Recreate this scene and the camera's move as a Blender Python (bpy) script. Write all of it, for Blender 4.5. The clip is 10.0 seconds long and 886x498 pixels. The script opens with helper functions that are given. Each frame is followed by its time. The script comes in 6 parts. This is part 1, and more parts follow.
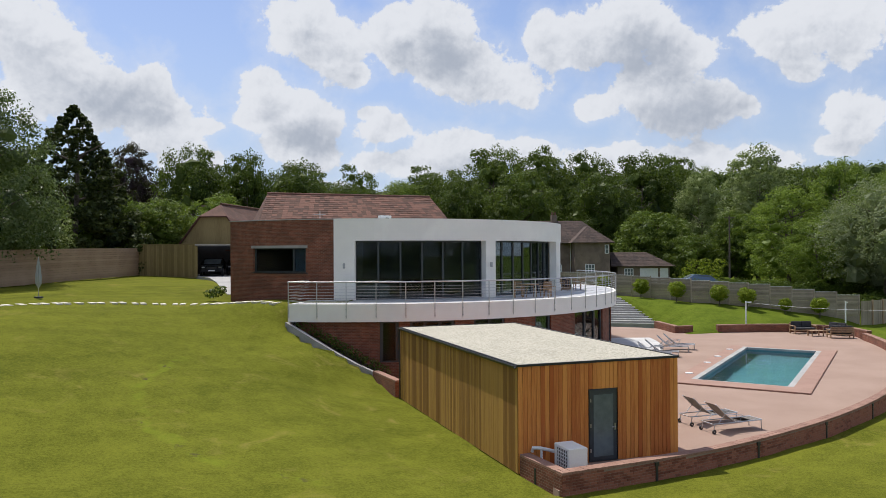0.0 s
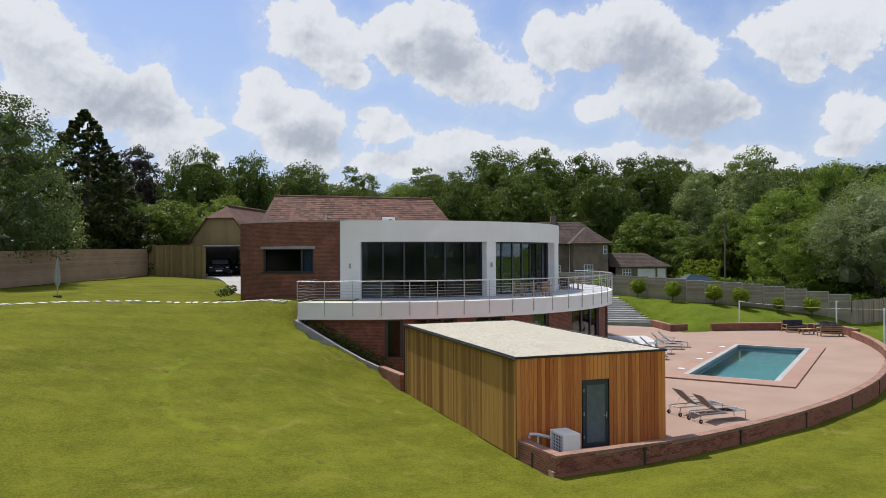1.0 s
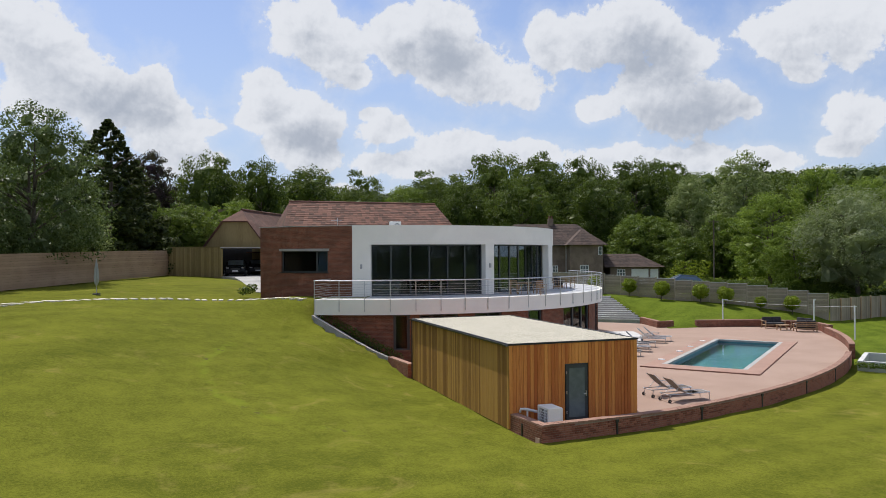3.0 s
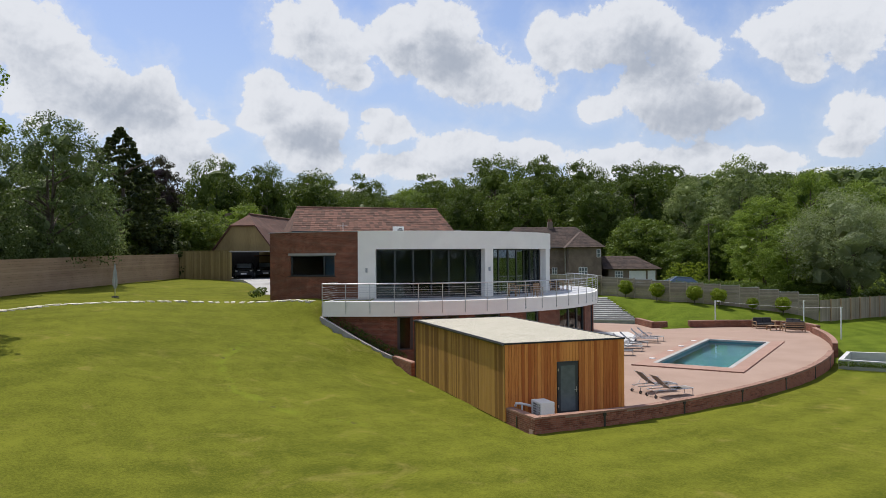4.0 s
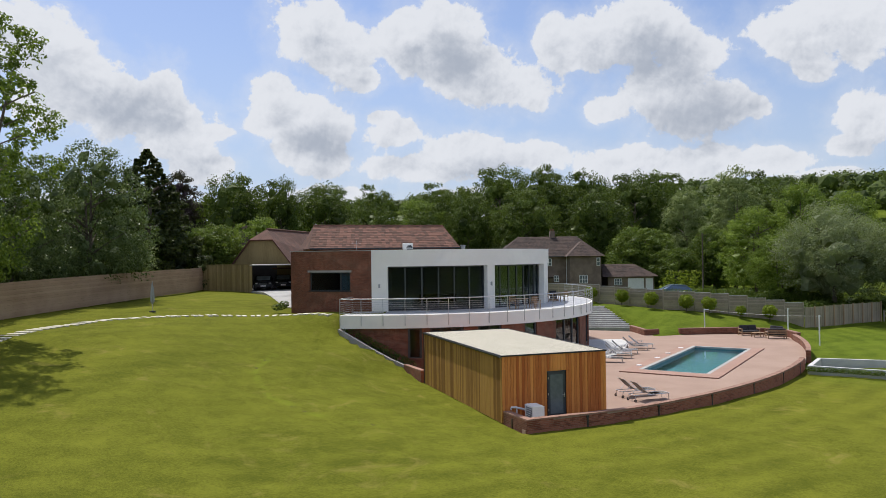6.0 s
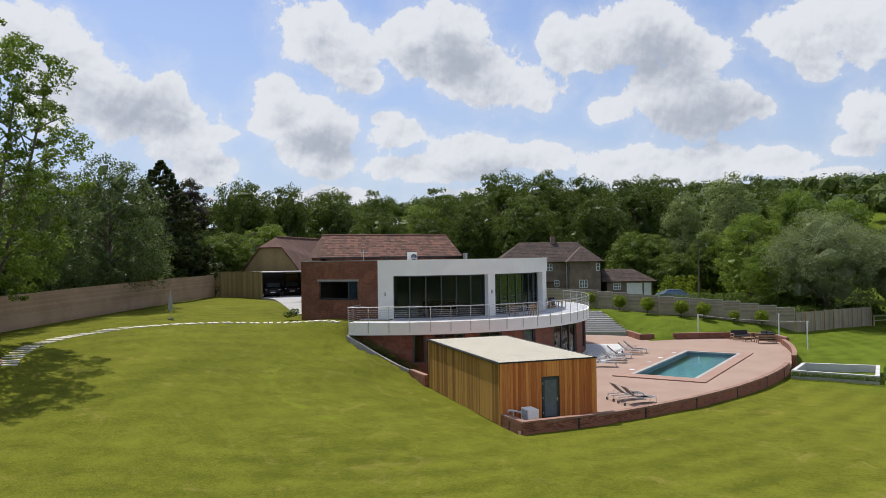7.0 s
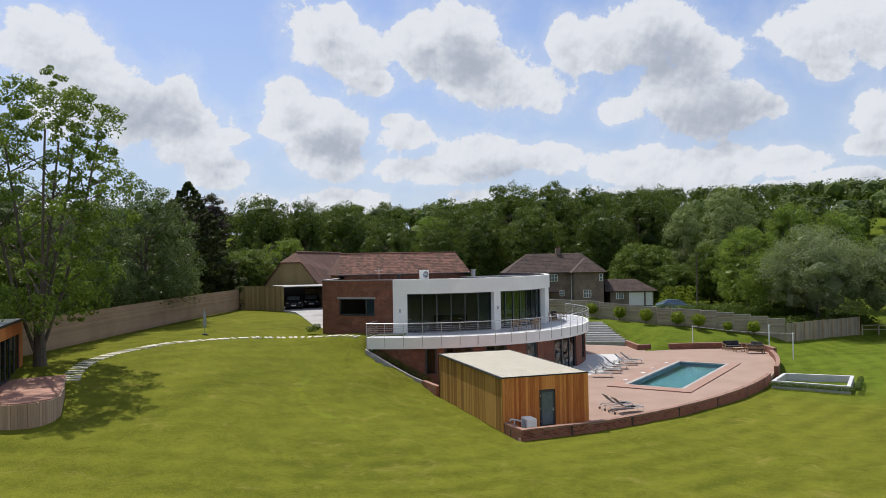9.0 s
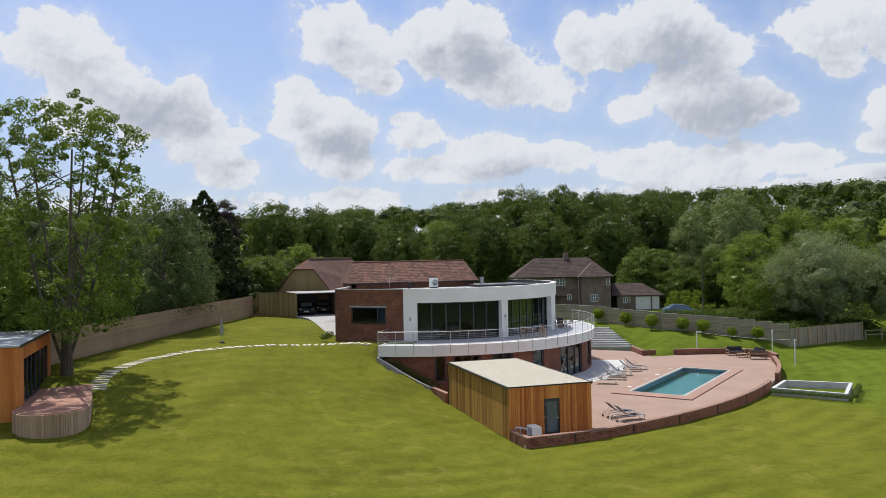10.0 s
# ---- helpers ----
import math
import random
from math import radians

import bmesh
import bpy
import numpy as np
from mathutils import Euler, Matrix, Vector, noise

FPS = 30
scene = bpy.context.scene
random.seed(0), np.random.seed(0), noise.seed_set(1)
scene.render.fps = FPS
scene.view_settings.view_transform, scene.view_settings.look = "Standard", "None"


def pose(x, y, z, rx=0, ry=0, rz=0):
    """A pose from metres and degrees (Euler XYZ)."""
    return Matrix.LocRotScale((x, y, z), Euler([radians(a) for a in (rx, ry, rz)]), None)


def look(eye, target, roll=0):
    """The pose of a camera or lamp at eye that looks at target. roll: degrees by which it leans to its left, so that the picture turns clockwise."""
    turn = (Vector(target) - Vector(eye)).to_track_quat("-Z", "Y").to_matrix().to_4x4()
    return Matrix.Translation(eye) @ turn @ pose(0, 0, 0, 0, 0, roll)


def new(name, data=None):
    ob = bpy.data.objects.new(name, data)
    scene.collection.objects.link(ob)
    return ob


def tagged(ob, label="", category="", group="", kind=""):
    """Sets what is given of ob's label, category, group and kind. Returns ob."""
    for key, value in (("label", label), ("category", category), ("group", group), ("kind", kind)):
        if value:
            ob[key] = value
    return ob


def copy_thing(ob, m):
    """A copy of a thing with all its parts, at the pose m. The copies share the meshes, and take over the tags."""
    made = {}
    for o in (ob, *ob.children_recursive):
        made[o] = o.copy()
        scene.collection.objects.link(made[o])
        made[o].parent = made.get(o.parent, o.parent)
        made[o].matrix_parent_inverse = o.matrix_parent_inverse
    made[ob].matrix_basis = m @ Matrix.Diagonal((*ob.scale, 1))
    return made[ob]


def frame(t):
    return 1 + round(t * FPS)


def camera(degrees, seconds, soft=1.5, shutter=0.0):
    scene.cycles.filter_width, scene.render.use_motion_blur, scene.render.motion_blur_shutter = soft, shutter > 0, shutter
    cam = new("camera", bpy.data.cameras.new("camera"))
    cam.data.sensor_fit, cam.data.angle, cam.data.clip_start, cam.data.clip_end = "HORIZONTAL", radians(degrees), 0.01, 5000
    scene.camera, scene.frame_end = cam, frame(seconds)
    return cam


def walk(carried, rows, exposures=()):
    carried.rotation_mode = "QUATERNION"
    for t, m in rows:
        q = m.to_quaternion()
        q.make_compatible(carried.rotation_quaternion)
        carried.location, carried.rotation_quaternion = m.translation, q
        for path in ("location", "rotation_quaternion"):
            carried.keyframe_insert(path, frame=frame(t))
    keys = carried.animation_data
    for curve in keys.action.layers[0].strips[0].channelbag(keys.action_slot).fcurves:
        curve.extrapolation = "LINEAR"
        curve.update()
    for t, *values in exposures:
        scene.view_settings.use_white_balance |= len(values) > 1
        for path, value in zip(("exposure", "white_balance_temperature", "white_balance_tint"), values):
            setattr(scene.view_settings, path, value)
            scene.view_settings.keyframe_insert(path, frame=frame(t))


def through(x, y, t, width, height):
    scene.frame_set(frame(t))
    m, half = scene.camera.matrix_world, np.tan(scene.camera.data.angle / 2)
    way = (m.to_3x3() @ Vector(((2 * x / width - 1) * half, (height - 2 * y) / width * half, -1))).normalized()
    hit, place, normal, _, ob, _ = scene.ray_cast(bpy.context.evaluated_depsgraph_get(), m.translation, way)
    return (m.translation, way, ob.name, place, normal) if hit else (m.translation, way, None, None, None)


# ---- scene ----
cam = camera(61.0, 10.0, soft=0.8)
PATH = [
    (0, (-9.086, -19.399, 6.157), (-8.419, -17.513, 6.168), -0.3),
    (0.5, (-9.379, -20.097, 6.174), (-8.714, -18.211, 6.185), -0.3),
    (1, (-9.744, -20.947, 6.148), (-9.078, -19.061, 6.161), -0.3),
    (1.5, (-10.07, -21.804, 6.155), (-9.405, -19.917, 6.168), -0.3),
    (2, (-10.451, -22.858, 6.131), (-9.787, -20.971, 6.145), -0.3),
    (2.5, (-10.852, -23.819, 6.174), (-10.188, -21.933, 6.187), -0.3),
    (4, (-11.955, -27.058, 6.456), (-11.297, -25.169, 6.472), -0.4),
    (4.5, (-12.29, -28.038, 6.669), (-11.635, -26.148, 6.685), -0.5),
    (5, (-12.687, -29.223, 6.972), (-12.036, -27.332, 6.988), -0.6),
    (5.5, (-13.043, -30.37, 7.223), (-12.398, -28.477, 7.242), -0.7),
    (7, (-14.259, -34.389, 8.198), (-13.629, -32.491, 8.221), -0.8),
    (7.5, (-14.621, -35.618, 8.535), (-13.997, -33.718, 8.56), -0.9),
    (8, (-15.054, -37.004, 8.9), (-14.435, -35.102, 8.927), -0.9),
    (8.5, (-15.431, -38.206, 9.266), (-14.818, -36.302, 9.293), -1.0),
    (9, (-15.818, -39.372, 9.664), (-15.214, -37.466, 9.692), -1.0),
    (9.5, (-16.088, -40.271, 10.112), (-15.493, -38.362, 10.138), -1.1),
    (10, (-16.327, -41.226, 10.615), (-15.747, -39.312, 10.64), -1.1),
]
walk(cam, [(t, look(eye, target, roll)) for t, eye, target, roll in PATH])
CENTRE = Vector((4.56, 32.65))          # axis of the round house
DRUM, BALC, LOWER = 12.7, 16.35, 16.05  # radii: upper wall, balcony edge, lower wall
FLOOR, TOP, HEAD = 3.62, 8.07, 6.86     # upper floor, parapet top, window head

# ---- light ----
SUN = Vector((-0.13, 0.54, 1.00)).normalized()
lamp = bpy.data.lights.new("sun", "SUN")
lamp.energy, lamp.angle, lamp.color = 4.8, radians(0.6), (1.0, 0.95, 0.87)
sun = new("sun", lamp)
sun.matrix_world = look(SUN, (0, 0, 0))

world = bpy.data.worlds.new("sky")
scene.world = world
world.use_nodes = True


class Nodes:
    """Short hand for node trees."""

    def __init__(self, tree):
        self.tree = tree
        tree.nodes.clear()

    def add(self, kind, values=(), **settings):
        node = self.tree.nodes.new("ShaderNode" + kind)
        for key, value in settings.items():
            setattr(node, key, value)
        for key, value in dict(values).items():
            if isinstance(value, bpy.types.NodeSocket):
                self.tree.links.new(value, node.inputs[key])
            else:
                node.inputs[key].default_value = value
        return node

    def maths(self, op, a, b=0.0, c=0.0):
        return self.add("Math", {0: a, 1: b, 2: c}, operation=op).outputs[0]

    def vec(self, op, a, b=(0, 0, 0)):
        node = self.add("VectorMath", {0: a, 1: b}, operation=op)
        return node.outputs["Value"] if op in ("DOT_PRODUCT", "LENGTH") else node.outputs[0]

    def mix(self, fac, a, b, blend="MIX"):
        node = self.add("Mix", data_type="RGBA", blend_type=blend)
        for socket, value in ((node.inputs[0], fac), (node.inputs[6], a), (node.inputs[7], b)):
            if isinstance(value, bpy.types.NodeSocket):
                self.tree.links.new(value, socket)
            else:
                socket.default_value = value if isinstance(value, float) else (*value[:3], 1)
        return node.outputs[2]

    def noise(self, vector, scale, detail=4.0, rough=0.55, warp=0.0):
        return self.add("TexNoise", {"Vector": vector, "Scale": scale, "Detail": detail, "Roughness": rough, "Distortion": warp}).outputs[0]

    def ramp(self, value, low, high, a=0.0, b=1.0):
        node = self.add("MapRange", {0: value, 1: low, 2: high, 3: a, 4: b}, interpolation_type="SMOOTHSTEP")
        return node.outputs[0]


# heaps of cumulus: across, up, half width, half height; GREY are the shaded undersides
WEST = [(-0.590, 0.303, 0.086, 0.056), (-0.521, 0.248, 0.075, 0.056), (-0.445, 0.209, 0.068, 0.053), (-0.391, 0.230, 0.034, 0.038), (-0.369, 0.173, 0.056, 0.041), (-0.335, 0.123, 0.045, 0.030), (-0.331, 0.175, 0.034, 0.012)]
HIGH = [(-0.185, 0.302, 0.054, 0.047), (-0.140, 0.271, 0.049, 0.045), (-0.117, 0.240, 0.023, 0.021), (-0.056, 0.292, 0.045, 0.044), (-0.003, 0.299, 0.062, 0.050), (0.034, 0.253, 0.060, 0.044), (0.086, 0.225, 0.060, 0.041), (0.136, 0.284, 0.032, 0.045), (-0.235, 0.224, 0.030, 0.027)]
MIDDLE = [(-0.209, 0.197, 0.054, 0.034), (-0.163, 0.177, 0.045, 0.030), (-0.247, 0.186, 0.029, 0.015), (-0.187, 0.139, 0.053, 0.030), (-0.080, 0.164, 0.045, 0.024), (-0.095, 0.183, 0.023, 0.012), (0.032, 0.138, 0.083, 0.027), (0.107, 0.134, 0.068, 0.029), (-0.036, 0.122, 0.083, 0.023)]
EAST = [(0.192, 0.287, 0.036, 0.041), (0.244, 0.294, 0.069, 0.053), (0.311, 0.270, 0.062, 0.045), (0.280, 0.218, 0.069, 0.049), (0.343, 0.194, 0.071, 0.041), (0.399, 0.193, 0.032, 0.023), (0.205, 0.193, 0.036, 0.023), (0.219, 0.117, 0.071, 0.026), (0.331, 0.119, 0.090, 0.024), (0.434, 0.121, 0.049, 0.020), (0.508, 0.090, 0.068, 0.020)]
FAR_EAST = [(0.445, 0.297, 0.053, 0.044), (0.519, 0.303, 0.071, 0.053), (0.481, 0.248, 0.032, 0.021), (0.550, 0.183, 0.054, 0.039), (0.523, 0.142, 0.032, 0.018)]
GREY = [(0.324, 0.176, 0.083, 0.030), (0.011, 0.264, 0.056, 0.030), (-0.164, 0.154, 0.049, 0.023), (-0.414, 0.208, 0.053, 0.034), (0.054, 0.116, 0.068, 0.015), (0.270, 0.255, 0.060, 0.045), (0.365, 0.182, 0.070, 0.036)]


def build_sky():
    n = Nodes(world.node_tree)
    way = n.vec("NORMALIZE", n.add("TexCoord").outputs["Generated"])
    azimuth = math.atan2(SUN.x, SUN.y)
    sky = n.add("TexSky", sky_type="NISHITA", sun_disc=False, sun_elevation=math.asin(SUN.z), sun_rotation=azimuth, air_density=1.0, dust_density=1.0, ozone_density=1.5).outputs[0]
    ahead, right = (math.sin(0.3396), math.cos(0.3396), 0), (math.cos(0.3396), -math.sin(0.3396), 0)
    front = n.ramp(n.vec("DOT_PRODUCT", way, ahead), 0.55, 0.75)
    loose = n.maths("MULTIPLY_ADD", n.noise(way, 3.2, 4.0, 0.5), 5.0, -2.6)

    def heaps(sheet, spots, grow, base):
        total = None
        for x, y, w, h in spots:
            off = n.vec("MULTIPLY", n.vec("SUBTRACT", sheet, (x, y, 0)), (1 / (w * grow), 1 / (h * grow), 0))
            near = n.maths("SUBTRACT", base, n.vec("LENGTH", off))
            total = near if total is None else n.maths("SMOOTH_MAX", total, near, 0.35)
        return total

    def density(way):
        """How thick the cloud is that way: broad heaps, round billows on them, ragged fine edges."""
        depth = n.maths("MAXIMUM", n.vec("DOT_PRODUCT", way, ahead), 0.02)
        u = n.maths("DIVIDE", n.vec("DOT_PRODUCT", way, right), depth)
        v = n.maths("DIVIDE", n.vec("DOT_PRODUCT", way, (0, 0, 1)), depth)
        bent = n.noise(way, 7.0, 3.0, 0.5)
        sheet = n.add("CombineXYZ", {0: u, 1: n.maths("MULTIPLY_ADD", bent, 0.05, n.maths("SUBTRACT", v, 0.025)), 2: 0.0}).outputs[0]
        field = n.maths("MULTIPLY", heaps(sheet, WEST + HIGH + MIDDLE + EAST + FAR_EAST, 1.04, 1.0), 1.30)
        bank = n.ramp(v, 0.125, 0.085, -1.6, 0.25)
        field = n.maths("SMOOTH_MAX", field, bank, 0.3)
        field = n.maths("ADD", n.maths("MULTIPLY", field, front), n.maths("MULTIPLY", loose, n.maths("SUBTRACT", 1.0, front)))
        warped = n.vec("ADD", way, n.vec("MULTIPLY", n.add("TexNoise", {"Vector": way, "Scale": 14.0, "Detail": 4.0, "Roughness": 0.6}).outputs[1], (0.035, 0.035, 0.035)))
        round_ = n.add("TexVoronoi", {"Vector": warped, "Scale": 21.0, "Detail": 3.0, "Roughness": 0.55, "Lacunarity": 2.3}, feature="SMOOTH_F1", normalize=True).outputs["Distance"]
        broad = n.noise(way, 9.0, 8.0, 0.62, 0.2)
        body = n.maths("ADD", field, n.maths("MULTIPLY_ADD", broad, 2.3, -1.15))
        ragged = n.maths("MULTIPLY_ADD", n.noise(way, 38.0, 6.0, 0.65), 0.9, -0.45)
        body = n.maths("ADD", body, ragged)
        return n.maths("ADD", body, n.maths("MULTIPLY_ADD", round_, -2.0, 0.52)), sheet, round_

    body, sheet, puffs = density(way)
    puffs_above = density(n.vec("ADD", way, (-0.003, 0.001, 0.006)))[2]
    above = density(n.vec("ADD", way, (-0.006, 0.002, 0.036)))[0]
    mask = n.maths("MAXIMUM", n.ramp(body, 0.0, 0.26), n.ramp(body, -0.75, 0.3, 0.0, 0.30))
    high = n.vec("DOT_PRODUCT", way, (0, 0, 1))
    veil = n.ramp(high, 0.36, 0.03, 0.16, 0.70)
    wisps = n.ramp(n.noise(n.vec("MULTIPLY", way, (1, 1, 2.5)), 6.0, 6.0, 0.6, 0.6), 0.50, 0.78, 0.0, 0.35)
    relief = n.maths("MULTIPLY_ADD", n.maths("SUBTRACT", puffs_above, puffs), 2.2, n.ramp(n.noise(way, 24.0, 5.0, 0.6, 0.3), 0.36, 0.68, -0.07, 0.07))
    thick = n.maths("MULTIPLY_ADD", n.ramp(above, -0.3, 1.3), 0.42, n.maths("MULTIPLY", n.ramp(body, 0.2, 1.6), 0.24))
    dim = n.maths("MAXIMUM", heaps(sheet, GREY, 1.5, 1.0), 0.0)
    thick = n.maths("ADD", thick, n.maths("MULTIPLY", n.maths("MULTIPLY", dim, front), 0.60))
    shade = n.ramp(n.maths("SUBTRACT", relief, thick), -1.10, 0.02)
    white = n.mix(shade, CLOUD_SHADE, CLOUD_LIT)
    blue = n.mix(1.0, sky, SKY_GAIN, "MULTIPLY")
    hazy = n.mix(n.maths("MAXIMUM", veil, wisps), blue, (0.50, 0.60, 0.76))
    full = n.mix(mask, hazy, white)
    back = n.add("Background", {"Color": full, "Strength": 1.0})
    n.tree.links.new(back.outputs[0], n.add("OutputWorld").inputs[0])


SKY_GAIN = (0.107, 0.112, 0.134)
CLOUD_SHADE, CLOUD_LIT = (0.41, 0.455, 0.54), (0.76, 0.785, 0.84)
build_sky()


# ---- materials ----
def material(name, dark, light, scale=1.0, fine=30.0, rough=0.8, bump=0.2, depth=0.01, metal=0.0, stretch=(1, 1, 1), island=0.0, random_ob=0.0, spec=0.5):
    """A surface with two scales of tone and a fine relief; sizes are per metre."""
    m = bpy.data.materials.new(name)
    m.use_nodes = True
    n = Nodes(m.node_tree)
    place = n.vec("MULTIPLY", n.add("NewGeometry").outputs["Position"], stretch)
    big = n.noise(place, scale, 3.0, 0.6, 0.4)
    tiny = n.noise(place, fine, 4.0, 0.65)
    tone = n.maths("MULTIPLY_ADD", tiny, 0.55, n.maths("MULTIPLY", big, 0.75))
    if island:
        tone = n.maths("ADD", tone, n.maths("MULTIPLY_ADD", n.add("NewGeometry").outputs["Random Per Island"], island, -island / 2))
    if random_ob:
        tone = n.maths("ADD", tone, n.maths("MULTIPLY_ADD", n.add("ObjectInfo").outputs["Random"], random_ob, -random_ob / 2))
    colour = n.mix(n.ramp(tone, 0.38, 0.92), dark, light)
    relief = n.add("Bump", {"Height": tiny, "Strength": bump, "Distance": depth}).outputs[0]
    shader = n.add("BsdfPrincipled", {"Base Color": colour, "Roughness": rough, "Metallic": metal, "Normal": relief, "Specular IOR Level": spec})
    n.tree.links.new(shader.outputs[0], n.add("OutputMaterial").inputs[0])
    return m


def leaf_material(name, dark, light, gloss=0.45, through=0.35, glowing=0.5):
    m = bpy.data.materials.new(name)
    m.use_nodes = True
    n = Nodes(m.node_tree)
    place = n.add("NewGeometry").outputs["Position"]
    spray = n.noise(place, 0.55, 3.0, 0.6)
    pick = n.maths("MULTIPLY_ADD", n.add("ObjectInfo").outputs["Random"], 0.35, n.maths("MULTIPLY", n.add("NewGeometry").outputs["Random Per Island"], 0.65))
    pick = n.maths("ADD", pick, n.maths("MULTIPLY_ADD", spray, 1.3, -0.65))
    colour = n.mix(n.ramp(pick, 0.0, 1.0), dark, light)
    shader = n.add("BsdfPrincipled", {"Base Color": colour, "Roughness": gloss, "Specular IOR Level": 0.2})
    glow = n.add("BsdfTranslucent", {"Color": n.mix(glowing, colour, (0.24, 0.32, 0.03))})
    both = n.add("MixShader", {0: through, 1: shader.outputs[0], 2: glow.outputs[0]})
    n.tree.links.new(both.outputs[0], n.add("OutputMaterial").inputs[0])
    return m


def gravel_material(name, dark, light, grain):
    """Loose chippings: every stone has a tone of its own."""
    m = bpy.data.materials.new(name)
    m.use_nodes = True
    n = Nodes(m.node_tree)
    place = n.add("NewGeometry").outputs["Position"]
    stone = n.add("TexVoronoi", {"Vector": place, "Scale": grain})
    tone = n.maths("MULTIPLY_ADD", n.noise(place, 0.7, 4.0, 0.6), 0.5, n.add("SeparateColor", {0: stone.outputs["Color"]}).outputs[0])
    colour = n.mix(n.ramp(tone, 0.15, 1.35), dark, light)
    relief = n.add("Bump", {"Height": stone.outputs["Distance"], "Strength": 0.5, "Distance": 0.015}, invert=True).outputs[0]
    shader = n.add("BsdfPrincipled", {"Base Color": colour, "Roughness": 0.95, "Normal": relief})
    n.tree.links.new(shader.outputs[0], n.add("OutputMaterial").inputs[0])
    return m


def brick_material(name, dark, light, mortar, size=4.44):
    """Courses of 75 mm laid along the wall; the wall's own run is measured round it."""
    m = bpy.data.materials.new(name)
    m.use_nodes = True
    n = Nodes(m.node_tree)
    uv = n.add("TexCoord").outputs["UV"]
    brick = n.add("TexBrick", {"Vector": uv, "Color1": (*dark, 1), "Color2": (*light, 1), "Mortar": (*mortar, 1), "Scale": size, "Mortar Size": 0.03, "Mortar Smooth": 0.3, "Bias": -0.1, "Brick Width": 1.0, "Row Height": 0.333})
    place = n.add("NewGeometry").outputs["Position"]
    wash = n.ramp(n.noise(place, 0.9, 4.0, 0.65, 0.5), 0.3, 0.75, 0.72, 1.18)
    speck = n.ramp(n.noise(place, 40.0, 2.0), 0.3, 0.7, 0.88, 1.1)
    tone = n.maths("MULTIPLY", wash, speck)
    colour = n.mix(1.0, brick.outputs[0], n.add("CombineColor", {0: tone, 1: tone, 2: tone}).outputs[0], "MULTIPLY")
    relief = n.add("Bump", {"Height": n.maths("SUBTRACT", 1.0, brick.outputs[1]), "Strength": 0.5, "Distance": 0.008}).outputs[0]
    shader = n.add("BsdfPrincipled", {"Base Color": colour, "Roughness": 0.88, "Normal": relief})
    n.tree.links.new(shader.outputs[0], n.add("OutputMaterial").inputs[0])
    return m


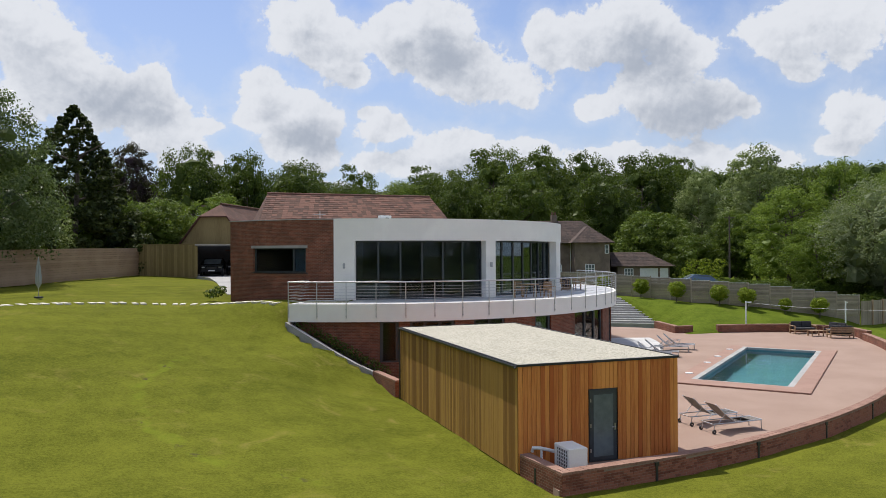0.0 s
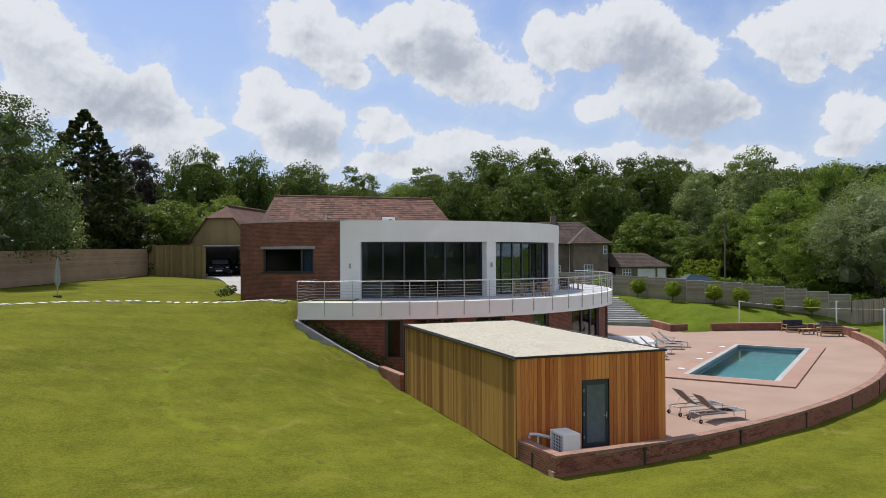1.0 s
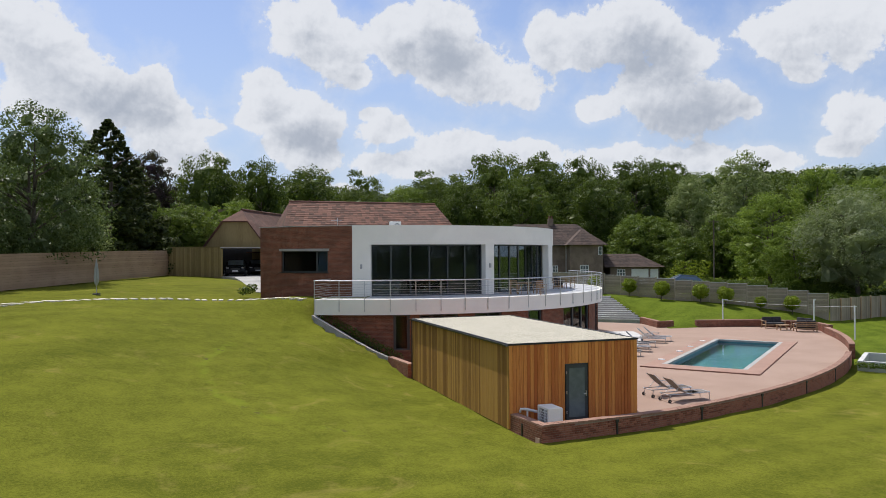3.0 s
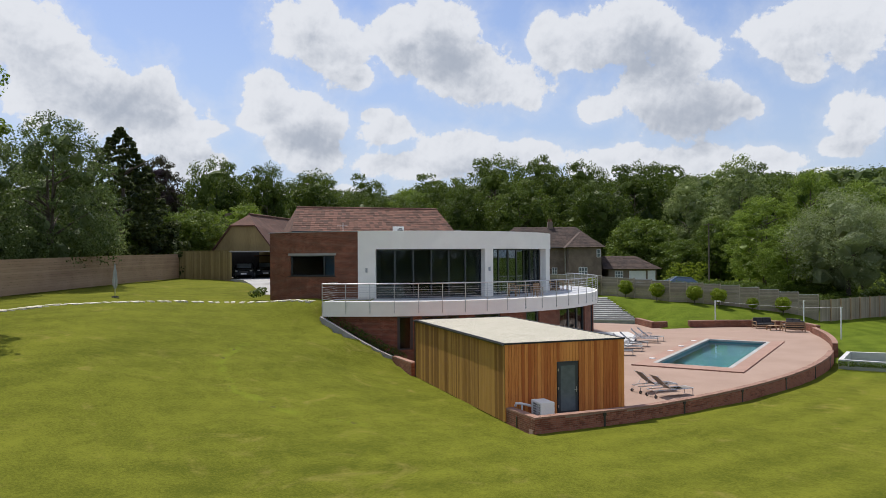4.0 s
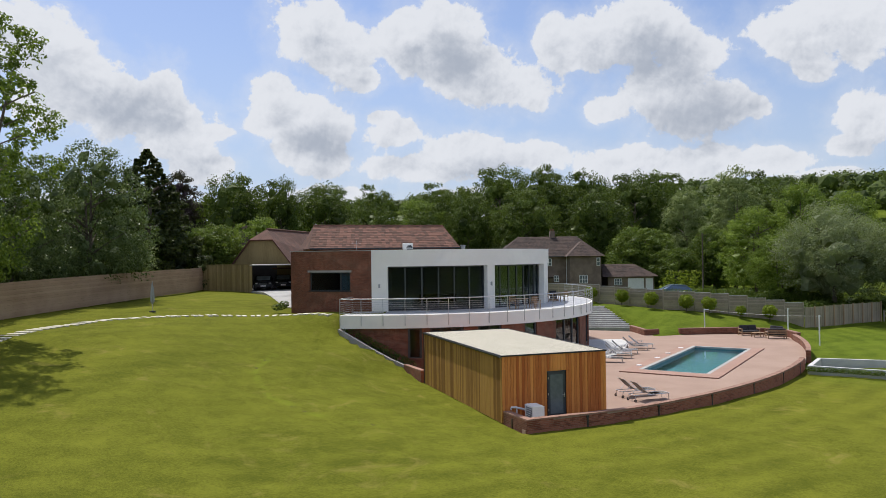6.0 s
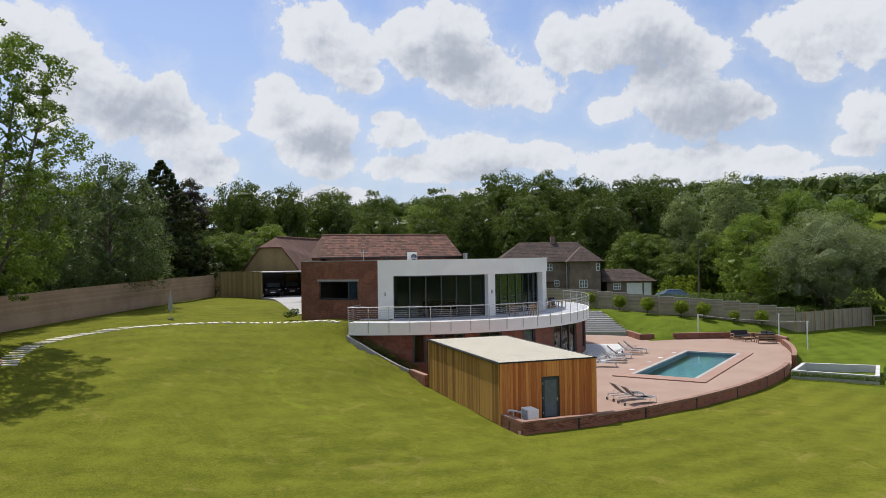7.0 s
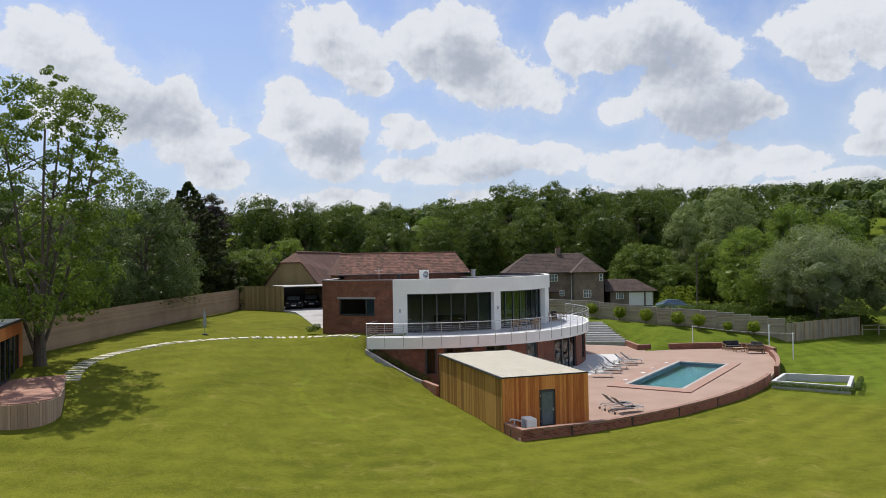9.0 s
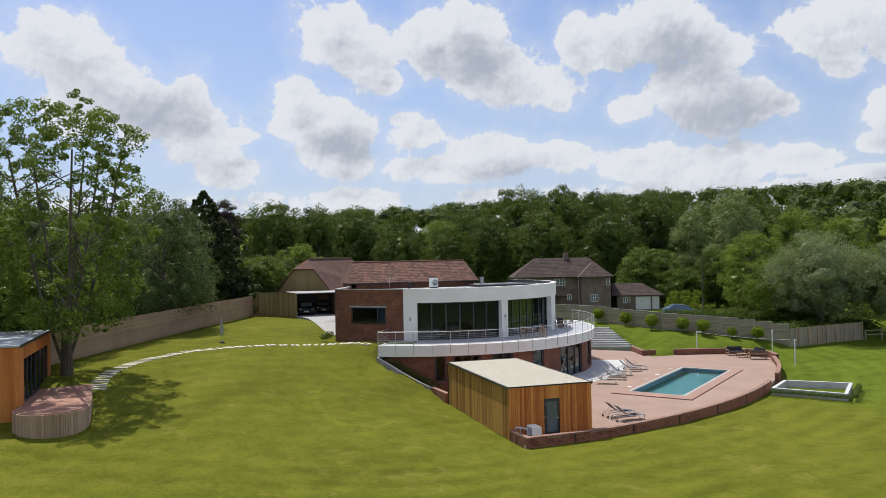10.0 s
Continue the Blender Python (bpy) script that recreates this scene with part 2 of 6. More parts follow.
def lawn_material():
    m = bpy.data.materials.new("mown_grass")
    m.use_nodes = True
    n = Nodes(m.node_tree)
    place = n.add("NewGeometry").outputs["Position"]
    broad = n.noise(place, 0.16, 4.0, 0.6, 0.8)
    patch = n.noise(place, 0.8, 6.0, 0.72, 0.4)
    blade = n.noise(place, 13.0, 7.0, 0.88)
    tuft = n.noise(place, 3.2, 4.0, 0.7, 0.3)
    bend = n.maths("MULTIPLY", n.noise(place, 0.04, 2.0), 26.0)
    x = n.vec("DOT_PRODUCT", place, (0.82, -0.57, 0))
    lane = n.maths("SINE", n.maths("ADD", n.maths("MULTIPLY", x, 2.4), bend))
    far = n.maths("SINE", n.maths("ADD", n.maths("MULTIPLY", n.vec("DOT_PRODUCT", place, (-0.30, 0.95, 0)), 3.4), bend))
    tone = n.maths("MULTIPLY_ADD", patch, 0.32, n.maths("MULTIPLY_ADD", broad, 0.26, 0.16))
    tone = n.maths("ADD", tone, n.maths("MULTIPLY", far, 0.016))
    turf = n.vec("LENGTH", n.vec("MULTIPLY", n.vec("SUBTRACT", place, (-4.9, 45.6, 0)), (1, 1, 0)))
    swath = n.maths("SINE", n.maths("MULTIPLY_ADD", turf, 3.3, n.maths("MULTIPLY", patch, 2.0)))
    swath = n.maths("MULTIPLY", swath, n.ramp(turf, 48.0, 50.0, 0.0, 1.0))
    tone = n.maths("ADD", tone, n.maths("MULTIPLY", swath, 0.028))
    tone = n.maths("ADD", tone, n.maths("MULTIPLY", lane, 0.012))
    tone = n.maths("ADD", tone, n.maths("MULTIPLY_ADD", blade, 1.0, -0.5))
    tone = n.maths("ADD", tone, n.maths("MULTIPLY_ADD", tuft, 0.18, -0.04))
    green = n.mix(n.ramp(tone, 0.32, 0.68), GRASS_DARK, GRASS_LIGHT)
    dry = n.ramp(n.noise(place, 0.42, 5.0, 0.7, 1.0), 0.56, 0.74)
    colour = n.mix(n.maths("MULTIPLY", dry, 0.50), green, GRASS_DRY)
    lush = n.mix(n.ramp(tone, 0.32, 0.68), (0.045, 0.083, 0.008), (0.105, 0.165, 0.018))
    colour = n.mix(n.ramp(n.vec("DOT_PRODUCT", place, (1, 0.45, 0)), 22.0, 34.0, 0.0, 0.6), colour, lush)
    ring = n.vec("LENGTH", n.vec("MULTIPLY", n.vec("SUBTRACT", place, (-2.0, 7.4, 0)), (1, 1, 0)))
    wander = n.maths("MULTIPLY_ADD", n.noise(place, 0.7, 3.0), 1.6, -0.8)
    gap = n.maths("ABSOLUTE", n.maths("ADD", n.maths("SUBTRACT", ring, 8.3), wander))
    side = n.ramp(n.vec("DOT_PRODUCT", place, (1, 0.25, 0)), -5.2, -6.2)
    worn = n.maths("MULTIPLY", n.maths("MULTIPLY", n.ramp(gap, 0.38, 0.08), side), n.ramp(n.noise(place, 1.3, 5.0, 0.7), 0.40, 0.62))
    colour = n.mix(n.maths("MULTIPLY", worn, 0.45), colour, (0.165, 0.205, 0.018))
    scuff = n.maths("MULTIPLY", worn, n.ramp(n.noise(place, 1.9, 3.0, 0.6), 0.57, 0.64))
    colour = n.mix(scuff, colour, (0.075, 0.065, 0.03))
    bare = n.ramp(n.noise(n.vec("MULTIPLY", place, (1.0, 0.6, 1.0)), 0.8, 4.0, 0.7, 1.5), 0.735, 0.77)
    colour = n.mix(n.maths("MULTIPLY", bare, 0.5), colour, (0.10, 0.085, 0.04))
    relief = n.add("Bump", {"Height": n.maths("ADD", blade, tuft), "Strength": 0.35, "Distance": 0.04}).outputs[0]
    shader = n.add("BsdfPrincipled", {"Base Color": colour, "Roughness": 0.95, "Normal": relief, "Specular IOR Level": 0.03})
    n.tree.links.new(shader.outputs[0], n.add("OutputMaterial").inputs[0])
    return m


def glass_material(name, tint=(0.52, 0.58, 0.60), rough=0.0):
    m = bpy.data.materials.new(name)
    m.use_nodes = True
    n = Nodes(m.node_tree)
    gloss = n.add("BsdfGlossy", {"Color": (0.95, 0.97, 1.0, 1), "Roughness": 0.015 + rough})
    clear = n.add("BsdfTransparent", {"Color": (*tint, 1)})
    gloss_share = n.maths("MULTIPLY_ADD", n.add("Fresnel", {"IOR": 1.5}).outputs[0], 0.55, 0.0)
    both = n.add("MixShader", {0: gloss_share, 1: clear.outputs[0], 2: gloss.outputs[0]})
    n.tree.links.new(both.outputs[0], n.add("OutputMaterial").inputs[0])
    return m


def water_material():
    m = bpy.data.materials.new("pool_water")
    m.use_nodes = True
    n = Nodes(m.node_tree)
    place = n.add("NewGeometry").outputs["Position"]
    ripple = n.add("Bump", {"Height": n.noise(place, 2.6, 3.0, 0.5, 0.4), "Strength": 0.12, "Distance": 0.05}).outputs[0]
    shader = n.add("BsdfPrincipled", {"Base Color": (0.50, 0.76, 0.84, 1), "Roughness": 0.03, "IOR": 1.33, "Transmission Weight": 1.0, "Normal": ripple})
    n.tree.links.new(shader.outputs[0], n.add("OutputMaterial").inputs[0])
    return m


GRASS_DARK, GRASS_LIGHT, GRASS_DRY = (0.069, 0.080, 0.009), (0.157, 0.165, 0.020), (0.240, 0.195, 0.055)
M = {
    "lawn": lawn_material(),
    "brick": brick_material("red_brick", (0.150, 0.050, 0.029), (0.250, 0.085, 0.048), (0.26, 0.17, 0.12)),
    "old_brick": brick_material("old_brick", (0.130, 0.075, 0.050), (0.19, 0.112, 0.074), (0.20, 0.15, 0.12)),
    "render": material("white_render", (0.78, 0.77, 0.74), (0.88, 0.87, 0.83), 0.5, 25.0, 0.75, 0.08),
    "stone": material("brick_coping", (0.20, 0.105, 0.075), (0.34, 0.20, 0.15), 1.5, 22.0, 0.9, 0.3),
    "terrace": material("resin_gravel", (0.270, 0.180, 0.138), (0.345, 0.240, 0.188), 0.35, 70.0, 0.9, 0.3, 0.004),
    "coping": material("terracotta_coping", (0.275, 0.165, 0.125), (0.35, 0.215, 0.168), 0.8, 50.0, 0.85, 0.2),
    "concrete": material("grey_concrete", (0.27, 0.27, 0.26), (0.42, 0.41, 0.40), 1.0, 30.0, 0.9, 0.2),
    "slab": material("cream_slabs", (0.48, 0.45, 0.37), (0.66, 0.62, 0.53), 0.8, 24.0, 0.85, 0.3, random_ob=0.4),
    "pale": material("pale_paving", (0.43, 0.43, 0.43), (0.58, 0.57, 0.555), 0.8, 30.0, 0.8, 0.2),
    "tile_floor": material("balcony_tiles", (0.36, 0.37, 0.40), (0.47, 0.48, 0.50), 0.8, 30.0, 0.55, 0.1),
    "gravel": gravel_material("roof_gravel", (0.27, 0.255, 0.20), (0.52, 0.485, 0.40), 24.0),
    "membrane": material("roof_membrane", (0.30, 0.32, 0.33), (0.44, 0.46, 0.47), 0.4, 14.0, 0.8, 0.1),
    "black": material("black_trim", (0.012, 0.013, 0.015), (0.028, 0.03, 0.033), 2.0, 40.0, 0.45, 0.05),
    "anthracite": material("anthracite_frame", (0.030, 0.036, 0.043), (0.050, 0.058, 0.067), 2.0, 40.0, 0.4, 0.05),
    "steel": material("brushed_steel", (0.45, 0.45, 0.46), (0.62, 0.62, 0.63), 3.0, 60.0, 0.35, 0.05, metal=0.9),
    "white_paint": material("white_paint", (0.68, 0.69, 0.70), (0.80, 0.80, 0.80), 3.0, 40.0, 0.45, 0.05),
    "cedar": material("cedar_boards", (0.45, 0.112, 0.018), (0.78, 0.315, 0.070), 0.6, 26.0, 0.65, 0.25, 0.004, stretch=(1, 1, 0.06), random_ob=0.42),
    "cedar_side": material("brown_cedar", (0.20, 0.090, 0.018), (0.42, 0.235, 0.055), 0.6, 26.0, 0.65, 0.25, 0.004, stretch=(1, 1, 0.06), random_ob=0.45),
    "fence": material("softwood_fence", (0.29, 0.190, 0.118), (0.42, 0.295, 0.190), 0.5, 24.0, 0.85, 0.3, island=0.22),
    "grey_fence": material("weathered_fence", (0.235, 0.195, 0.145), (0.380, 0.325, 0.255), 0.5, 24.0, 0.9, 0.3, island=0.3),
    "gate": material("green_tinted_boards", (0.190, 0.140, 0.056), (0.320, 0.245, 0.110), 0.5, 24.0, 0.85, 0.3, stretch=(1, 1, 0.08), random_ob=0.4),
    "tiles": material("clay_roof_tiles", (0.078, 0.036, 0.025), (0.172, 0.078, 0.053), 0.8, 9.0, 0.9, 0.7, 0.03, island=0.65),
    "old_tiles": material("weathered_roof_tiles", (0.036, 0.026, 0.023), (0.088, 0.058, 0.048), 0.6, 9.0, 0.95, 0.7, 0.03, island=0.25),
    "bark": material("tree_bark", (0.055, 0.045, 0.035), (0.16, 0.13, 0.10), 1.5, 18.0, 0.95, 0.9, 0.04, stretch=(1, 1, 0.3)),
    "mesh_fabric": material("taupe_sling_fabric", (0.19, 0.17, 0.15), (0.28, 0.255, 0.23), 4.0, 80.0, 0.75, 0.1),
    "teak": material("teak_slats", (0.22, 0.13, 0.07), (0.36, 0.24, 0.14), 2.0, 30.0, 0.7, 0.2),
    "cushion": material("dark_cushions", (0.020, 0.020, 0.024), (0.045, 0.045, 0.050), 3.0, 60.0, 0.9, 0.1),
    "liner": material("pool_liner", (0.065, 0.185, 0.225), (0.105, 0.255, 0.295), 1.0, 6.0, 0.5, 0.05),
    "deck_top": material("reddish_decking", (0.26, 0.125, 0.085), (0.38, 0.20, 0.14), 0.8, 20.0, 0.8, 0.3, stretch=(8, 1, 1)),
    "deck_board": material("deck_skirting", (0.34, 0.225, 0.150), (0.50, 0.35, 0.245), 0.8, 20.0, 0.85, 0.3, stretch=(1, 1, 0.1), island=0.3),
    "brick_piece": material("brick_pieces", (0.165, 0.050, 0.030), (0.330, 0.125, 0.078), 2.0, 35.0, 0.88, 0.35, 0.004, island=0.5, random_ob=0.5),
    "mortar": material("mortar", (0.22, 0.165, 0.125), (0.33, 0.26, 0.20), 2.0, 40.0, 0.95, 0.3),
    "soil": material("planting_soil", (0.025, 0.02, 0.014), (0.06, 0.045, 0.03), 2.0, 30.0, 0.95, 0.8, 0.05),
    "car": material("black_car_paint", (0.010, 0.011, 0.014), (0.018, 0.019, 0.022), 1.0, 20.0, 0.18, 0.0),
    "blue_car": material("blue_car_paint", (0.10, 0.15, 0.24), (0.14, 0.20, 0.30), 1.0, 20.0, 0.2, 0.0),
    "curtain": material("pale_blue_curtain", (0.30, 0.36, 0.44), (0.42, 0.48, 0.55), 2.0, 20.0, 0.9, 0.2, stretch=(6, 6, 0.3)),
    "plaster": material("interior_plaster", (0.42, 0.42, 0.40), (0.55, 0.55, 0.52), 0.5, 20.0, 0.9, 0.05),
    "picture": material("dark_picture", (0.03, 0.04, 0.05), (0.09, 0.11, 0.13), 1.5, 8.0, 0.5, 0.0),
    "glass": glass_material("window_glass"),
    "frosted": material("frosted_glass", (0.10, 0.125, 0.135), (0.16, 0.19, 0.20), 0.8, 5.0, 0.16, 0.0),
    "water": water_material(),
    "leaf_oak": leaf_material("oak_leaves", (0.028, 0.050, 0.008), (0.110, 0.158, 0.026), 0.55, 0.35, 0.2),
    "leaf_mid": leaf_material("hazel_leaves", (0.042, 0.074, 0.011), (0.140, 0.200, 0.034), 0.5, 0.4, 0.3),
    "leaf_pale": leaf_material("poplar_leaves", (0.100, 0.140, 0.045), (0.340, 0.400, 0.170), 0.45, 0.5, 0.2),
    "leaf_ash": leaf_material("ash_leaves", (0.062, 0.108, 0.015), (0.225, 0.310, 0.050), 0.5, 0.5, 0.25),
    "leaf_dark": leaf_material("conifer_needles", (0.014, 0.027, 0.008), (0.070, 0.088, 0.018), 0.6, 0.15, 0.2),
    "leaf_grey": leaf_material("willow_leaves", (0.070, 0.095, 0.042), (0.270, 0.310, 0.180), 0.5, 0.45),
    "leaf_glint": leaf_material("glossy_ash_leaves", (0.046, 0.076, 0.020), (0.200, 0.260, 0.105), 0.4, 0.35, 0.2),
    "leaf_lime": leaf_material("lime_green_leaves", (0.110, 0.165, 0.012), (0.300, 0.370, 0.035), 0.5, 0.5, 0.0),
    "leaf_plum": leaf_material("purple_leaves", (0.020, 0.012, 0.018), (0.055, 0.030, 0.045), 0.5, 0.15),
}


# ---- building blocks ----
def mesh_of(name, bm, mat):
    me = bpy.data.meshes.new(name)
    bm.to_mesh(me)
    bm.free()
    me.materials.append(M[mat])
    return me


def part(name, bm, mat, parent=None, label=""):
    """One mesh object, under a thing or a part if one is given."""
    ob = new(name, bm if isinstance(bm, bpy.types.Mesh) else mesh_of(name, bm, mat))
    if parent:
        ob.parent = parent
    return tagged(ob, label)


def thing(name, x=0.0, y=0.0, z=0.0, turn=0.0):
    ob = new(name)
    ob.empty_display_size = 0.2
    ob.matrix_basis = pose(x, y, z, 0, 0, turn)
    return ob


def box(x0, y0, z0, x1, y1, z1, bevel=0.0, bm=None):
    own = bm or bmesh.new()
    made = bmesh.ops.create_cube(own, size=1.0)["verts"]
    bmesh.ops.scale(own, vec=(x1 - x0, y1 - y0, z1 - z0), verts=made)
    bmesh.ops.translate(own, vec=((x0 + x1) / 2, (y0 + y1) / 2, (z0 + z1) / 2), verts=made)
    if bevel:
        edges = list({e for v in made for e in v.link_edges})
        bmesh.ops.bevel(own, geom=edges, offset=bevel, segments=1, affect="EDGES")
    return own


def turned(bm, m):
    bmesh.ops.transform(bm, matrix=m, verts=bm.verts)
    return bm


def rod(points, radius, sides=8, bm=None, taper=None):
    """A round bar through the points."""
    own = bm or bmesh.new()
    points = [Vector(p) for p in points]
    rings = []
    for k, p in enumerate(points):
        ahead = (points[min(k + 1, len(points) - 1)] - points[max(k - 1, 0)]).normalized()
        side = ahead.cross(Vector((0, 0, 1)) if abs(ahead.z) < 0.9 else Vector((1, 0, 0))).normalized()
        above = side.cross(ahead)
        r = radius if taper is None else radius + (taper - radius) * k / (len(points) - 1)
        rings.append([own.verts.new(p + r * (math.cos(a) * side + math.sin(a) * above)) for a in (2 * math.pi * j / sides for j in range(sides))])
    for a, b in zip(rings, rings[1:]):
        for j in range(sides):
            own.faces.new((a[j], a[(j + 1) % sides], b[(j + 1) % sides], b[j]))
    own.faces.new(rings[0][::-1]), own.faces.new(rings[-1])
    return own


def prism(outline, z0, z1, bm=None):
    """An upright solid on a flat outline."""
    own = bm or bmesh.new()
    low = [own.verts.new((x, y, z0)) for x, y in outline]
    high = [own.verts.new((x, y, z1)) for x, y in outline]
    own.faces.new(low[::-1]), own.faces.new(high)
    for k in range(len(low)):
        j = (k + 1) % len(low)
        own.faces.new((low[k], low[j], high[j], high[k]))
    bmesh.ops.recalc_face_normals(own, faces=own.faces)
    return own


def band(line, thick, z0, z1, bm=None, uv=False, closed=False):
    """A wall along a line; thick is added on its left. z1 may be a list of heights."""
    own = bm or bmesh.new()
    pts = [Vector(p) for p in line]
    n, inner = len(pts), []
    for k, p in enumerate(pts):
        d = (pts[min(k + 1, n - 1)] - pts[max(k - 1, 0)]).normalized()
        inner.append(p + thick * Vector((-d.y, d.x)))
    tops = z1 if isinstance(z1, list) else [z1] * n
    lows = z0 if isinstance(z0, list) else [z0] * n
    cols = [[own.verts.new((*p, h)) for p, h in ((a, l), (a, t), (b, t), (b, l))] for a, b, l, t in zip(pts, inner, lows, tops)]
    layer = own.loops.layers.uv.verify() if uv else None
    run = 0.0
    for k in range(n - 1):
        length = (pts[k + 1] - pts[k]).length
        for j in range(4):
            i = (j + 1) % 4
            face = own.faces.new((cols[k][j], cols[k + 1][j], cols[k + 1][i], cols[k][i]))
            if uv:
                for loop, (s, row) in zip(face.loops, ((0, j), (1, j), (1, i), (0, i))):
                    height = cols[k + s][row].co.z if j in (0, 2) else (0.0 if row in (0, 1) else thick)
                    loop[layer].uv = (run + s * length, height)
        run += length
    own.faces.new(cols[0][::-1]), own.faces.new(cols[-1])
    if uv:
        for face in own.faces[-2:]:
            for loop in face.loops:
                loop[layer].uv = (loop.vert.co.x + loop.vert.co.y, loop.vert.co.z)
    bmesh.ops.recalc_face_normals(own, faces=own.faces)
    return own


def arc(radius, a0, a1, step=2.0, centre=CENTRE):
    count = max(1, round(abs(a1 - a0) / step))
    return [(centre[0] + radius * math.cos(radians(a)), centre[1] + radius * math.sin(radians(a))) for a in (a0 + (a1 - a0) * k / count for k in range(count + 1))]


def polar(radius, angle):
    return CENTRE.x + radius * math.cos(radians(angle)), CENTRE.y + radius * math.sin(radians(angle))


def smooth(a, b, x):
    t = min(1.0, max(0.0, (x - a) / (b - a)))
    return t * t * (3 - 2 * t)


# ---- ground ----
ARC_X, ARC_Y, ARC_R = -4.9, 45.6, 48.0   # sweep of the terrace wall


def kerb_x(y):
    """The edge where the lawn is held back beside the house."""
    if y < 12.2:
        return 0.6
    if y < 15.2:
        return 0.6 - 0.9 * (y - 12.2) / 3.0
    return -0.3 - 3.7 * (y - 15.2) / 3.0


def on_terrace(x, y):
    inside = math.hypot(x - ARC_X, y - ARC_Y) < ARC_R - 0.35
    return inside and x > 0.35 and -2.0 < y < min(27.2, 27.2 - 0.3 * (x - 29.7), 60.6 - x) and x < 37.0


def behind_fence(x, y):
    """Metres past the stepped fence, towards the neighbour's drive; negative in the garden."""
    return min(0.867 * (x - 34.2) + 0.499 * (y - 36.6), 0.513 * (x - 38.2) + 0.858 * (y - 34.0), y - 32.0 - 0.16 * max(0.0, x - 45.9))


BANK = ((-1.2, 0.0), (-0.1, 0.2), (0.27, 0.8), (0.63, 1.05), (1.25, 1.38), (1.9, 1.75), (2.6, 1.95), (3.9, 2.24), (6.3, 2.5))


def height(x, y):
    west = max(x, -16.0) + 0.24 * min(0.0, x + 16.0)
    s = -0.62 * west + 0.50 * y + 6.0 * math.exp(-(((x + 3.5) / 3.5) ** 2 + ((y - 21.5) / 3.0) ** 2))
    knots = ((-60, -0.6), (-8, -0.25), (0, -0.02), (3, 0.22), (6, 0.62), (8, 0.98), (10.5, 1.70), (13.0, 2.36), (15.0, 2.90), (17.5, 3.50), (20, 3.78), (24, 4.05), (32, 4.40), (90, 4.8))
    bank = knots[-1][1]
    for (a, p), (b, q) in zip(knots, knots[1:]):
        if s < b:
            bank = p + (q - p) * max(0.0, (s - a) / (b - a))
            break
    left = -0.13 + (bank + 0.13) * smooth(-0.5, 6.5, -x + 0.9 * max(0.0, y - 12.0)) if bank > -0.13 else bank
    slope = 0.36 * (y - 27.3) - 0.05 * (x - 30.0)
    lawn = float(np.interp(slope, [k[0] for k in BANK], [k[1] for k in BANK]))
    right = -0.13 - 0.012 * max(0.0, min(25.0, x)) + lawn * smooth(15.0, 22.0, x)
    d = math.hypot(x - CENTRE.x, y - CENTRE.y)
    angle = math.degrees(math.atan2(y - CENTRE.y, x - CENTRE.x))
    if y > 12.2 and d < 19.0 and x > kerb_x(min(y, 18.2)) and -121.0 < angle < 10.0:
        return -0.3
    if 19.0 < x and 26.8 < y < 34.8 and x < 26.9 + 0.34 * (y - 28.2):
        return -0.3
    if on_terrace(x, y):
        return -2.0 if 13.5 < x < 29.5 and 7.0 < y < 20.5 else -0.3
    if 21.0 < x < 29.5 and 33.0 < y < 41.0 and x - 28.9 < -0.26 * (y - 34.2) and d < 25.0:
        return -0.3
    if x > 19.0 and 26.8 < y < 41.0:
        brink = 26.9 + 0.34 * (y - 28.2) if y < 34.8 else 29.1 - 0.26 * (y - 34.8)
        level = min(2.1, max(0.0, 0.40 * (y - 33.0)))
        right = level + (right - level) * smooth(0.0, 4.0, x - brink)
    side = smooth(0.0, 0.7, x - kerb_x(y)) if y < 18.2 else smooth(-3.0, 12.0, x)
    z = left * (1 - side) + right * side
    z -= 0.15 * smooth(0.6, 3.5, behind_fence(x, y)) * smooth(62.0, 54.0, y)
    if y > 44 and -3 < x < 34:
        z = max(z, 2.2 + 1.8 * smooth(20, 0, x))
    return z


def unevenness(x, y):
    return 0.05 * noise.noise((x * 0.35, y * 0.35, 0)) + 0.02 * noise.noise((x * 1.3, y * 1.3, 3))


def hill(x, y):
    """The wooded rise behind the village, higher to the right."""
    away = math.hypot(x - 10, y - 10)
    return 25.0 * smooth(130, 300, away) * smooth(-50, 150, y) * (0.70 + 0.30 * smooth(-0.1, 0.6, math.atan2(x, y)))


def build_ground():
    def grade(low, high, fine0, fine1, step):
        out, v, grow = [], fine0, step
        while v > low:
            out.insert(0, v)
            grow *= 1.22
            v -= grow
        out.insert(0, low)
        v = fine0 + step
        while v < fine1:
            out.append(v)
            v += step
        grow = step
        while v < high:
            out.append(v)
            grow *= 1.22
            v += grow
        out.append(high)
        return out

    xs, ys = grade(-1500, 1500, -32, 52, 0.5), grade(-1200, 1800, -34, 50, 0.5)
    verts = []
    for y in ys:
        for x in xs:
            z = height(x, y)
            if -45 < x < 60 and -50 < y < 60:
                z += unevenness(x, y)
            verts.append((x, y, z + hill(x, y)))
    w = len(xs)
    faces = [(k, k + 1, k + w + 1, k + w) for r in range(len(ys) - 1) for k in range(r * w, r * w + w - 1)]
    me = bpy.data.meshes.new("ground")
    me.from_pydata(verts, [], faces)
    me.polygons.foreach_set("use_smooth", [True] * len(faces))
    me.materials.append(M["lawn"])
    tagged(new("ground", me), "sloping mown lawn with dry yellow patches and wheel tracks", "lawn", kind="structure")


build_ground()


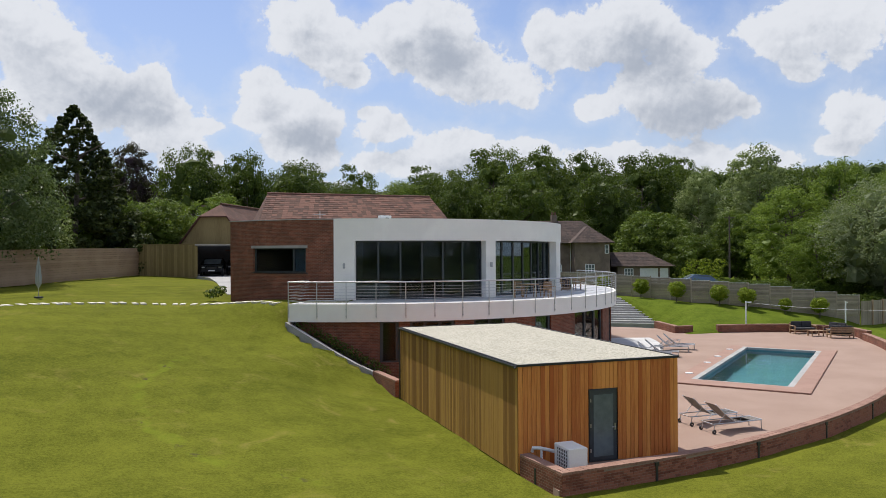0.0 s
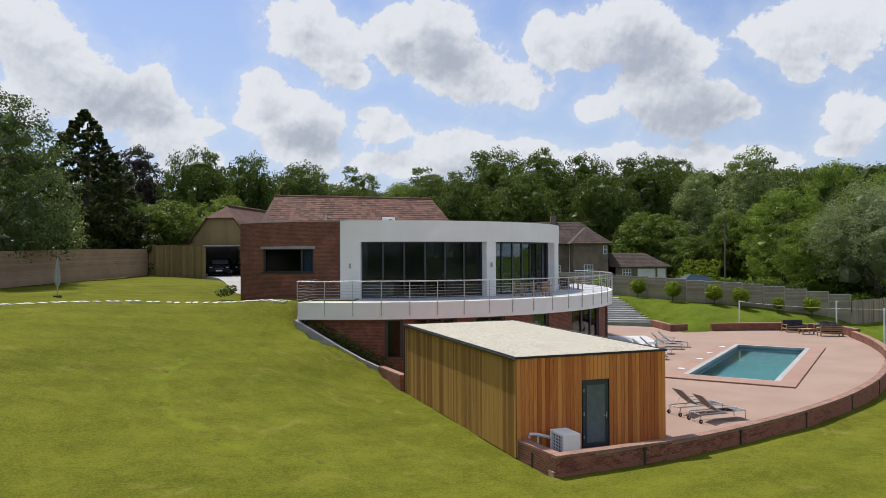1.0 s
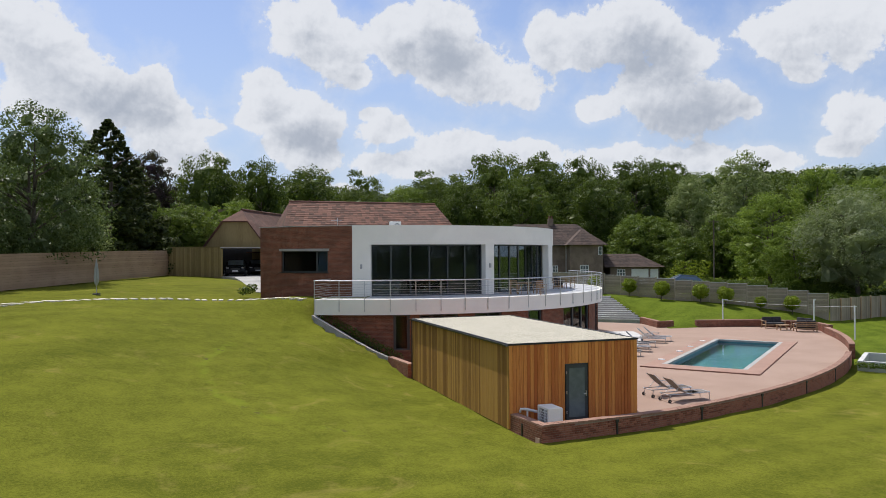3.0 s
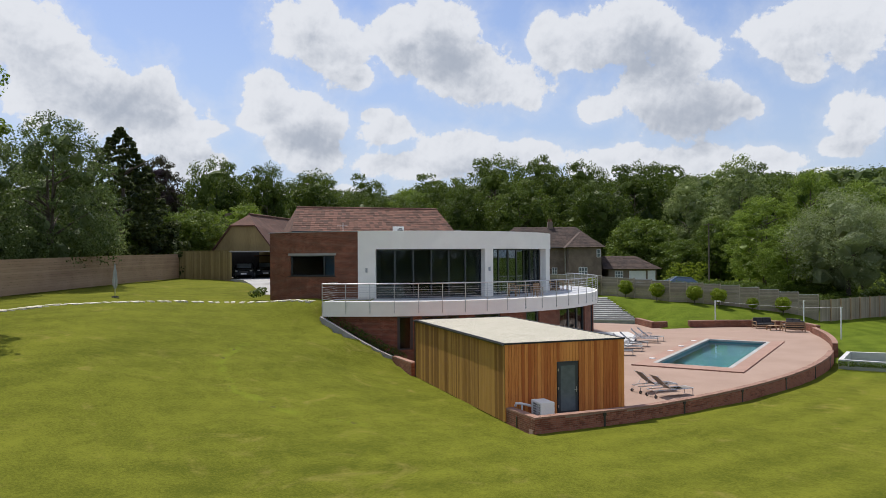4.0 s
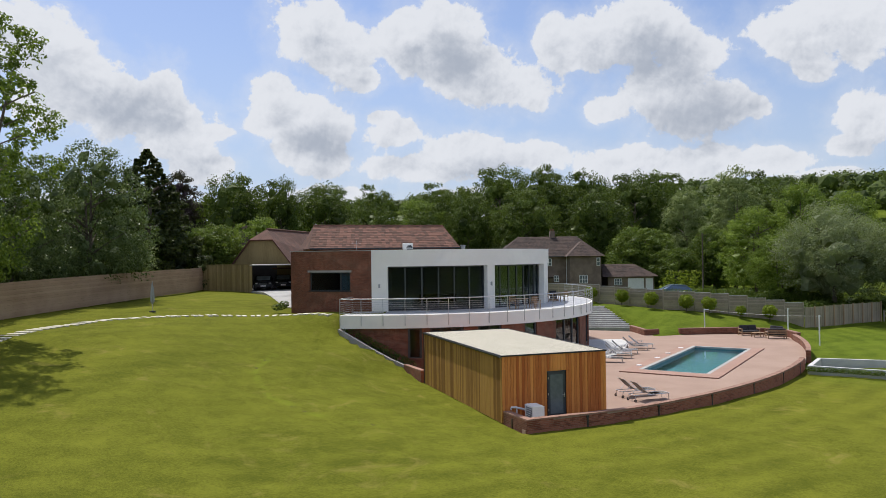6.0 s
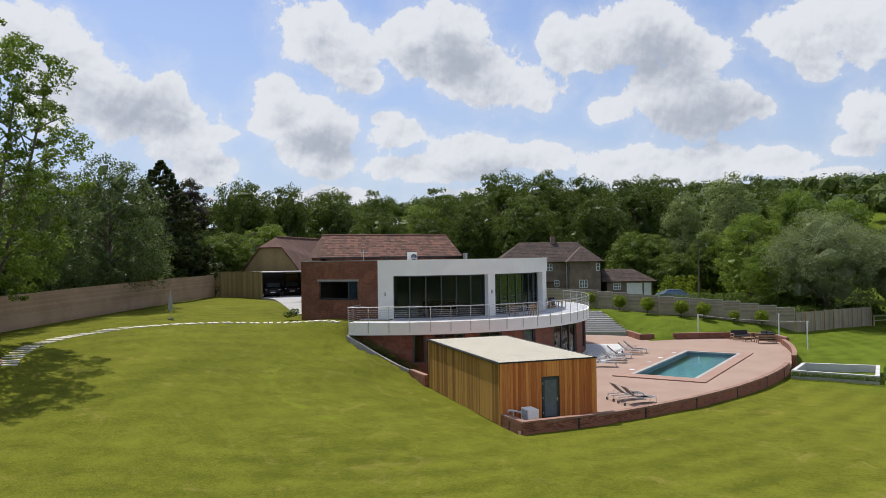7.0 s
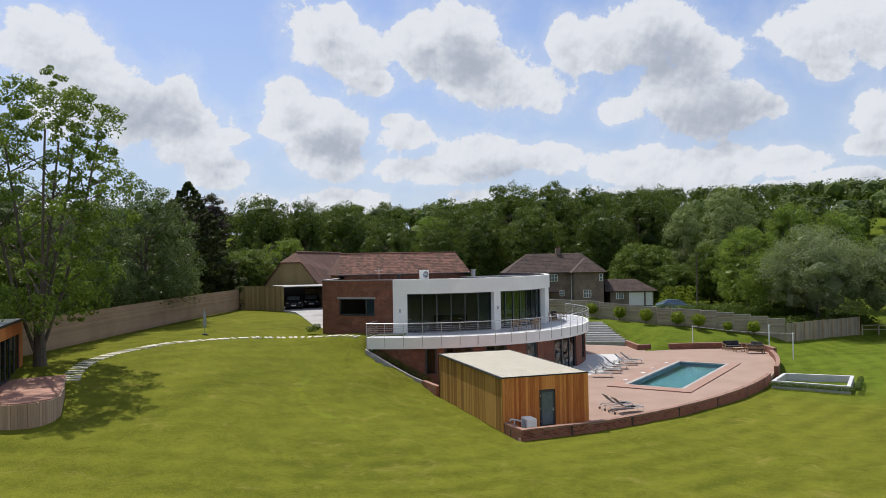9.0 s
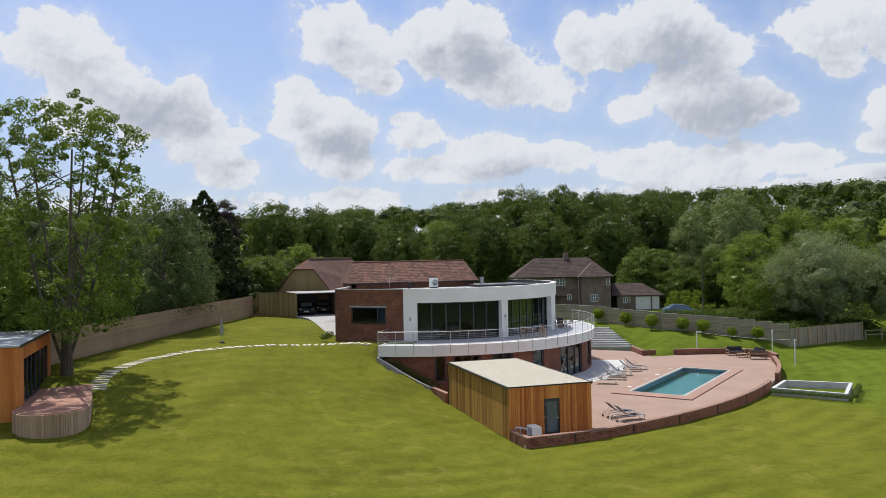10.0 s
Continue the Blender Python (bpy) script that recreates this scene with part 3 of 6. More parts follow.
# ---- terrace, pool and garden walls ----
def disc_mesh(outline, z0, z1):
    return prism(outline, z0, z1)


def sweep(radius, a0, a1, step=1.0):
    return arc(radius, a0, a1, step, (ARC_X, ARC_Y))


POOL = [Vector(p) for p in ((14.41, 10.68), (17.01, 7.51), (27.88, 16.42), (25.28, 19.59))]


def grown(outline, by):
    """A rectangle's outline moved outwards."""
    mid = sum(outline, Vector((0, 0))) / len(outline)
    a, b = (outline[1] - outline[0]).normalized(), (outline[2] - outline[1]).normalized()
    return [p + by * (math.copysign(1, (p - mid).dot(a)) * a + math.copysign(1, (p - mid).dot(b)) * b) for p in outline]


def build_terrace():
    edge = sweep(ARC_R - 0.1, -83.9, -32.2) + [(37.35, 22.2), (37.0, 24.3), (35.3, 26.0), (32.8, 26.95), (29.3, 27.7), (28.0, 28.4), (26.5, 28.6), (27.5, 31.8), (26.4, 33.2), (24.0, 35.4), (17.0, 32.0), (2.0, 15.5), (0.3, 12.5)]
    floor = prism(edge, -0.28, 0.0)
    hole = [tuple(p) for p in grown(POOL, 0.02)]
    # the floor is cut round the pool
    bmesh.ops.delete(floor, geom=[f for f in floor.faces if abs(f.normal.z) > 0.9], context="FACES_ONLY")
    rim = [v for v in floor.verts if v.co.z > -0.1]
    pit = [floor.verts.new((*p, 0.0)) for p in hole]
    edges = [e for e in floor.edges if all(v.co.z > -0.1 for v in e.verts)]
    edges += [floor.edges.new((pit[k], pit[(k + 1) % 4])) for k in range(4)]
    bmesh.ops.triangle_fill(floor, use_beauty=True, use_dissolve=False, edges=edges, normal=(0, 0, 1))
    for f in floor.faces:
        if abs(f.normal.z) > 0.9 and f.normal.z < 0:
            f.normal_flip()
    ob = part("terrace", floor, "terrace")
    tagged(ob, "pinkish resin-bound gravel terrace round the swimming pool", "terrace", kind="structure")
    patio = prism(arc(19.3, -78, -18, 3.0) + arc(16.0, -18, -78, 3.0), -0.2, 0.012)
    tagged(part("patio", patio, "pale"), "curved band of pale paving along the round house", "patio", kind="structure")


build_terrace()


def build_pool():
    pool = thing("swimming_pool", *POOL[0], 0)
    shift = Matrix.Translation((-POOL[0].x, -POOL[0].y, 0))

    def add(name, bm, mat, label=""):
        return part(name, turned(bm, shift), mat, pool, label)

    inner = [tuple(p) for p in POOL]
    shell = bmesh.new()
    low, high = [[shell.verts.new((*p, z)) for p in inner] for z in (-1.5, -0.02)]
    shell.faces.new(low)
    for k in range(4):
        shell.faces.new((low[(k + 1) % 4], low[k], high[k], high[(k + 1) % 4]))
    add("basin", shell, "liner", "teal pool liner")
    trim = bmesh.new()
    a, b = [[tuple(p) for p in grown(POOL, d)] for d in (-0.06, 0.22)]
    for k in range(4):
        j = (k + 1) % 4
        prism([a[k], a[j], b[j], b[k]], -0.10, 0.035, trim)
    add("edge_trim", trim, "concrete", "pale grey pool edge")
    along, across = (POOL[2] - POOL[1]).normalized(), (POOL[1] - POOL[0]).normalized()
    i = [tuple(p) for p in grown(POOL, 0.22)]
    o = [tuple(q + along * u + across * v) for q, u, v in zip(POOL, (-1.5, -1.5, 0.72, 0.72), (-1.0, 1.0, 1.0, -1.0))]
    for k in range(4):
        j = (k + 1) % 4
        add("coping", prism([i[k], i[j], o[j], o[k]], -0.05, 0.07 if k < 2 else 0.03), "coping", "raised terracotta-coloured coping")
        if k < 2:
            lip = [Vector(o[k]), Vector(o[j])]
            add("coping_edge", band([tuple(v) for v in lip], -0.03, -0.02, 0.062), "stone", "dark edge of the raised coping")
    water = bmesh.new()
    water.faces.new([water.verts.new((*p, -0.16)) for p in grown(POOL, -0.055)]).normal_update()
    for face in water.faces:
        if face.normal.z < 0:
            face.normal_flip()
    surface = add("water", water, "water", "still teal water")
    surface.visible_shadow = False
    for along, side in ((0.12, 0), (0.42, 0), (0.62, 0), (0.88, 0)):
        p = POOL[0] + (POOL[3] - POOL[0]) * along + (POOL[0] - POOL[1]).normalized() * 0.7
        lid = rod([(*p, 0.02), (*p, 0.06)], 0.2, 14)
        add("skimmer_lid", lid, "white_paint", "round white skimmer lid")
    return tagged(pool, "rectangular swimming pool with teal water and a raised coping", "swimming pool")


build_pool()


def garden_wall(name, line, thick, z0, z1, label, coping=True):
    wall = thing(name)
    part("brickwork", band(line, thick, z0, z1 - 0.06 if coping else z1, uv=True), "brick", wall)
    if coping:
        wide = [Vector(p) for p in line]
        part("coping", band([tuple(p) for p in wide], thick + 0.02, z1 - 0.06, z1), "stone", wall, "row of paler brick coping")
    return tagged(wall, label, "garden wall", kind="structure")


def wall_top(a):
    """The front wall's top sinks a little from its corner beside the garden room."""
    return 0.47 - 0.12 * smooth(-83.8, -76.0, a)


front = thing("garden_wall_front")
part("mortar", band(sweep(ARC_R - 0.012, -83.80, -49.4), 0.30, -0.9, [wall_top(a) - 0.06 for a in np.linspace(-83.84, -49.4, 35)]), "mortar", front, "pale mortar joints")
part("end_brickwork", band([(0.20, -1.79), (0.236, -2.11)], 0.3, -0.8, 0.405, uv=True), "brick", front)
tagged(front, "low curved red brick wall along the terrace edge", "garden wall", kind="structure")
for angle in (-80.0, -74.6, -69.4, -63.9, -58.1, -52.6):
    a = radians(angle)
    x, y = ARC_X + (ARC_R + 0.012) * math.cos(a), ARC_Y + (ARC_R + 0.012) * math.sin(a)
    slot = box(-0.04, -0.012, -0.40, 0.04, 0.02, wall_top(angle) - 0.18)
    box(-0.075, -0.02, wall_top(angle) - 0.18, 0.075, 0.02, wall_top(angle) - 0.08, 0.0, slot)
    part("joint_cover", turned(slot, pose(x, y, 0.0, 0, 0, angle + 90)), "black", front, "dark movement joint")
slot = box(-0.04, -0.012, -0.40, 0.04, 0.02, 0.28)
part("joint_cover", turned(slot, pose(0.10, -0.86, 0.0, 0, 0, -84)), "black", front, "dark movement joint")


def lay_bricks():
    """Stretcher courses round the wall: the near stretch brick by brick, the rest in one mesh."""
    mesh = mesh_of("brick", box(-0.1075, 0.0, 0.0, 0.1075, 0.05, 0.065, 0.004), "brick_piece")
    short = mesh_of("brick", box(-0.051, 0.0, 0.0, 0.051, 0.05, 0.065, 0.004), "brick_piece")
    rnd, step = random.Random(6), math.degrees(0.225 / ARC_R)
    rest, cap = bmesh.new(), bmesh.new()
    corners = ((-1, 0, 0), (1, 0, 0), (1, 0, 1), (-1, 0, 1), (-1, 1, 1), (1, 1, 1))
    for row in range(-4, 9):
        z = -0.265 + 0.075 * row
        k, a = 0, -83.84 + step * (1.0 if row % 2 else 0.5)
        if row % 2:
            c, s = math.cos(radians(a - 0.75 * step)), math.sin(radians(a - 0.75 * step))
            closer = part("brick", short, "brick_piece", front)
            closer.matrix_basis = pose(ARC_X + ARC_R * c, ARC_Y + ARC_R * s, z, 0, 0, a - 0.75 * step + 90)
        while a < -49.5:
            c, s = math.cos(radians(a)), math.sin(radians(a))
            if z + 0.065 > wall_top(a) - 0.058:
                a += step
                continue
            out = ARC_R + rnd.uniform(-0.002, 0.003)
            x, y = ARC_X + out * c, ARC_Y + out * s
            if a < -72.6 and row > 2:
                ob = part("brick", mesh, "brick_piece", front)
                ob.matrix_basis = pose(x, y, z, 0, 0, a + 90)
            else:
                v = [rest.verts.new((x - s * 0.1075 * i - c * 0.05 * j, y + c * 0.1075 * i - s * 0.05 * j, z + 0.065 * h)) for i, j, h in corners]
                rest.faces.new((v[0], v[1], v[2], v[3])), rest.faces.new((v[3], v[2], v[5], v[4]))
            a += step
    a, half = -83.78, 0.0490
    while a < -49.4:
        c, s = math.cos(radians(a)), math.sin(radians(a))
        up = wall_top(a) + rnd.uniform(-0.003, 0.003)
        v = [cap.verts.new((ARC_X + r * c - s * half * i, ARC_Y + r * s + c * half * i, h)) for r, h in ((ARC_R + 0.006, up - 0.065), (ARC_R + 0.006, up), (ARC_R - 0.32, up), (ARC_R - 0.32, up - 0.065)) for i in (-1, 1)]
        for q in ((0, 1, 3, 2), (2, 3, 5, 4), (4, 5, 7, 6), (1, 7, 5, 3), (0, 2, 4, 6)):
            cap.faces.new([v[j] for j in q])
        a += math.degrees(0.107 / ARC_R)
    bmesh.ops.recalc_face_normals(cap, faces=cap.faces)
    tagged(part("brickwork", rest, "brick_piece", front), kind="stuff")
    tagged(part("coping_bricks", cap, "stone", front, "row of paler brick-on-edge coping"), kind="stuff")


garden_wall("garden_wall_end", [(0.20, -1.79), (0.02, -0.06)][::-1], 0.3, -0.8, 0.47, "short red brick wall returning to the garden room")
garden_wall("garden_wall_side", sweep(ARC_R + 0.2, -46.0, -32.4), 0.33, -0.7, 0.5, "curved red brick wall beside the pool terrace")
garden_wall("garden_wall_back", [(29.65, 27.55), (32.75, 26.85), (35.2, 25.9), (36.75, 24.2), (37.05, 22.3), (36.15, 20.15)], 0.33, -0.4, 0.6, "low red brick wall at the back of the terrace")
garden_wall("garden_wall_steps", [(27.5, 32.6), (26.45, 28.5), (27.95, 28.3)], 0.33, -0.4, 0.55, "low red brick wall beside the steps")


def build_kerb():
    line = [(-4.05, 18.35), (-3.0, 17.3), (-2.0, 16.45), (-1.1, 15.75), (-0.35, 15.25)]
    tops = [2.78, 2.1, 1.45, 0.92, 0.55]
    kerb = band(line, 0.22, [t - 0.9 for t in tops], tops)
    tagged(part("kerb", kerb, "concrete"), "sloping grey concrete kerb that holds the lawn back", "kerb", kind="structure")
    bed = band([(x + 0.2, y + 0.2) for x, y in line], 1.2, -0.4, [t - 0.25 for t in tops])
    tagged(part("flower_bed", bed, "soil"), "narrow planting bed of dark soil under the house", "flower bed", kind="structure")
    garden_wall("garden_wall_corner", [(-0.4, 15.2), (-0.15, 12.2)], 0.3, -0.4, 0.62, "low red brick wall behind the garden room")


build_kerb()


def build_steps():
    steps = thing("garden_steps")
    l0, r0, r1, up = Vector((21.5, 38.1)), Vector((28.6, 34.2)), Vector((27.5, 38.7)), Vector((0.48, 0.877))
    for k in range(12):
        a, r = l0 + up * 0.3 * k, r0.lerp(r1, k / 12) + Vector((0.42, -0.2))
        b, q = a + up * 0.42, r + up * 0.42
        z = 0.175 * (k + 1)
        part("tread", prism([tuple(a), tuple(r), tuple(q), tuple(b)], z - 0.05, z), "pale", steps, "pale stone tread")
        part("riser", prism([tuple(a + up * 0.04), tuple(r + up * 0.04), tuple(q), tuple(b)], z - 0.5, z - 0.05), "concrete", steps, "grey riser")
    edge, prior = bmesh.new(), None
    for k in range(13):
        r = r0.lerp(r1, k / 12) + Vector((0.38, -0.18))
        o, w = r + Vector((0.75, -0.3)), r + Vector((1.3, -0.5))
        rise = height(w.x, w.y) + 0.02
        near = min(rise - 0.04, 0.175 * k + 0.12)
        now = [edge.verts.new(p) for p in ((r.x, r.y, -0.3), (r.x, r.y, near), (o.x, o.y, 0.3 * near + 0.7 * rise), (w.x, w.y, rise - 0.01), (w.x, w.y, -0.3))]
        if prior:
            for i in range(4):
                edge.faces.new((prior[i], prior[i + 1], now[i + 1], now[i]))
        prior = now
    bmesh.ops.recalc_face_normals(edge, faces=edge.faces)
    tagged(part("lawn_edge", edge, "lawn"), "grass edge of the lawn beside the garden steps", "lawn edge", kind="structure")
    tagged(steps, "flight of pale stone garden steps beside the house", "steps", kind="structure")


build_steps()


# ---- garden room (shed) ----
SHED_W, SHED_D, SHED_H = 5.38, 11.8, 2.97


def build_shed():
    shed = thing("garden_room")
    core = box(0.03, 0.03, -0.12, SHED_W - 0.03, SHED_D - 0.03, SHED_H - 0.12)
    part("carcass", core, "black", shed, "dark membrane behind the boards")
    part("roof", box(0.01, 0.01, SHED_H - 0.12, SHED_W - 0.01, SHED_D - 0.01, SHED_H - 0.01), "gravel", shed, "pale gravel-covered flat roof")
    part("edge_trim", box(-0.04, -0.05, SHED_H - 0.05, SHED_W + 0.05, 0.012, SHED_H + 0.015), "black", shed)
    part("edge_trim", box(SHED_W - 0.012, 0.013, SHED_H - 0.05, SHED_W + 0.05, SHED_D - 0.013, SHED_H + 0.015), "black", shed)
    part("edge_trim", box(-0.04, SHED_D - 0.012, SHED_H - 0.05, SHED_W + 0.05, SHED_D + 0.05, SHED_H + 0.015), "black", shed)
    gutter = bmesh.new()
    section = [(0.0, 0.0), (-0.03, -0.07), (-0.10, -0.07), (-0.13, 0.0), (-0.115, 0.0), (-0.09, -0.055), (-0.04, -0.055), (-0.015, 0.0)]
    ends = [[gutter.verts.new((-0.042 + x, y, SHED_H - 0.01 + z)) for x, z in section] for y in (-0.06, SHED_D + 0.05)]
    for k in range(8):
        j = (k + 1) % 8
        gutter.faces.new((ends[0][k], ends[0][j], ends[1][j], ends[1][k]))
    gutter.faces.new(ends[0]), gutter.faces.new(ends[1][::-1])
    bmesh.ops.recalc_face_normals(gutter, faces=gutter.faces)
    part("gutter", gutter, "black", shed, "black plastic gutter")
    pipe = rod([(-0.07, SHED_D - 0.05, SHED_H - 0.08), (-0.07, SHED_D - 0.05, -0.1)], 0.035)
    part("downpipe", pipe, "black", shed, "black plastic downpipe")
    part("edge_trim", box(-0.04, 0.013, SHED_H - 0.06, 0.012, SHED_D - 0.013, SHED_H + 0.015), "black", shed)
    # door with its frame
    x0, x1, z0, z1 = 2.28, 3.20, 0.02, 2.13
    door = part("door", box(x0, -0.05, z0, x1, 0.03, z1, 0.008), "anthracite", shed, "anthracite framed door with frosted glass")
    part("glass", box(x0 + 0.13, -0.062, z0 + 0.14, x1 - 0.13, -0.045, z1 - 0.15), "frosted", door, "frosted glass")
    part("handle", rod([(x1 - 0.07, -0.06, 1.0), (x1 - 0.07, -0.10, 1.0), (x1 - 0.19, -0.10, 1.0)], 0.012), "steel", door, "steel lever handle")
    part("escutcheon", box(x1 - 0.085, -0.064, 0.90, x1 - 0.055, -0.048, 1.10), "steel", door)
    for z in (0.35, 1.08, 1.82):
        part("hinge", rod([(x0 + 0.03, -0.065, z - 0.05), (x0 + 0.03, -0.065, z + 0.05)], 0.018), "steel", door)
    # boards: front and right in red cedar, the long side darker and browner
    rnd = random.Random(4)
    pitch = 0.142

    def boards(count, width, placed, mat, cut=None):
        meshes = {}
        for k in range(count):
            low = -0.1
            if cut and cut[0] < (k + 0.5) * width < cut[1]:
                low = cut[2]
            if low not in meshes:
                meshes[low] = mesh_of("board", box(0.004, -0.022, low, width - 0.004, 0.0, SHED_H - 0.055, 0.004), mat)
            ob = part("board", meshes[low], mat, shed)
            ob.matrix_basis = placed @ pose(k * width, rnd.uniform(-0.003, 0.003), 0)

    n = round(SHED_W / pitch)
    boards(n, SHED_W / n, pose(0, 0.0, 0), "cedar", (x0, x1, z1 + 0.01))
    boards(n, SHED_W / n, pose(SHED_W, SHED_D, 0, 0, 0, 180), "cedar")
    n = round(SHED_D / pitch)
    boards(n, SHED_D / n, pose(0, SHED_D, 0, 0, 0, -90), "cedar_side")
    boards(n, SHED_D / n, pose(SHED_W, 0, 0, 0, 0, 90), "cedar")
    tagged(shed, "flat-roofed garden room clad in vertical cedar boards beside the terrace", "garden room")


build_shed()


def build_air_unit():
    unit = thing("air_conditioner", 1.14, -0.80, 0.0, 0)
    part("casing", box(-0.20, -0.42, 0.10, 0.38, 0.42, 0.80, 0.02), "render", unit)
    part("side_panel", box(0.385, -0.40, 0.12, 0.392, 0.40, 0.78), "render", unit)
    part("backing", box(-0.206, -0.36, 0.16, -0.2, 0.22, 0.74), "black", unit, "black fan opening")
    for k in range(7):
        part("grille_bar", box(-0.222, -0.37 + 0.1 * k, 0.15, -0.207, -0.352 + 0.1 * k, 0.75), "white_paint", unit)
    for k in range(7):
        part("grille_bar", box(-0.218, -0.37, 0.16 + 0.095 * k, -0.208, 0.25, 0.185 + 0.095 * k), "white_paint", unit)
    for y in (-0.3, 0.3):
        part("foot", box(-0.18, y - 0.04, 0.0, 0.34, y + 0.04, 0.10), "black", unit)
    part("pipe", rod([(-0.1, 0.40, 0.5), (-0.1, 0.55, 0.5), (-0.55, 0.62, 0.62), (-0.72, 0.70, 0.62), (-0.72, 0.77, 0.5)], 0.05), "white_paint", unit, "white pipe trunking")
    part("pipe", rod([(-0.5, 0.62, 0.60), (-0.5, 0.62, 0.05)], 0.035), "white_paint", unit, "white pipe trunking")
    tagged(unit, "white air-conditioning outdoor unit with a black grille beside the door", "air conditioner")


build_air_unit()


# ---- the round house ----
def build_house():
    house = thing("house", CENTRE.x, CENTRE.y, 0)
    back = Matrix.Translation((-CENTRE.x, -CENTRE.y, 0))

    def add(name, bm, mat, parent=None, label=""):
        return part(name, turned(bm, back), mat, parent or house, label)

    def ring(r, thick, a0, a1, z0, z1, uv=False):
        return band(arc(r, a0, a1, 2.0), thick, z0, z1, uv=uv)

    slab = prism(arc(BALC, -120.9, 3.0, 2.0) + [(17.2, 36.0), (-2.8, 36.0), polar(12.5, -147.0), polar(12.6, -134), polar(12.6, -121)], FLOOR - 0.30, FLOOR)
    add("floor_slab", slab, "tile_floor", label="blue-grey tiled balcony floor")
    add("balcony_fascia", ring(BALC + 0.02, 0.16, -121.0, 3.0, 2.76, FLOOR + 0.03), "render", label="white balcony fascia")
    add("soffit", prism(arc(BALC - 0.1, -120.5, 3.0, 3.0) + [polar(10, 3.0), polar(10, -120)], 2.80, 2.9), "render")
    add("balcony_end", band([polar(12.7, -121.05), polar(BALC, -121.05)], 0.12, 2.0, FLOOR + 0.02), "render")
    # upper storey: brick, white frame, glass
    add("brick_wall", ring(DRUM, 0.35, -147.6, -139.0, 3.2, TOP - 0.05, True), "brick")
    add("brick_wall", ring(DRUM, 0.35, -139.0, -123.3, 3.2, 5.13, True), "brick")
    add("brick_wall", ring(DRUM, 0.35, -139.0, -123.3, 6.62, TOP - 0.05, True), "brick")
    add("brick_wall", ring(DRUM, 0.35, -123.3, -116.1, 3.2, TOP - 0.05, True), "brick")
    add("brick_wall", band([polar(DRUM, -147.6), (-3.4, 33.0)][::-1], 0.35, 3.2, TOP - 0.05, uv=True), "brick")
    add("wall_cap", ring(DRUM + 0.03, 0.42, -147.8, -116.1, TOP - 0.05, TOP), "concrete")
    add("wall_cap", band([polar(DRUM + 0.03, -147.8), (-3.4, 33.0)][::-1], 0.42, TOP - 0.05, TOP), "concrete")
    add("fascia", ring(DRUM + 0.04, 0.45, -116.1, 28.0, HEAD, TOP), "render", label="deep white rendered fascia")
    add("column", ring(DRUM + 0.04, 0.45, -116.1, -110.9, FLOOR, HEAD), "render", label="white rendered pier")
    add("column", ring(DRUM + 0.04, 0.45, -76.4, -73.3, FLOOR, HEAD), "render", label="white rendered pier")
    add("column", ring(DRUM + 0.04, 0.45, -40.8, -33.0, FLOOR, HEAD), "render", label="white rendered pier")
    add("parapet_trim", ring(DRUM - 0.38, 0.08, -116.1, 28.0, TOP - 0.30, TOP + 0.012), "black", label="dark inner edge of the parapet")
    add("flat_roof", prism(arc(DRUM - 0.3, -147, 28, 4.0) + [(15.5, 38.0), (-2.8, 38.0), (-3.2, 33.0)], TOP - 0.45, TOP - 0.32), "membrane", label="grey roof membrane")
    # glazing of the living room
    for a0, a1, count in ((-110.9, -76.4, 6), (-73.3, -40.8, 7)):
        window = add("window", ring(DRUM - 0.52, 0.06, a0, a1, FLOOR, FLOOR + 0.08), "anthracite", label="tall anthracite sliding glazing")
        add("head_frame", ring(DRUM - 0.52, 0.06, a0, a1, HEAD - 0.09, HEAD), "anthracite", window)
        for k in range(count + 1):
            a = a0 + (a1 - a0) * k / count
            p, q = polar(DRUM - 0.50, a), polar(DRUM - 0.62, a)
            add("mullion", band([polar(DRUM - 0.50, a - 0.22), polar(DRUM - 0.50, a + 0.22)], 0.12, FLOOR, HEAD), "anthracite", window)
            if k < count:
                b = a0 + (a1 - a0) * (k + 1) / count
                pane = add("pane", band([polar(DRUM - 0.55, a), polar(DRUM - 0.55, b)], 0.012, FLOOR + 0.05, HEAD - 0.05), "glass", window)
                pane.visible_shadow = False
    window = add("window", ring(DRUM - 0.14, 0.06, -139.0, -123.3, 5.13, 5.20), "anthracite", label="wide anthracite window under a pale lintel")
    add("frame", ring(DRUM - 0.14, 0.06, -139.0, -123.3, 6.42, 6.50), "anthracite", window)
    add("sill", ring(DRUM + 0.05, 0.20, -139.4, -122.9, 5.07, 5.13), "black", window, "dark sill")
    add("lintel", ring(DRUM + 0.02, 0.30, -139.6, -122.9, 6.48, 6.63), "concrete", window, "pale lintel")
    for a in (-139.0, -127.2, -123.8):
        add("frame", band([polar(DRUM - 0.13, a), polar(DRUM - 0.13, a + 0.5)], 0.08, 5.13, 6.48), "anthracite", window)
    for a, b in ((-138.8, -127.0), (-127.0, -123.5)):
        pane = add("pane", band([polar(DRUM - 0.17, a), polar(DRUM - 0.17, (a + b) / 2), polar(DRUM - 0.17, b)], 0.012, 5.18, 6.45), "glass", window)
        pane.visible_shadow = False
    add("curtain", band([polar(DRUM - 0.28, -127.0), polar(DRUM - 0.28, -123.4)], 0.03, 5.15, 6.5), "curtain", window, "pale blue curtain")
    # rooms behind the glass
    add("inner_wall", band([polar(9.2, -112), (-2.0, 29.5), (15.0, 29.5)], -0.15, FLOOR, HEAD + 0.3), "plaster")
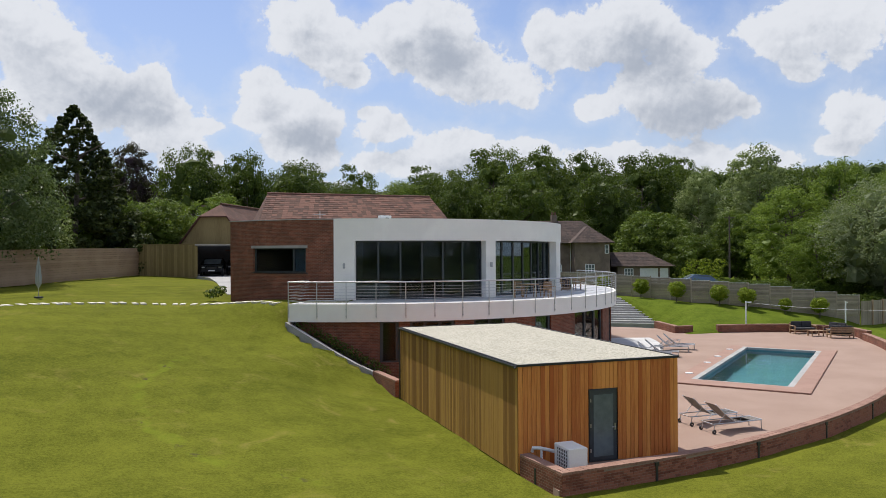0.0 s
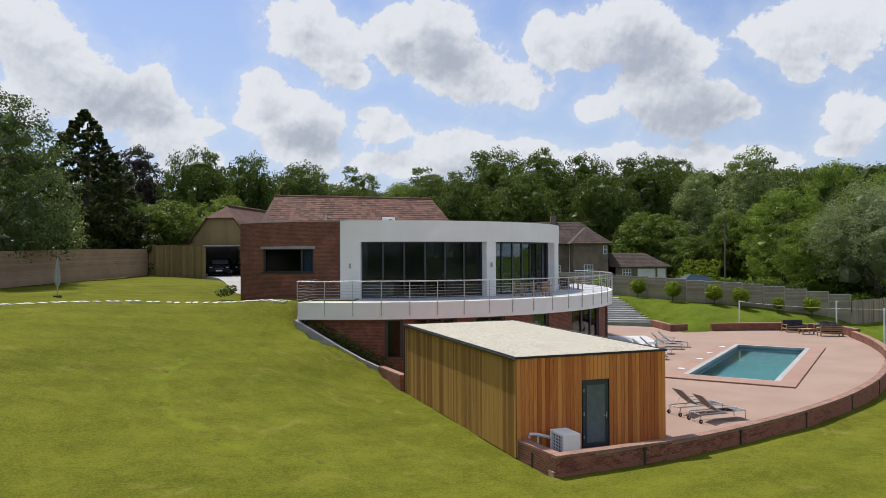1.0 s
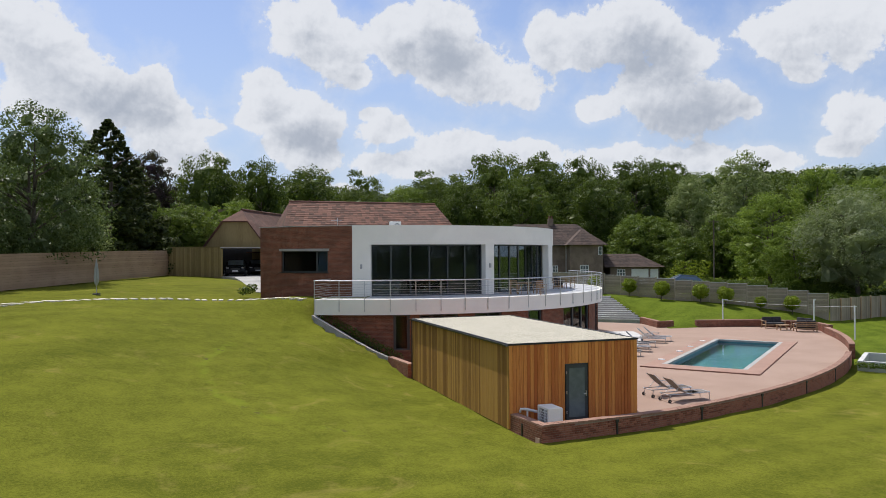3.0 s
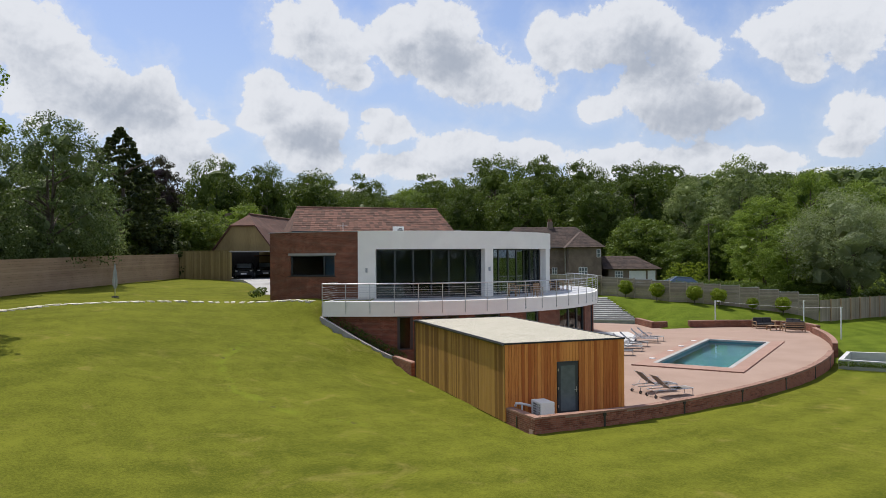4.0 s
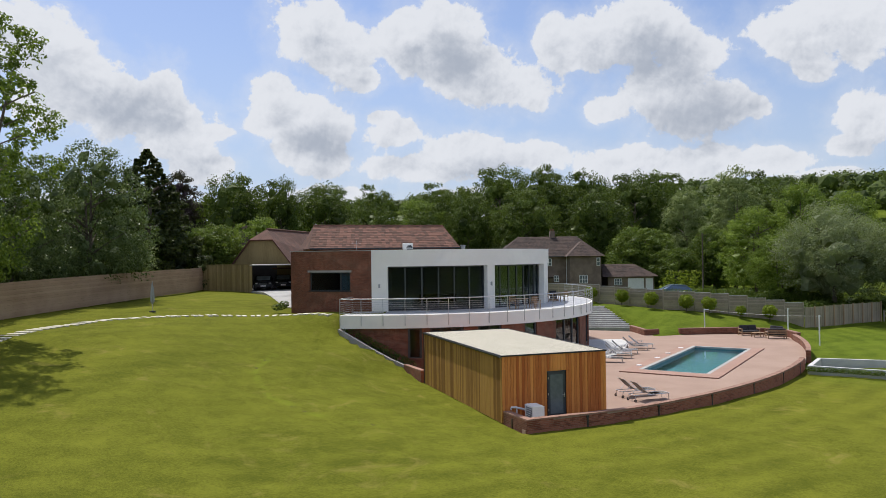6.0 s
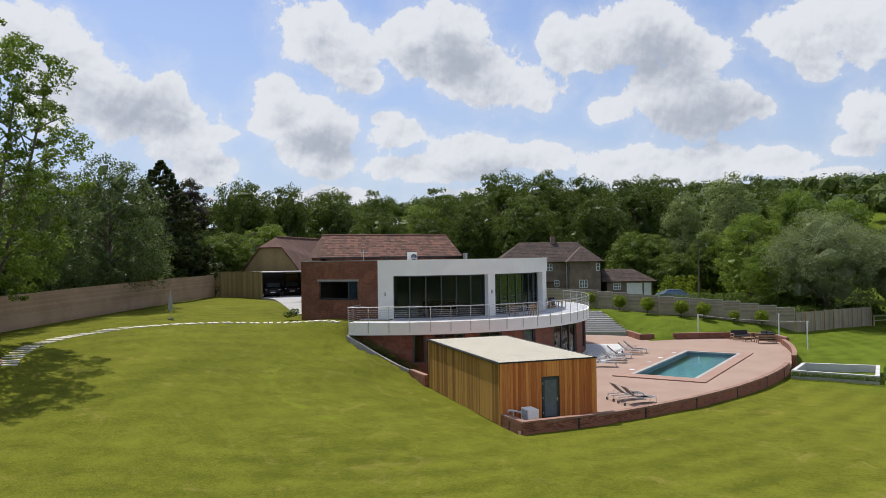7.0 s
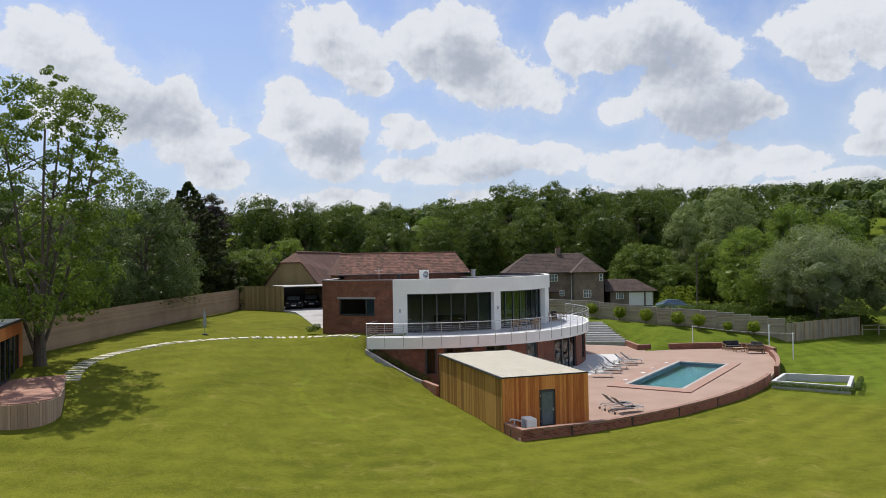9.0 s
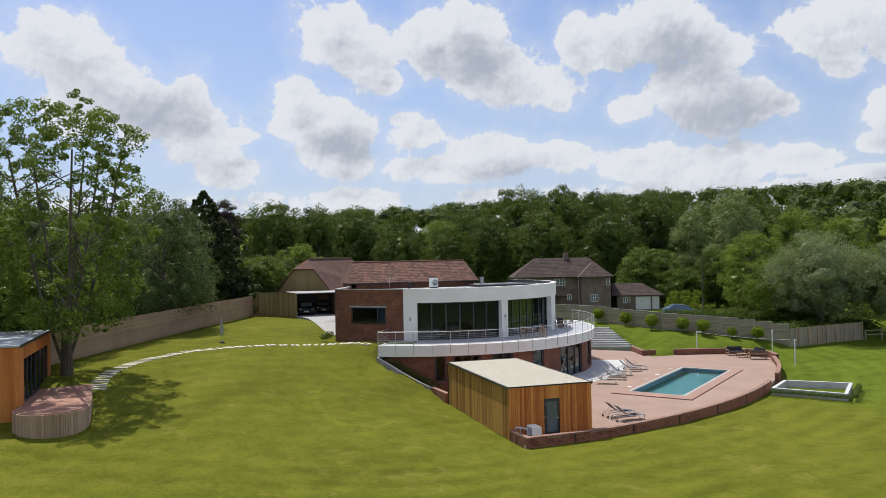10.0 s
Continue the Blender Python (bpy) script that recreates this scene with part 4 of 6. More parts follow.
    add("inner_wall", band([polar(DRUM - 0.6, -114), polar(9.0, -112)], -0.12, FLOOR, HEAD + 0.3), "plaster")
    add("inner_wall", band([(-4.4, 29.4), (-1.5, 28.4), (-1.5, 23)], 0.12, FLOOR, HEAD + 0.3), "plaster")
    add("ceiling_panel", prism(arc(DRUM - 0.2, -147, 0, 5.0) + [(14, 33), (-3.0, 33)], HEAD + 0.25, HEAD + 0.35), "plaster")
    add("end_wall", band([polar(DRUM, 28.0), polar(DRUM, 10.0), polar(DRUM - 0.1, -10), polar(DRUM - 0.1, -33)][::-1], 0.3, FLOOR - 0.3, HEAD), "render")
    # lower storey
    def lower(a0, a1, z0=-0.25, z1=2.82):
        add("brick_wall", ring(LOWER, 0.35, a0, a1, z0, z1, True), "brick")

    spans = [(-119.5, -104.8), (-101.4, -99.4), (-91.0, -87.3), (-80.6, -73.4), (-69.0, -61.2), (-46.6, -39.5), (-33.0, 6.0)]
    for a0, a1 in spans:
        lower(a0, a1)
    for a0, a1, z0, z1, panes in ((-104.8, -101.4, 0.70, 2.72, 1), (-99.4, -91.0, 1.7, 2.74, 3), (-87.3, -80.6, 1.7, 2.74, 2), (-73.4, -69.0, 0.4, 2.74, 1), (-61.2, -46.6, 0.02, 2.74, 3), (-39.5, -33.0, 0.3, 2.74, 1)):
        if z0 > 0.1:
            lower(a0, a1, -0.25, z0)
        lower(a0, a1, z1, 2.82)
        window = add("window", ring(LOWER - 0.10, 0.08, a0, a1, z0, z0 + 0.07), "anthracite", label="anthracite window of the lower storey")
        add("frame", ring(LOWER - 0.10, 0.08, a0, a1, z1 - 0.07, z1), "anthracite", window)
        for k in range(panes + 1):
            a = a0 + (a1 - a0) * k / panes
            wide = 0.28
            a = min(max(a, a0 + wide), a1 - wide)
            add("frame", band([polar(LOWER - 0.09, a - wide), polar(LOWER - 0.09, a + wide)], 0.10, z0, z1), "anthracite", window)
        pane = add("pane", ring(LOWER - 0.15, 0.012, a0, a1, z0 + 0.03, z1 - 0.03), "glass", window)
        pane.visible_shadow = False
    add("inner_wall", ring(LOWER - 3.2, 0.1, -119, 0, -0.2, 2.8), "plaster")
    add("inner_floor", prism(arc(LOWER - 0.3, -119, 4, 4) + [polar(11, 0), polar(11, -119)], -0.25, 0.005), "pale")
    for a in (-121.0, 5.0):
        add("inner_wall", band([polar(LOWER - 0.3, a), polar(12.0, a)], 0.1, -0.2, 2.8), "plaster")
    tagged(house, "round modern house with red brick, white fascia and wide glazing", "house")
    return house


build_house()


def build_balustrade():
    rail = thing("balustrade", CENTRE.x, CENTRE.y, 0)
    back = Matrix.Translation((-CENTRE.x, -CENTRE.y, 0))
    high = FLOOR + 1.12
    r = BALC + 0.045
    part("handrail", turned(rod([(*p, high) for p in arc(r - 0.03, -121, 3.0, 2.0)], 0.032), back), "steel", rail, "steel handrail")
    for k in range(6):
        z = FLOOR + 0.17 + 0.145 * k
        part("wire", turned(rod([(*p, z) for p in arc(r - 0.03, -121, 3.0, 2.0)], 0.009, 6), back), "steel", rail)
        part("wire", turned(rod([(*polar(r, -121), z), (*polar(13.6, -121), z)], 0.009, 6), back), "steel", rail)
    part("handrail", turned(rod([(*polar(r, -121), high), (*polar(13.6, -121), high)], 0.03), back), "steel", rail)
    post = None
    for k in range(25):
        a = -120.9 + 5.16 * k
        if post is None:
            bm = box(-0.022, -0.012, 2.95, 0.022, 0.012, high - 0.02)
            for z in (3.05, 3.40):
                rod([(0, 0.02, z), (0, -0.03, z)], 0.035, 8, bm)
            post = mesh_of("post", bm, "steel")
        ob = part("post", post, "steel", rail)
        ob.matrix_basis = Matrix.Rotation(radians(a + 90), 4, "Z") @ pose(0, -r, 0)
    tagged(rail, "steel balustrade with horizontal wires round the balcony", "balustrade")


build_balustrade()


def hip_roof(x0, x1, y0, y1, z0, z1, inset0, inset1, thick=0.14):
    """A hipped roof over a rectangle with its ridge along x."""
    bm = bmesh.new()
    ym = (y0 + y1) / 2
    a, b, c, d = [bm.verts.new(p) for p in ((x0, y0, z0), (x1, y0, z0), (x1, y1, z0), (x0, y1, z0))]
    e, f = bm.verts.new((x0 + inset0, ym, z1)), bm.verts.new((x1 - inset1, ym, z1))
    for face in ((a, b, f, e), (c, d, e, f), (b, c, f), (d, a, e), (d, c, b, a)):
        bm.faces.new(face)
    return bm


def tile_rows(a, b, c, d, course=0.30, thick=0.03):
    """Overlapping courses of tiles on a slope; a-b is the eave, d-c the ridge."""
    a, b, c, d = [Vector(p) for p in (a, b, c, d)]
    count = max(2, round(((d + c) / 2 - (a + b) / 2).length / course))
    normal = (b - a).cross(d - a).normalized()
    bm = bmesh.new()
    rnd = random.Random(7)
    for k in range(count):
        f, g = k / count, min(1.0, (k + 1.25) / count)
        p, q, r, s = a.lerp(d, f), b.lerp(c, f), b.lerp(c, g), a.lerp(d, g)
        n = max(1, round((q - p).length / 0.34))
        for j in range(n):
            lift = rnd.uniform(0.0, 0.012)
            u, v = j / n, (j + 0.97) / n
            lo, hi = p.lerp(q, u), p.lerp(q, v)
            lo2, hi2 = s.lerp(r, u), s.lerp(r, v)
            top = [bm.verts.new(w + normal * (thick + lift + extra)) for w, extra in ((lo, 0.02), (hi, 0.02), (hi2, 0), (lo2, 0))]
            low = [bm.verts.new(w + normal * 0.0) for w in (lo, hi)]
            bm.faces.new(top)
            bm.faces.new((low[0], low[1], top[1], top[0]))
    return bm


def build_old_house():
    old = thing("old_house_wing", 3.0, 37.0, 0)
    back = Matrix.Translation((-3.0, -37.0, 0))

    def add(name, bm, mat, label=""):
        return part(name, turned(bm, back), mat, old, label)

    x0, x1, y0, y1, z0, z1 = -4.0, 9.25, 30.8, 37.2, 8.33, 10.33
    add("wall", band([(x0 + 0.4, y0 + 0.4), (x1 - 0.4, y0 + 0.4), (x1 - 0.4, y1), (x0 + 0.4, y1), (x0 + 0.4, y0 + 0.4)], 0.3, 3.3, z0, uv=True), "brick")
    add("roof", hip_roof(x0, x1, y0, y1, z0, z1, 0.85, 0.5), "tiles", "hipped roof of red clay tiles")
    ym = (y0 + y1) / 2
    add("roof_tiles", tile_rows((x0, y0, z0), (x1, y0, z0), (x1 - 0.5, ym, z1), (x0 + 0.85, ym, z1)), "tiles")
    add("roof_tiles", tile_rows((x1, y0, z0), (x1, y1, z0), (x1 - 0.5, ym + 0.01, z1), (x1 - 0.5, ym - 0.01, z1)), "tiles")
    add("ridge", rod([(x0 + 0.85, ym, z1 + 0.02), (x1 - 0.5, ym, z1 + 0.02)], 0.11, 8), "tiles")
    add("gutter", rod([(x0, y0 - 0.06, z0 - 0.02), (x1, y0 - 0.06, z0 - 0.02)], 0.06, 6), "black")
    tagged(old, "older wing of the house with a hipped clay tile roof", "house")


build_old_house()


def build_garage():
    g = thing("garage", -5.9, 52.6, 4.1, -28)
    # local axes: y runs away along the ridge
    bm = bmesh.new()
    w, eave, hip, half, ridge = 3.9, 2.6, 5.55, 1.25, 6.75
    add = lambda name, b, mat, label="": part(name, b, mat, g, label)  # noqa: E731
    wall = bmesh.new()
    pts = [(-w + 0.3, 0, 0), (w - 0.3, 0, 0), (w - 0.3, 0, eave), (half, 0, hip), (-half, 0, hip), (-w + 0.3, 0, eave)]
    f, r = [wall.verts.new(p) for p in pts], [wall.verts.new((x, 0.2, z)) for x, _, z in pts]
    wall.faces.new(f), wall.faces.new(r[::-1])
    for k in range(6):
        wall.faces.new((f[(k + 1) % 6], f[k], r[k], r[(k + 1) % 6]))
    bmesh.ops.recalc_face_normals(wall, faces=wall.faces)
    add("gable_boarding", wall, "gate", "timber boarded gable")
    for x in (-w + 0.3, w - 0.5):
        add("wall", box(x, 0.2, 0, x + 0.2, 12, eave), "old_brick")
    apex = 1.5
    e = [(-w, -0.25, eave - 0.25), (w, -0.25, eave - 0.25), (half + 0.1, -0.25, hip), (-half - 0.1, -0.25, hip), (0, apex, ridge), (0, 19.0, ridge), (w, 19.0, eave - 0.25), (-w, 19.0, eave - 0.25)]
    roof = bmesh.new()
    v = [roof.verts.new(p) for p in e]
    for face in ((1, 6, 5, 4, 2), (0, 3, 4, 5, 7), (3, 2, 4), (0, 7, 6, 1)):
        roof.faces.new([v[k] for k in face])
    bmesh.ops.recalc_face_normals(roof, faces=roof.faces)
    bmesh.ops.solidify(roof, geom=roof.faces, thickness=0.12)
    add("roof", roof, "tiles", "half-hipped roof of red clay tiles")
    add("ridge", rod([(0, apex, ridge + 0.03), (0, 19.0, ridge + 0.03)], 0.11), "tiles")
    tagged(g, "detached garage with a boarded gable and red clay tile roof", "garage")
    port = thing("carport", -7.6, 45.6, 4.3, 0)
    part("roof", turned(box(-0.1, -0.3, 2.58, 7.0, 5.5, 2.67, 0.01), pose(0, 0, 0, 0, 0, 5)), "concrete", port, "pale flat roof edge")
    part("post", box(-0.08, -0.08, 0, 0.10, 0.10, 2.52), "gate", port)
    part("back_wall", box(-4.0, 6.2, 0, 8.0, 6.35, 2.6), "black", port)
    part("side_wall", box(4.6, 0.5, 0, 4.8, 6.3, 2.55), "old_brick", port)
    part("side_wall", box(-0.1, 0.2, 0, 0.0, 6.3, 2.55), "black", port)
    tagged(port, "open timber carport with a pale flat roof", "carport")
    drive = bmesh.new()
    edges = [((-6.1, 29.5), (-4.2, 29.5)), ((-6.3, 33.0), (-3.8, 33.0)), ((-6.3, 36.5), (-3.0, 36.5)), ((-6.3, 39.5), (-2.0, 39.5)), ((-6.7, 42.2), (-1.0, 41.5)), ((-7.7, 46.0), (2.0, 46.0)), ((-7.5, 57.0), (2.0, 57.0))]
    rows = [[drive.verts.new((x, y, max(height(x, y), 4.30 if y > 41 else 0) + 0.035)) for x, y in pair] for pair in edges]
    for (a, b), (c, d) in zip(rows, rows[1:]):
        drive.faces.new((a, b, d, c))
    bmesh.ops.recalc_face_normals(drive, faces=drive.faces)
    bmesh.ops.solidify(drive, geom=drive.faces, thickness=0.4)
    tagged(part("driveway", drive, "concrete"), "pale paved driveway curving from the carport to the house", "driveway", kind="structure")


build_garage()


def build_turf():
    strip = prism(arc(14.6, -120.7, -111.2, 2.0) + arc(12.76, -111.2, -120.7, 2.0), FLOOR - 0.05, FLOOR + 0.03)
    tagged(part("turf", strip, "lawn"), "strip of turf at the end of the balcony", "lawn", kind="structure")
    path = thing("balcony_stones")
    for k in range(8):
        x, y = polar(13.9 - 0.05 * k, -120.2 + 1.15 * k)
        part("stone", turned(box(-0.12, -0.4, 0, 0.12, 0.4, 0.03, 0.01), pose(x, y, FLOOR + 0.032, 0, 0, -30 + k)), "pale", path)
    tagged(path, "pale stepping stones in the turf on the balcony", "path", kind="structure")


build_turf()


# ---- fences ----
def build_left_fence():
    fence = thing("fence_left")
    line = [Vector(p) for p in ((-12.15, 49.0), (-13.4, 45.6), (-15.6, 41.0), (-18.3, 35.2), (-20.6, 30.2), (-23.4, 24.2), (-26.6, 17.6), (-30.0, 11.0), (-34.0, 4.0))]
    for k, (a, b) in enumerate(zip(line, line[1:])):
        bays = max(1, round((b - a).length / 2.4))
        for j in range(bays):
            p, q = a.lerp(b, j / bays), a.lerp(b, (j + 1) / bays)
            za = height(p.x - 0.5, p.y)
            zb = height(q.x - 0.5, q.y)
            d = (q - p).normalized()
            bm = bmesh.new()
            for row in range(14):
                out = -0.012 if row % 2 else 0.0
                n = Vector((-d.y, d.x)) * out
                f0, f1 = 0.03 + 0.163 * row, 0.03 + 0.163 * row + 0.156
                band([tuple(p + n), tuple(q + n)], 0.03, [za + f0, zb + f0], [za + f1, zb + f1], bm)
            part("panel", bm, "fence", fence)
            part("post", box(q.x - 0.16, q.y - 0.06, zb - 0.3, q.x - 0.05, q.y + 0.06, zb + 2.2), "fence", fence)
    tagged(fence, "long brown horizontal-board timber fence under the trees", "fence", kind="structure")


def build_gate():
    gate = thing("board_fence", -12.1, 49.0, 0)
    a, b = Vector((0, 0)), Vector((4.55, -3.35))
    d = (b - a).normalized()
    n = 38
    turn = math.degrees(math.atan2(d.y, d.x))
    mesh = None
    for k in range(n):
        p = a.lerp(b, k / n)
        if mesh is None:
            w = (b - a).length / n
            mesh = mesh_of("board", box(0, 0, 4.25, w * 0.96, 0.03, 7.0, 0.004), "gate")
        ob = part("board", mesh, "gate", gate)
        ob.matrix_basis = pose(p.x, p.y, 0, 0, 0, turn) @ pose(0, 0.02 * (k % 2), 0)
    part("backing", turned(box(0, 0.03, 4.2, (b - a).length, 0.06, 6.9), pose(0, 0, 0, 0, 0, turn)), "fence", gate)
    part("rail", turned(box(0, -0.01, 6.95, (b - a).length, 0.10, 7.03), pose(0, 0, 0, 0, 0, turn)), "gate", gate)
    tagged(gate, "tall fence of upright timber boards beside the carport", "fence", kind="structure")


def build_right_fence():
    fence = thing("fence_right")
    line = [Vector(p) for p in ((22.0, 56.0), (28.5, 49.5), (31.6, 42.0), (34.2, 36.6), (38.2, 34.0), (45.9, 29.4))]
    for a, b in zip(line, line[1:]):
        bays = max(1, round((b - a).length / 1.85))
        for j in range(bays):
            p, q = a.lerp(b, j / bays), a.lerp(b, (j + 1) / bays)
            z = max(height(p.x, p.y), height(q.x, q.y)) + 0.03
            bm = bmesh.new()
            for row in range(12):
                band([tuple(p), tuple(q)], 0.03 + 0.008 * (row % 2), z + 0.02 + 0.155 * row - (0.7 if row == 0 else 0), z + 0.165 + 0.155 * row, bm)
            part("panel", bm, "grey_fence", fence)
            part("cap", band([tuple(p), tuple(q)], 0.08, z + 1.89, z + 1.94), "pale", fence, "pale capping rail")
            part("post", box(q.x - 0.045, q.y - 0.045, z - 0.6, q.x + 0.045, q.y + 0.045, z + 1.96), "grey_fence", fence)
    tagged(fence, "stepped grey timber fence with concrete posts up the slope", "fence", kind="structure")
    far = thing("fence_far")
    line = [Vector(p) for p in ((45.9, 29.2), (52.0, 30.2), (58.2, 31.1))]
    for a, b in zip(line, line[1:]):
        for j in range(4):
            p, q = a.lerp(b, j / 4), a.lerp(b, (j + 1) / 4)
            z = height(q.x, q.y)
            bm = bmesh.new()
            for k in range(12):
                u, v = p.lerp(q, k / 12), p.lerp(q, (k + 0.93) / 12)
                band([tuple(u), tuple(v)], 0.03, z - 0.3, z + 2.1, bm)
            part("panel", bm, "grey_fence", far)
            part("post", box(q.x - 0.06, q.y - 0.1, z - 0.4, q.x + 0.06, q.y + 0.02, z + 2.17), "fence", far)
    tagged(far, "brown upright-board timber fence at the end of the lawn", "fence", kind="structure")


build_left_fence()
build_gate()
build_right_fence()


def build_path():
    path = thing("stepping_stone_path")
    knots = [(-3.9, 20.6), (-6.4, 22.5), (-8.6, 23.3), (-11.0, 23.2), (-13.4, 22.5), (-15.6, 21.5), (-17.7, 20.4), (-19.7, 18.8), (-21.5, 16.4), (-22.9, 13.6), (-23.4, 10.9), (-23.3, 8.6)]
    pts = [Vector(k) for k in knots]
    line = []
    for k in range(len(pts) - 1):
        a, b = pts[max(k - 1, 0)], pts[min(k + 2, len(pts) - 1)]
        for j in range(12):
            t = j / 12
            p, q = pts[k], pts[k + 1]
            line.append(0.5 * (2 * p + (q - a) * t + (2 * a - 5 * p + 4 * q - b) * t * t + (3 * p - a - 3 * q + b) * t ** 3))
    mesh, run, gap = None, 0.0, 0.52
    for p, q in zip(line, line[1:]):
        run += (q - p).length
        if run > gap:
            run -= gap
            if mesh is None:
                mesh = mesh_of("stone", box(-0.135, -0.5, -0.12, 0.135, 0.5, 0.018, 0.008), "slab")
            ob = part("stone", mesh, "slab", path)
            ob.matrix_basis = pose(p.x, p.y, height(p.x, p.y) + unevenness(p.x, p.y) + 0.012, 0, 0, math.degrees(math.atan2(q.y - p.y, q.x - p.x)))
    tagged(path, "curving path of pale rectangular stepping stones in the lawn", "path", kind="structure")


build_path()


# ---- cabin and deck under the ash tree ----
def build_cabin():
    cabin = thing("garden_studio", -26.3, 3.4, 0, 0)
    z0, z1 = 3.2, 6.35
    part("wall", box(-5.0, 0.0, 2.0, -0.05, 0.2, z1), "cedar", cabin)
    run = Vector((-0.4, 9.9))
    d = run.normalized()
    turn = math.degrees(math.atan2(d.y, d.x))
    side = pose(0, 0, 0, 0, 0, turn)
    add = lambda name, bm, mat, parent=None, label="": part(name, turned(bm, side) if not parent or parent == cabin else turned(bm, side), mat, parent or cabin, label)  # noqa: E731
    add("pier", box(0, 0, 2.0, 1.1, 0.25, z1), "cedar")
    add("pier", box(9.0, 0, 2.0, 9.9, 0.25, z1), "cedar")
    add("beam", box(1.1, 0, z1 - 0.75, 9.0, 0.25, z1), "cedar")
    add("roof", box(-0.1, -0.05, z1, 10.0, 5.2, z1 + 0.1, 0.01), "membrane", label="dark flat roof")
    add("roof_trim", box(-0.15, -0.1, z1 - 0.02, 10.05, -0.05, z1 + 0.13), "black")
    add("plinth", box(0, 0.05, 1.8, 9.9, 0.2, z0), "black")
    door = add("glazed_door", box(1.1, 0.08, z0, 9.0, 0.16, z0 + 0.1), "anthracite", label="row of anthracite glazed doors")
    for k in range(7):
        x = 1.1 + 7.9 * k / 6
        add("mullion", box(x - 0.05, 0.06, z0, x + 0.05, 0.16, z1 - 0.75), "anthracite", door)
    pane = add("pane", box(1.1, 0.11, z0 + 0.1, 9.0, 0.12, z1 - 0.75), "glass", door)
    pane.visible_shadow = False
    add("back_wall", box(0, 4.8, 2.0, 9.9, 5.0, z1), "cedar")
    add("end_wall", box(9.7, 0.25, 2.0, 9.9, 4.8, z1), "cedar")
    add("floor", box(0.1, 0.25, z0 - 0.2, 9.8, 4.8, z0), "teak")
    tagged(cabin, "cedar-clad garden studio with glazed doors and a flat roof", "garden studio")
    deck = thing("deck")
    edge = [(-26.4, 2.6), (-26.25, 1.9), (-25.85, 1.3), (-25.3, 0.9), (-24.6, 0.72), (-23.95, 0.8), (-23.4, 1.15), (-23.05, 1.7), (-22.9, 2.6), (-23.2, 5.5), (-23.6, 8.2), (-23.9, 11.6), (-26.6, 13.6)]
    part("surface", prism(edge, 3.1, 3.2), "deck_top", deck, "reddish deck surface")
    part("skirt", band(edge, -0.05, 1.7, 3.12), "fence", deck, "upright timber skirting")
    bm = bmesh.new()
    for p, q in zip(edge, edge[1:]):
        p, q = Vector(p), Vector(q)
        n = max(1, round((q - p).length / 0.14))
        for k in range(n):
            band([tuple(p.lerp(q, k / n)), tuple(p.lerp(q, (k + 0.92) / n))], -0.09, 1.7, 3.15, bm)
    tagged(part("skirt_boards", bm, "deck_board", deck), kind="stuff")
    tagged(deck, "raised deck with rounded corners beside the garden studio", "deck", kind="structure")


build_cabin()


# ---- trees ----
def leaves(centres, radii, per, size, seed, flat=0.25, mat="leaf_oak", droop=0.0):
    """Small leaf cards scattered through clumps; each is an uneven quad."""
    rng = np.random.default_rng(seed)
    c = np.repeat(np.asarray(centres), per, axis=0)
    r = np.repeat(np.asarray(radii), per)
    n = len(c)
    way = rng.normal(size=(n, 3))
    way /= np.linalg.norm(way, axis=1)[:, None]
    way[:, 2] = way[:, 2] * 0.85 + 0.15
    spot = c + way * (r * rng.uniform(0.5, 1.0, n) ** 0.5)[:, None] * (1, 1, 0.8)
    spot[:, 2] -= droop * rng.uniform(0, 1, n) ** 2
    up = way * 1.1 + rng.normal(size=(n, 3)) * 0.45 + (0, 0, flat)
    up /= np.linalg.norm(up, axis=1)[:, None]
    a = np.cross(up, rng.normal(size=(n, 3)))
    a /= np.linalg.norm(a, axis=1)[:, None]
    b = np.cross(up, a)
    s = (size * rng.uniform(0.6, 1.3, n))[:, None]
    verts = np.stack([spot - a * s, spot - b * s * 0.55, spot + a * s, spot + b * s * 0.55 + up * s * 0.25], 1).reshape(-1, 3)
    me = bpy.data.meshes.new("crown")
    me.vertices.add(4 * n)
    me.vertices.foreach_set("co", verts.ravel())
    me.loops.add(4 * n)
    me.loops.foreach_set("vertex_index", np.arange(4 * n))
    me.polygons.add(n)
    me.polygons.foreach_set("loop_start", np.arange(n) * 4)
    me.update(calc_edges=True)
    me.materials.append(M[mat])
    return me


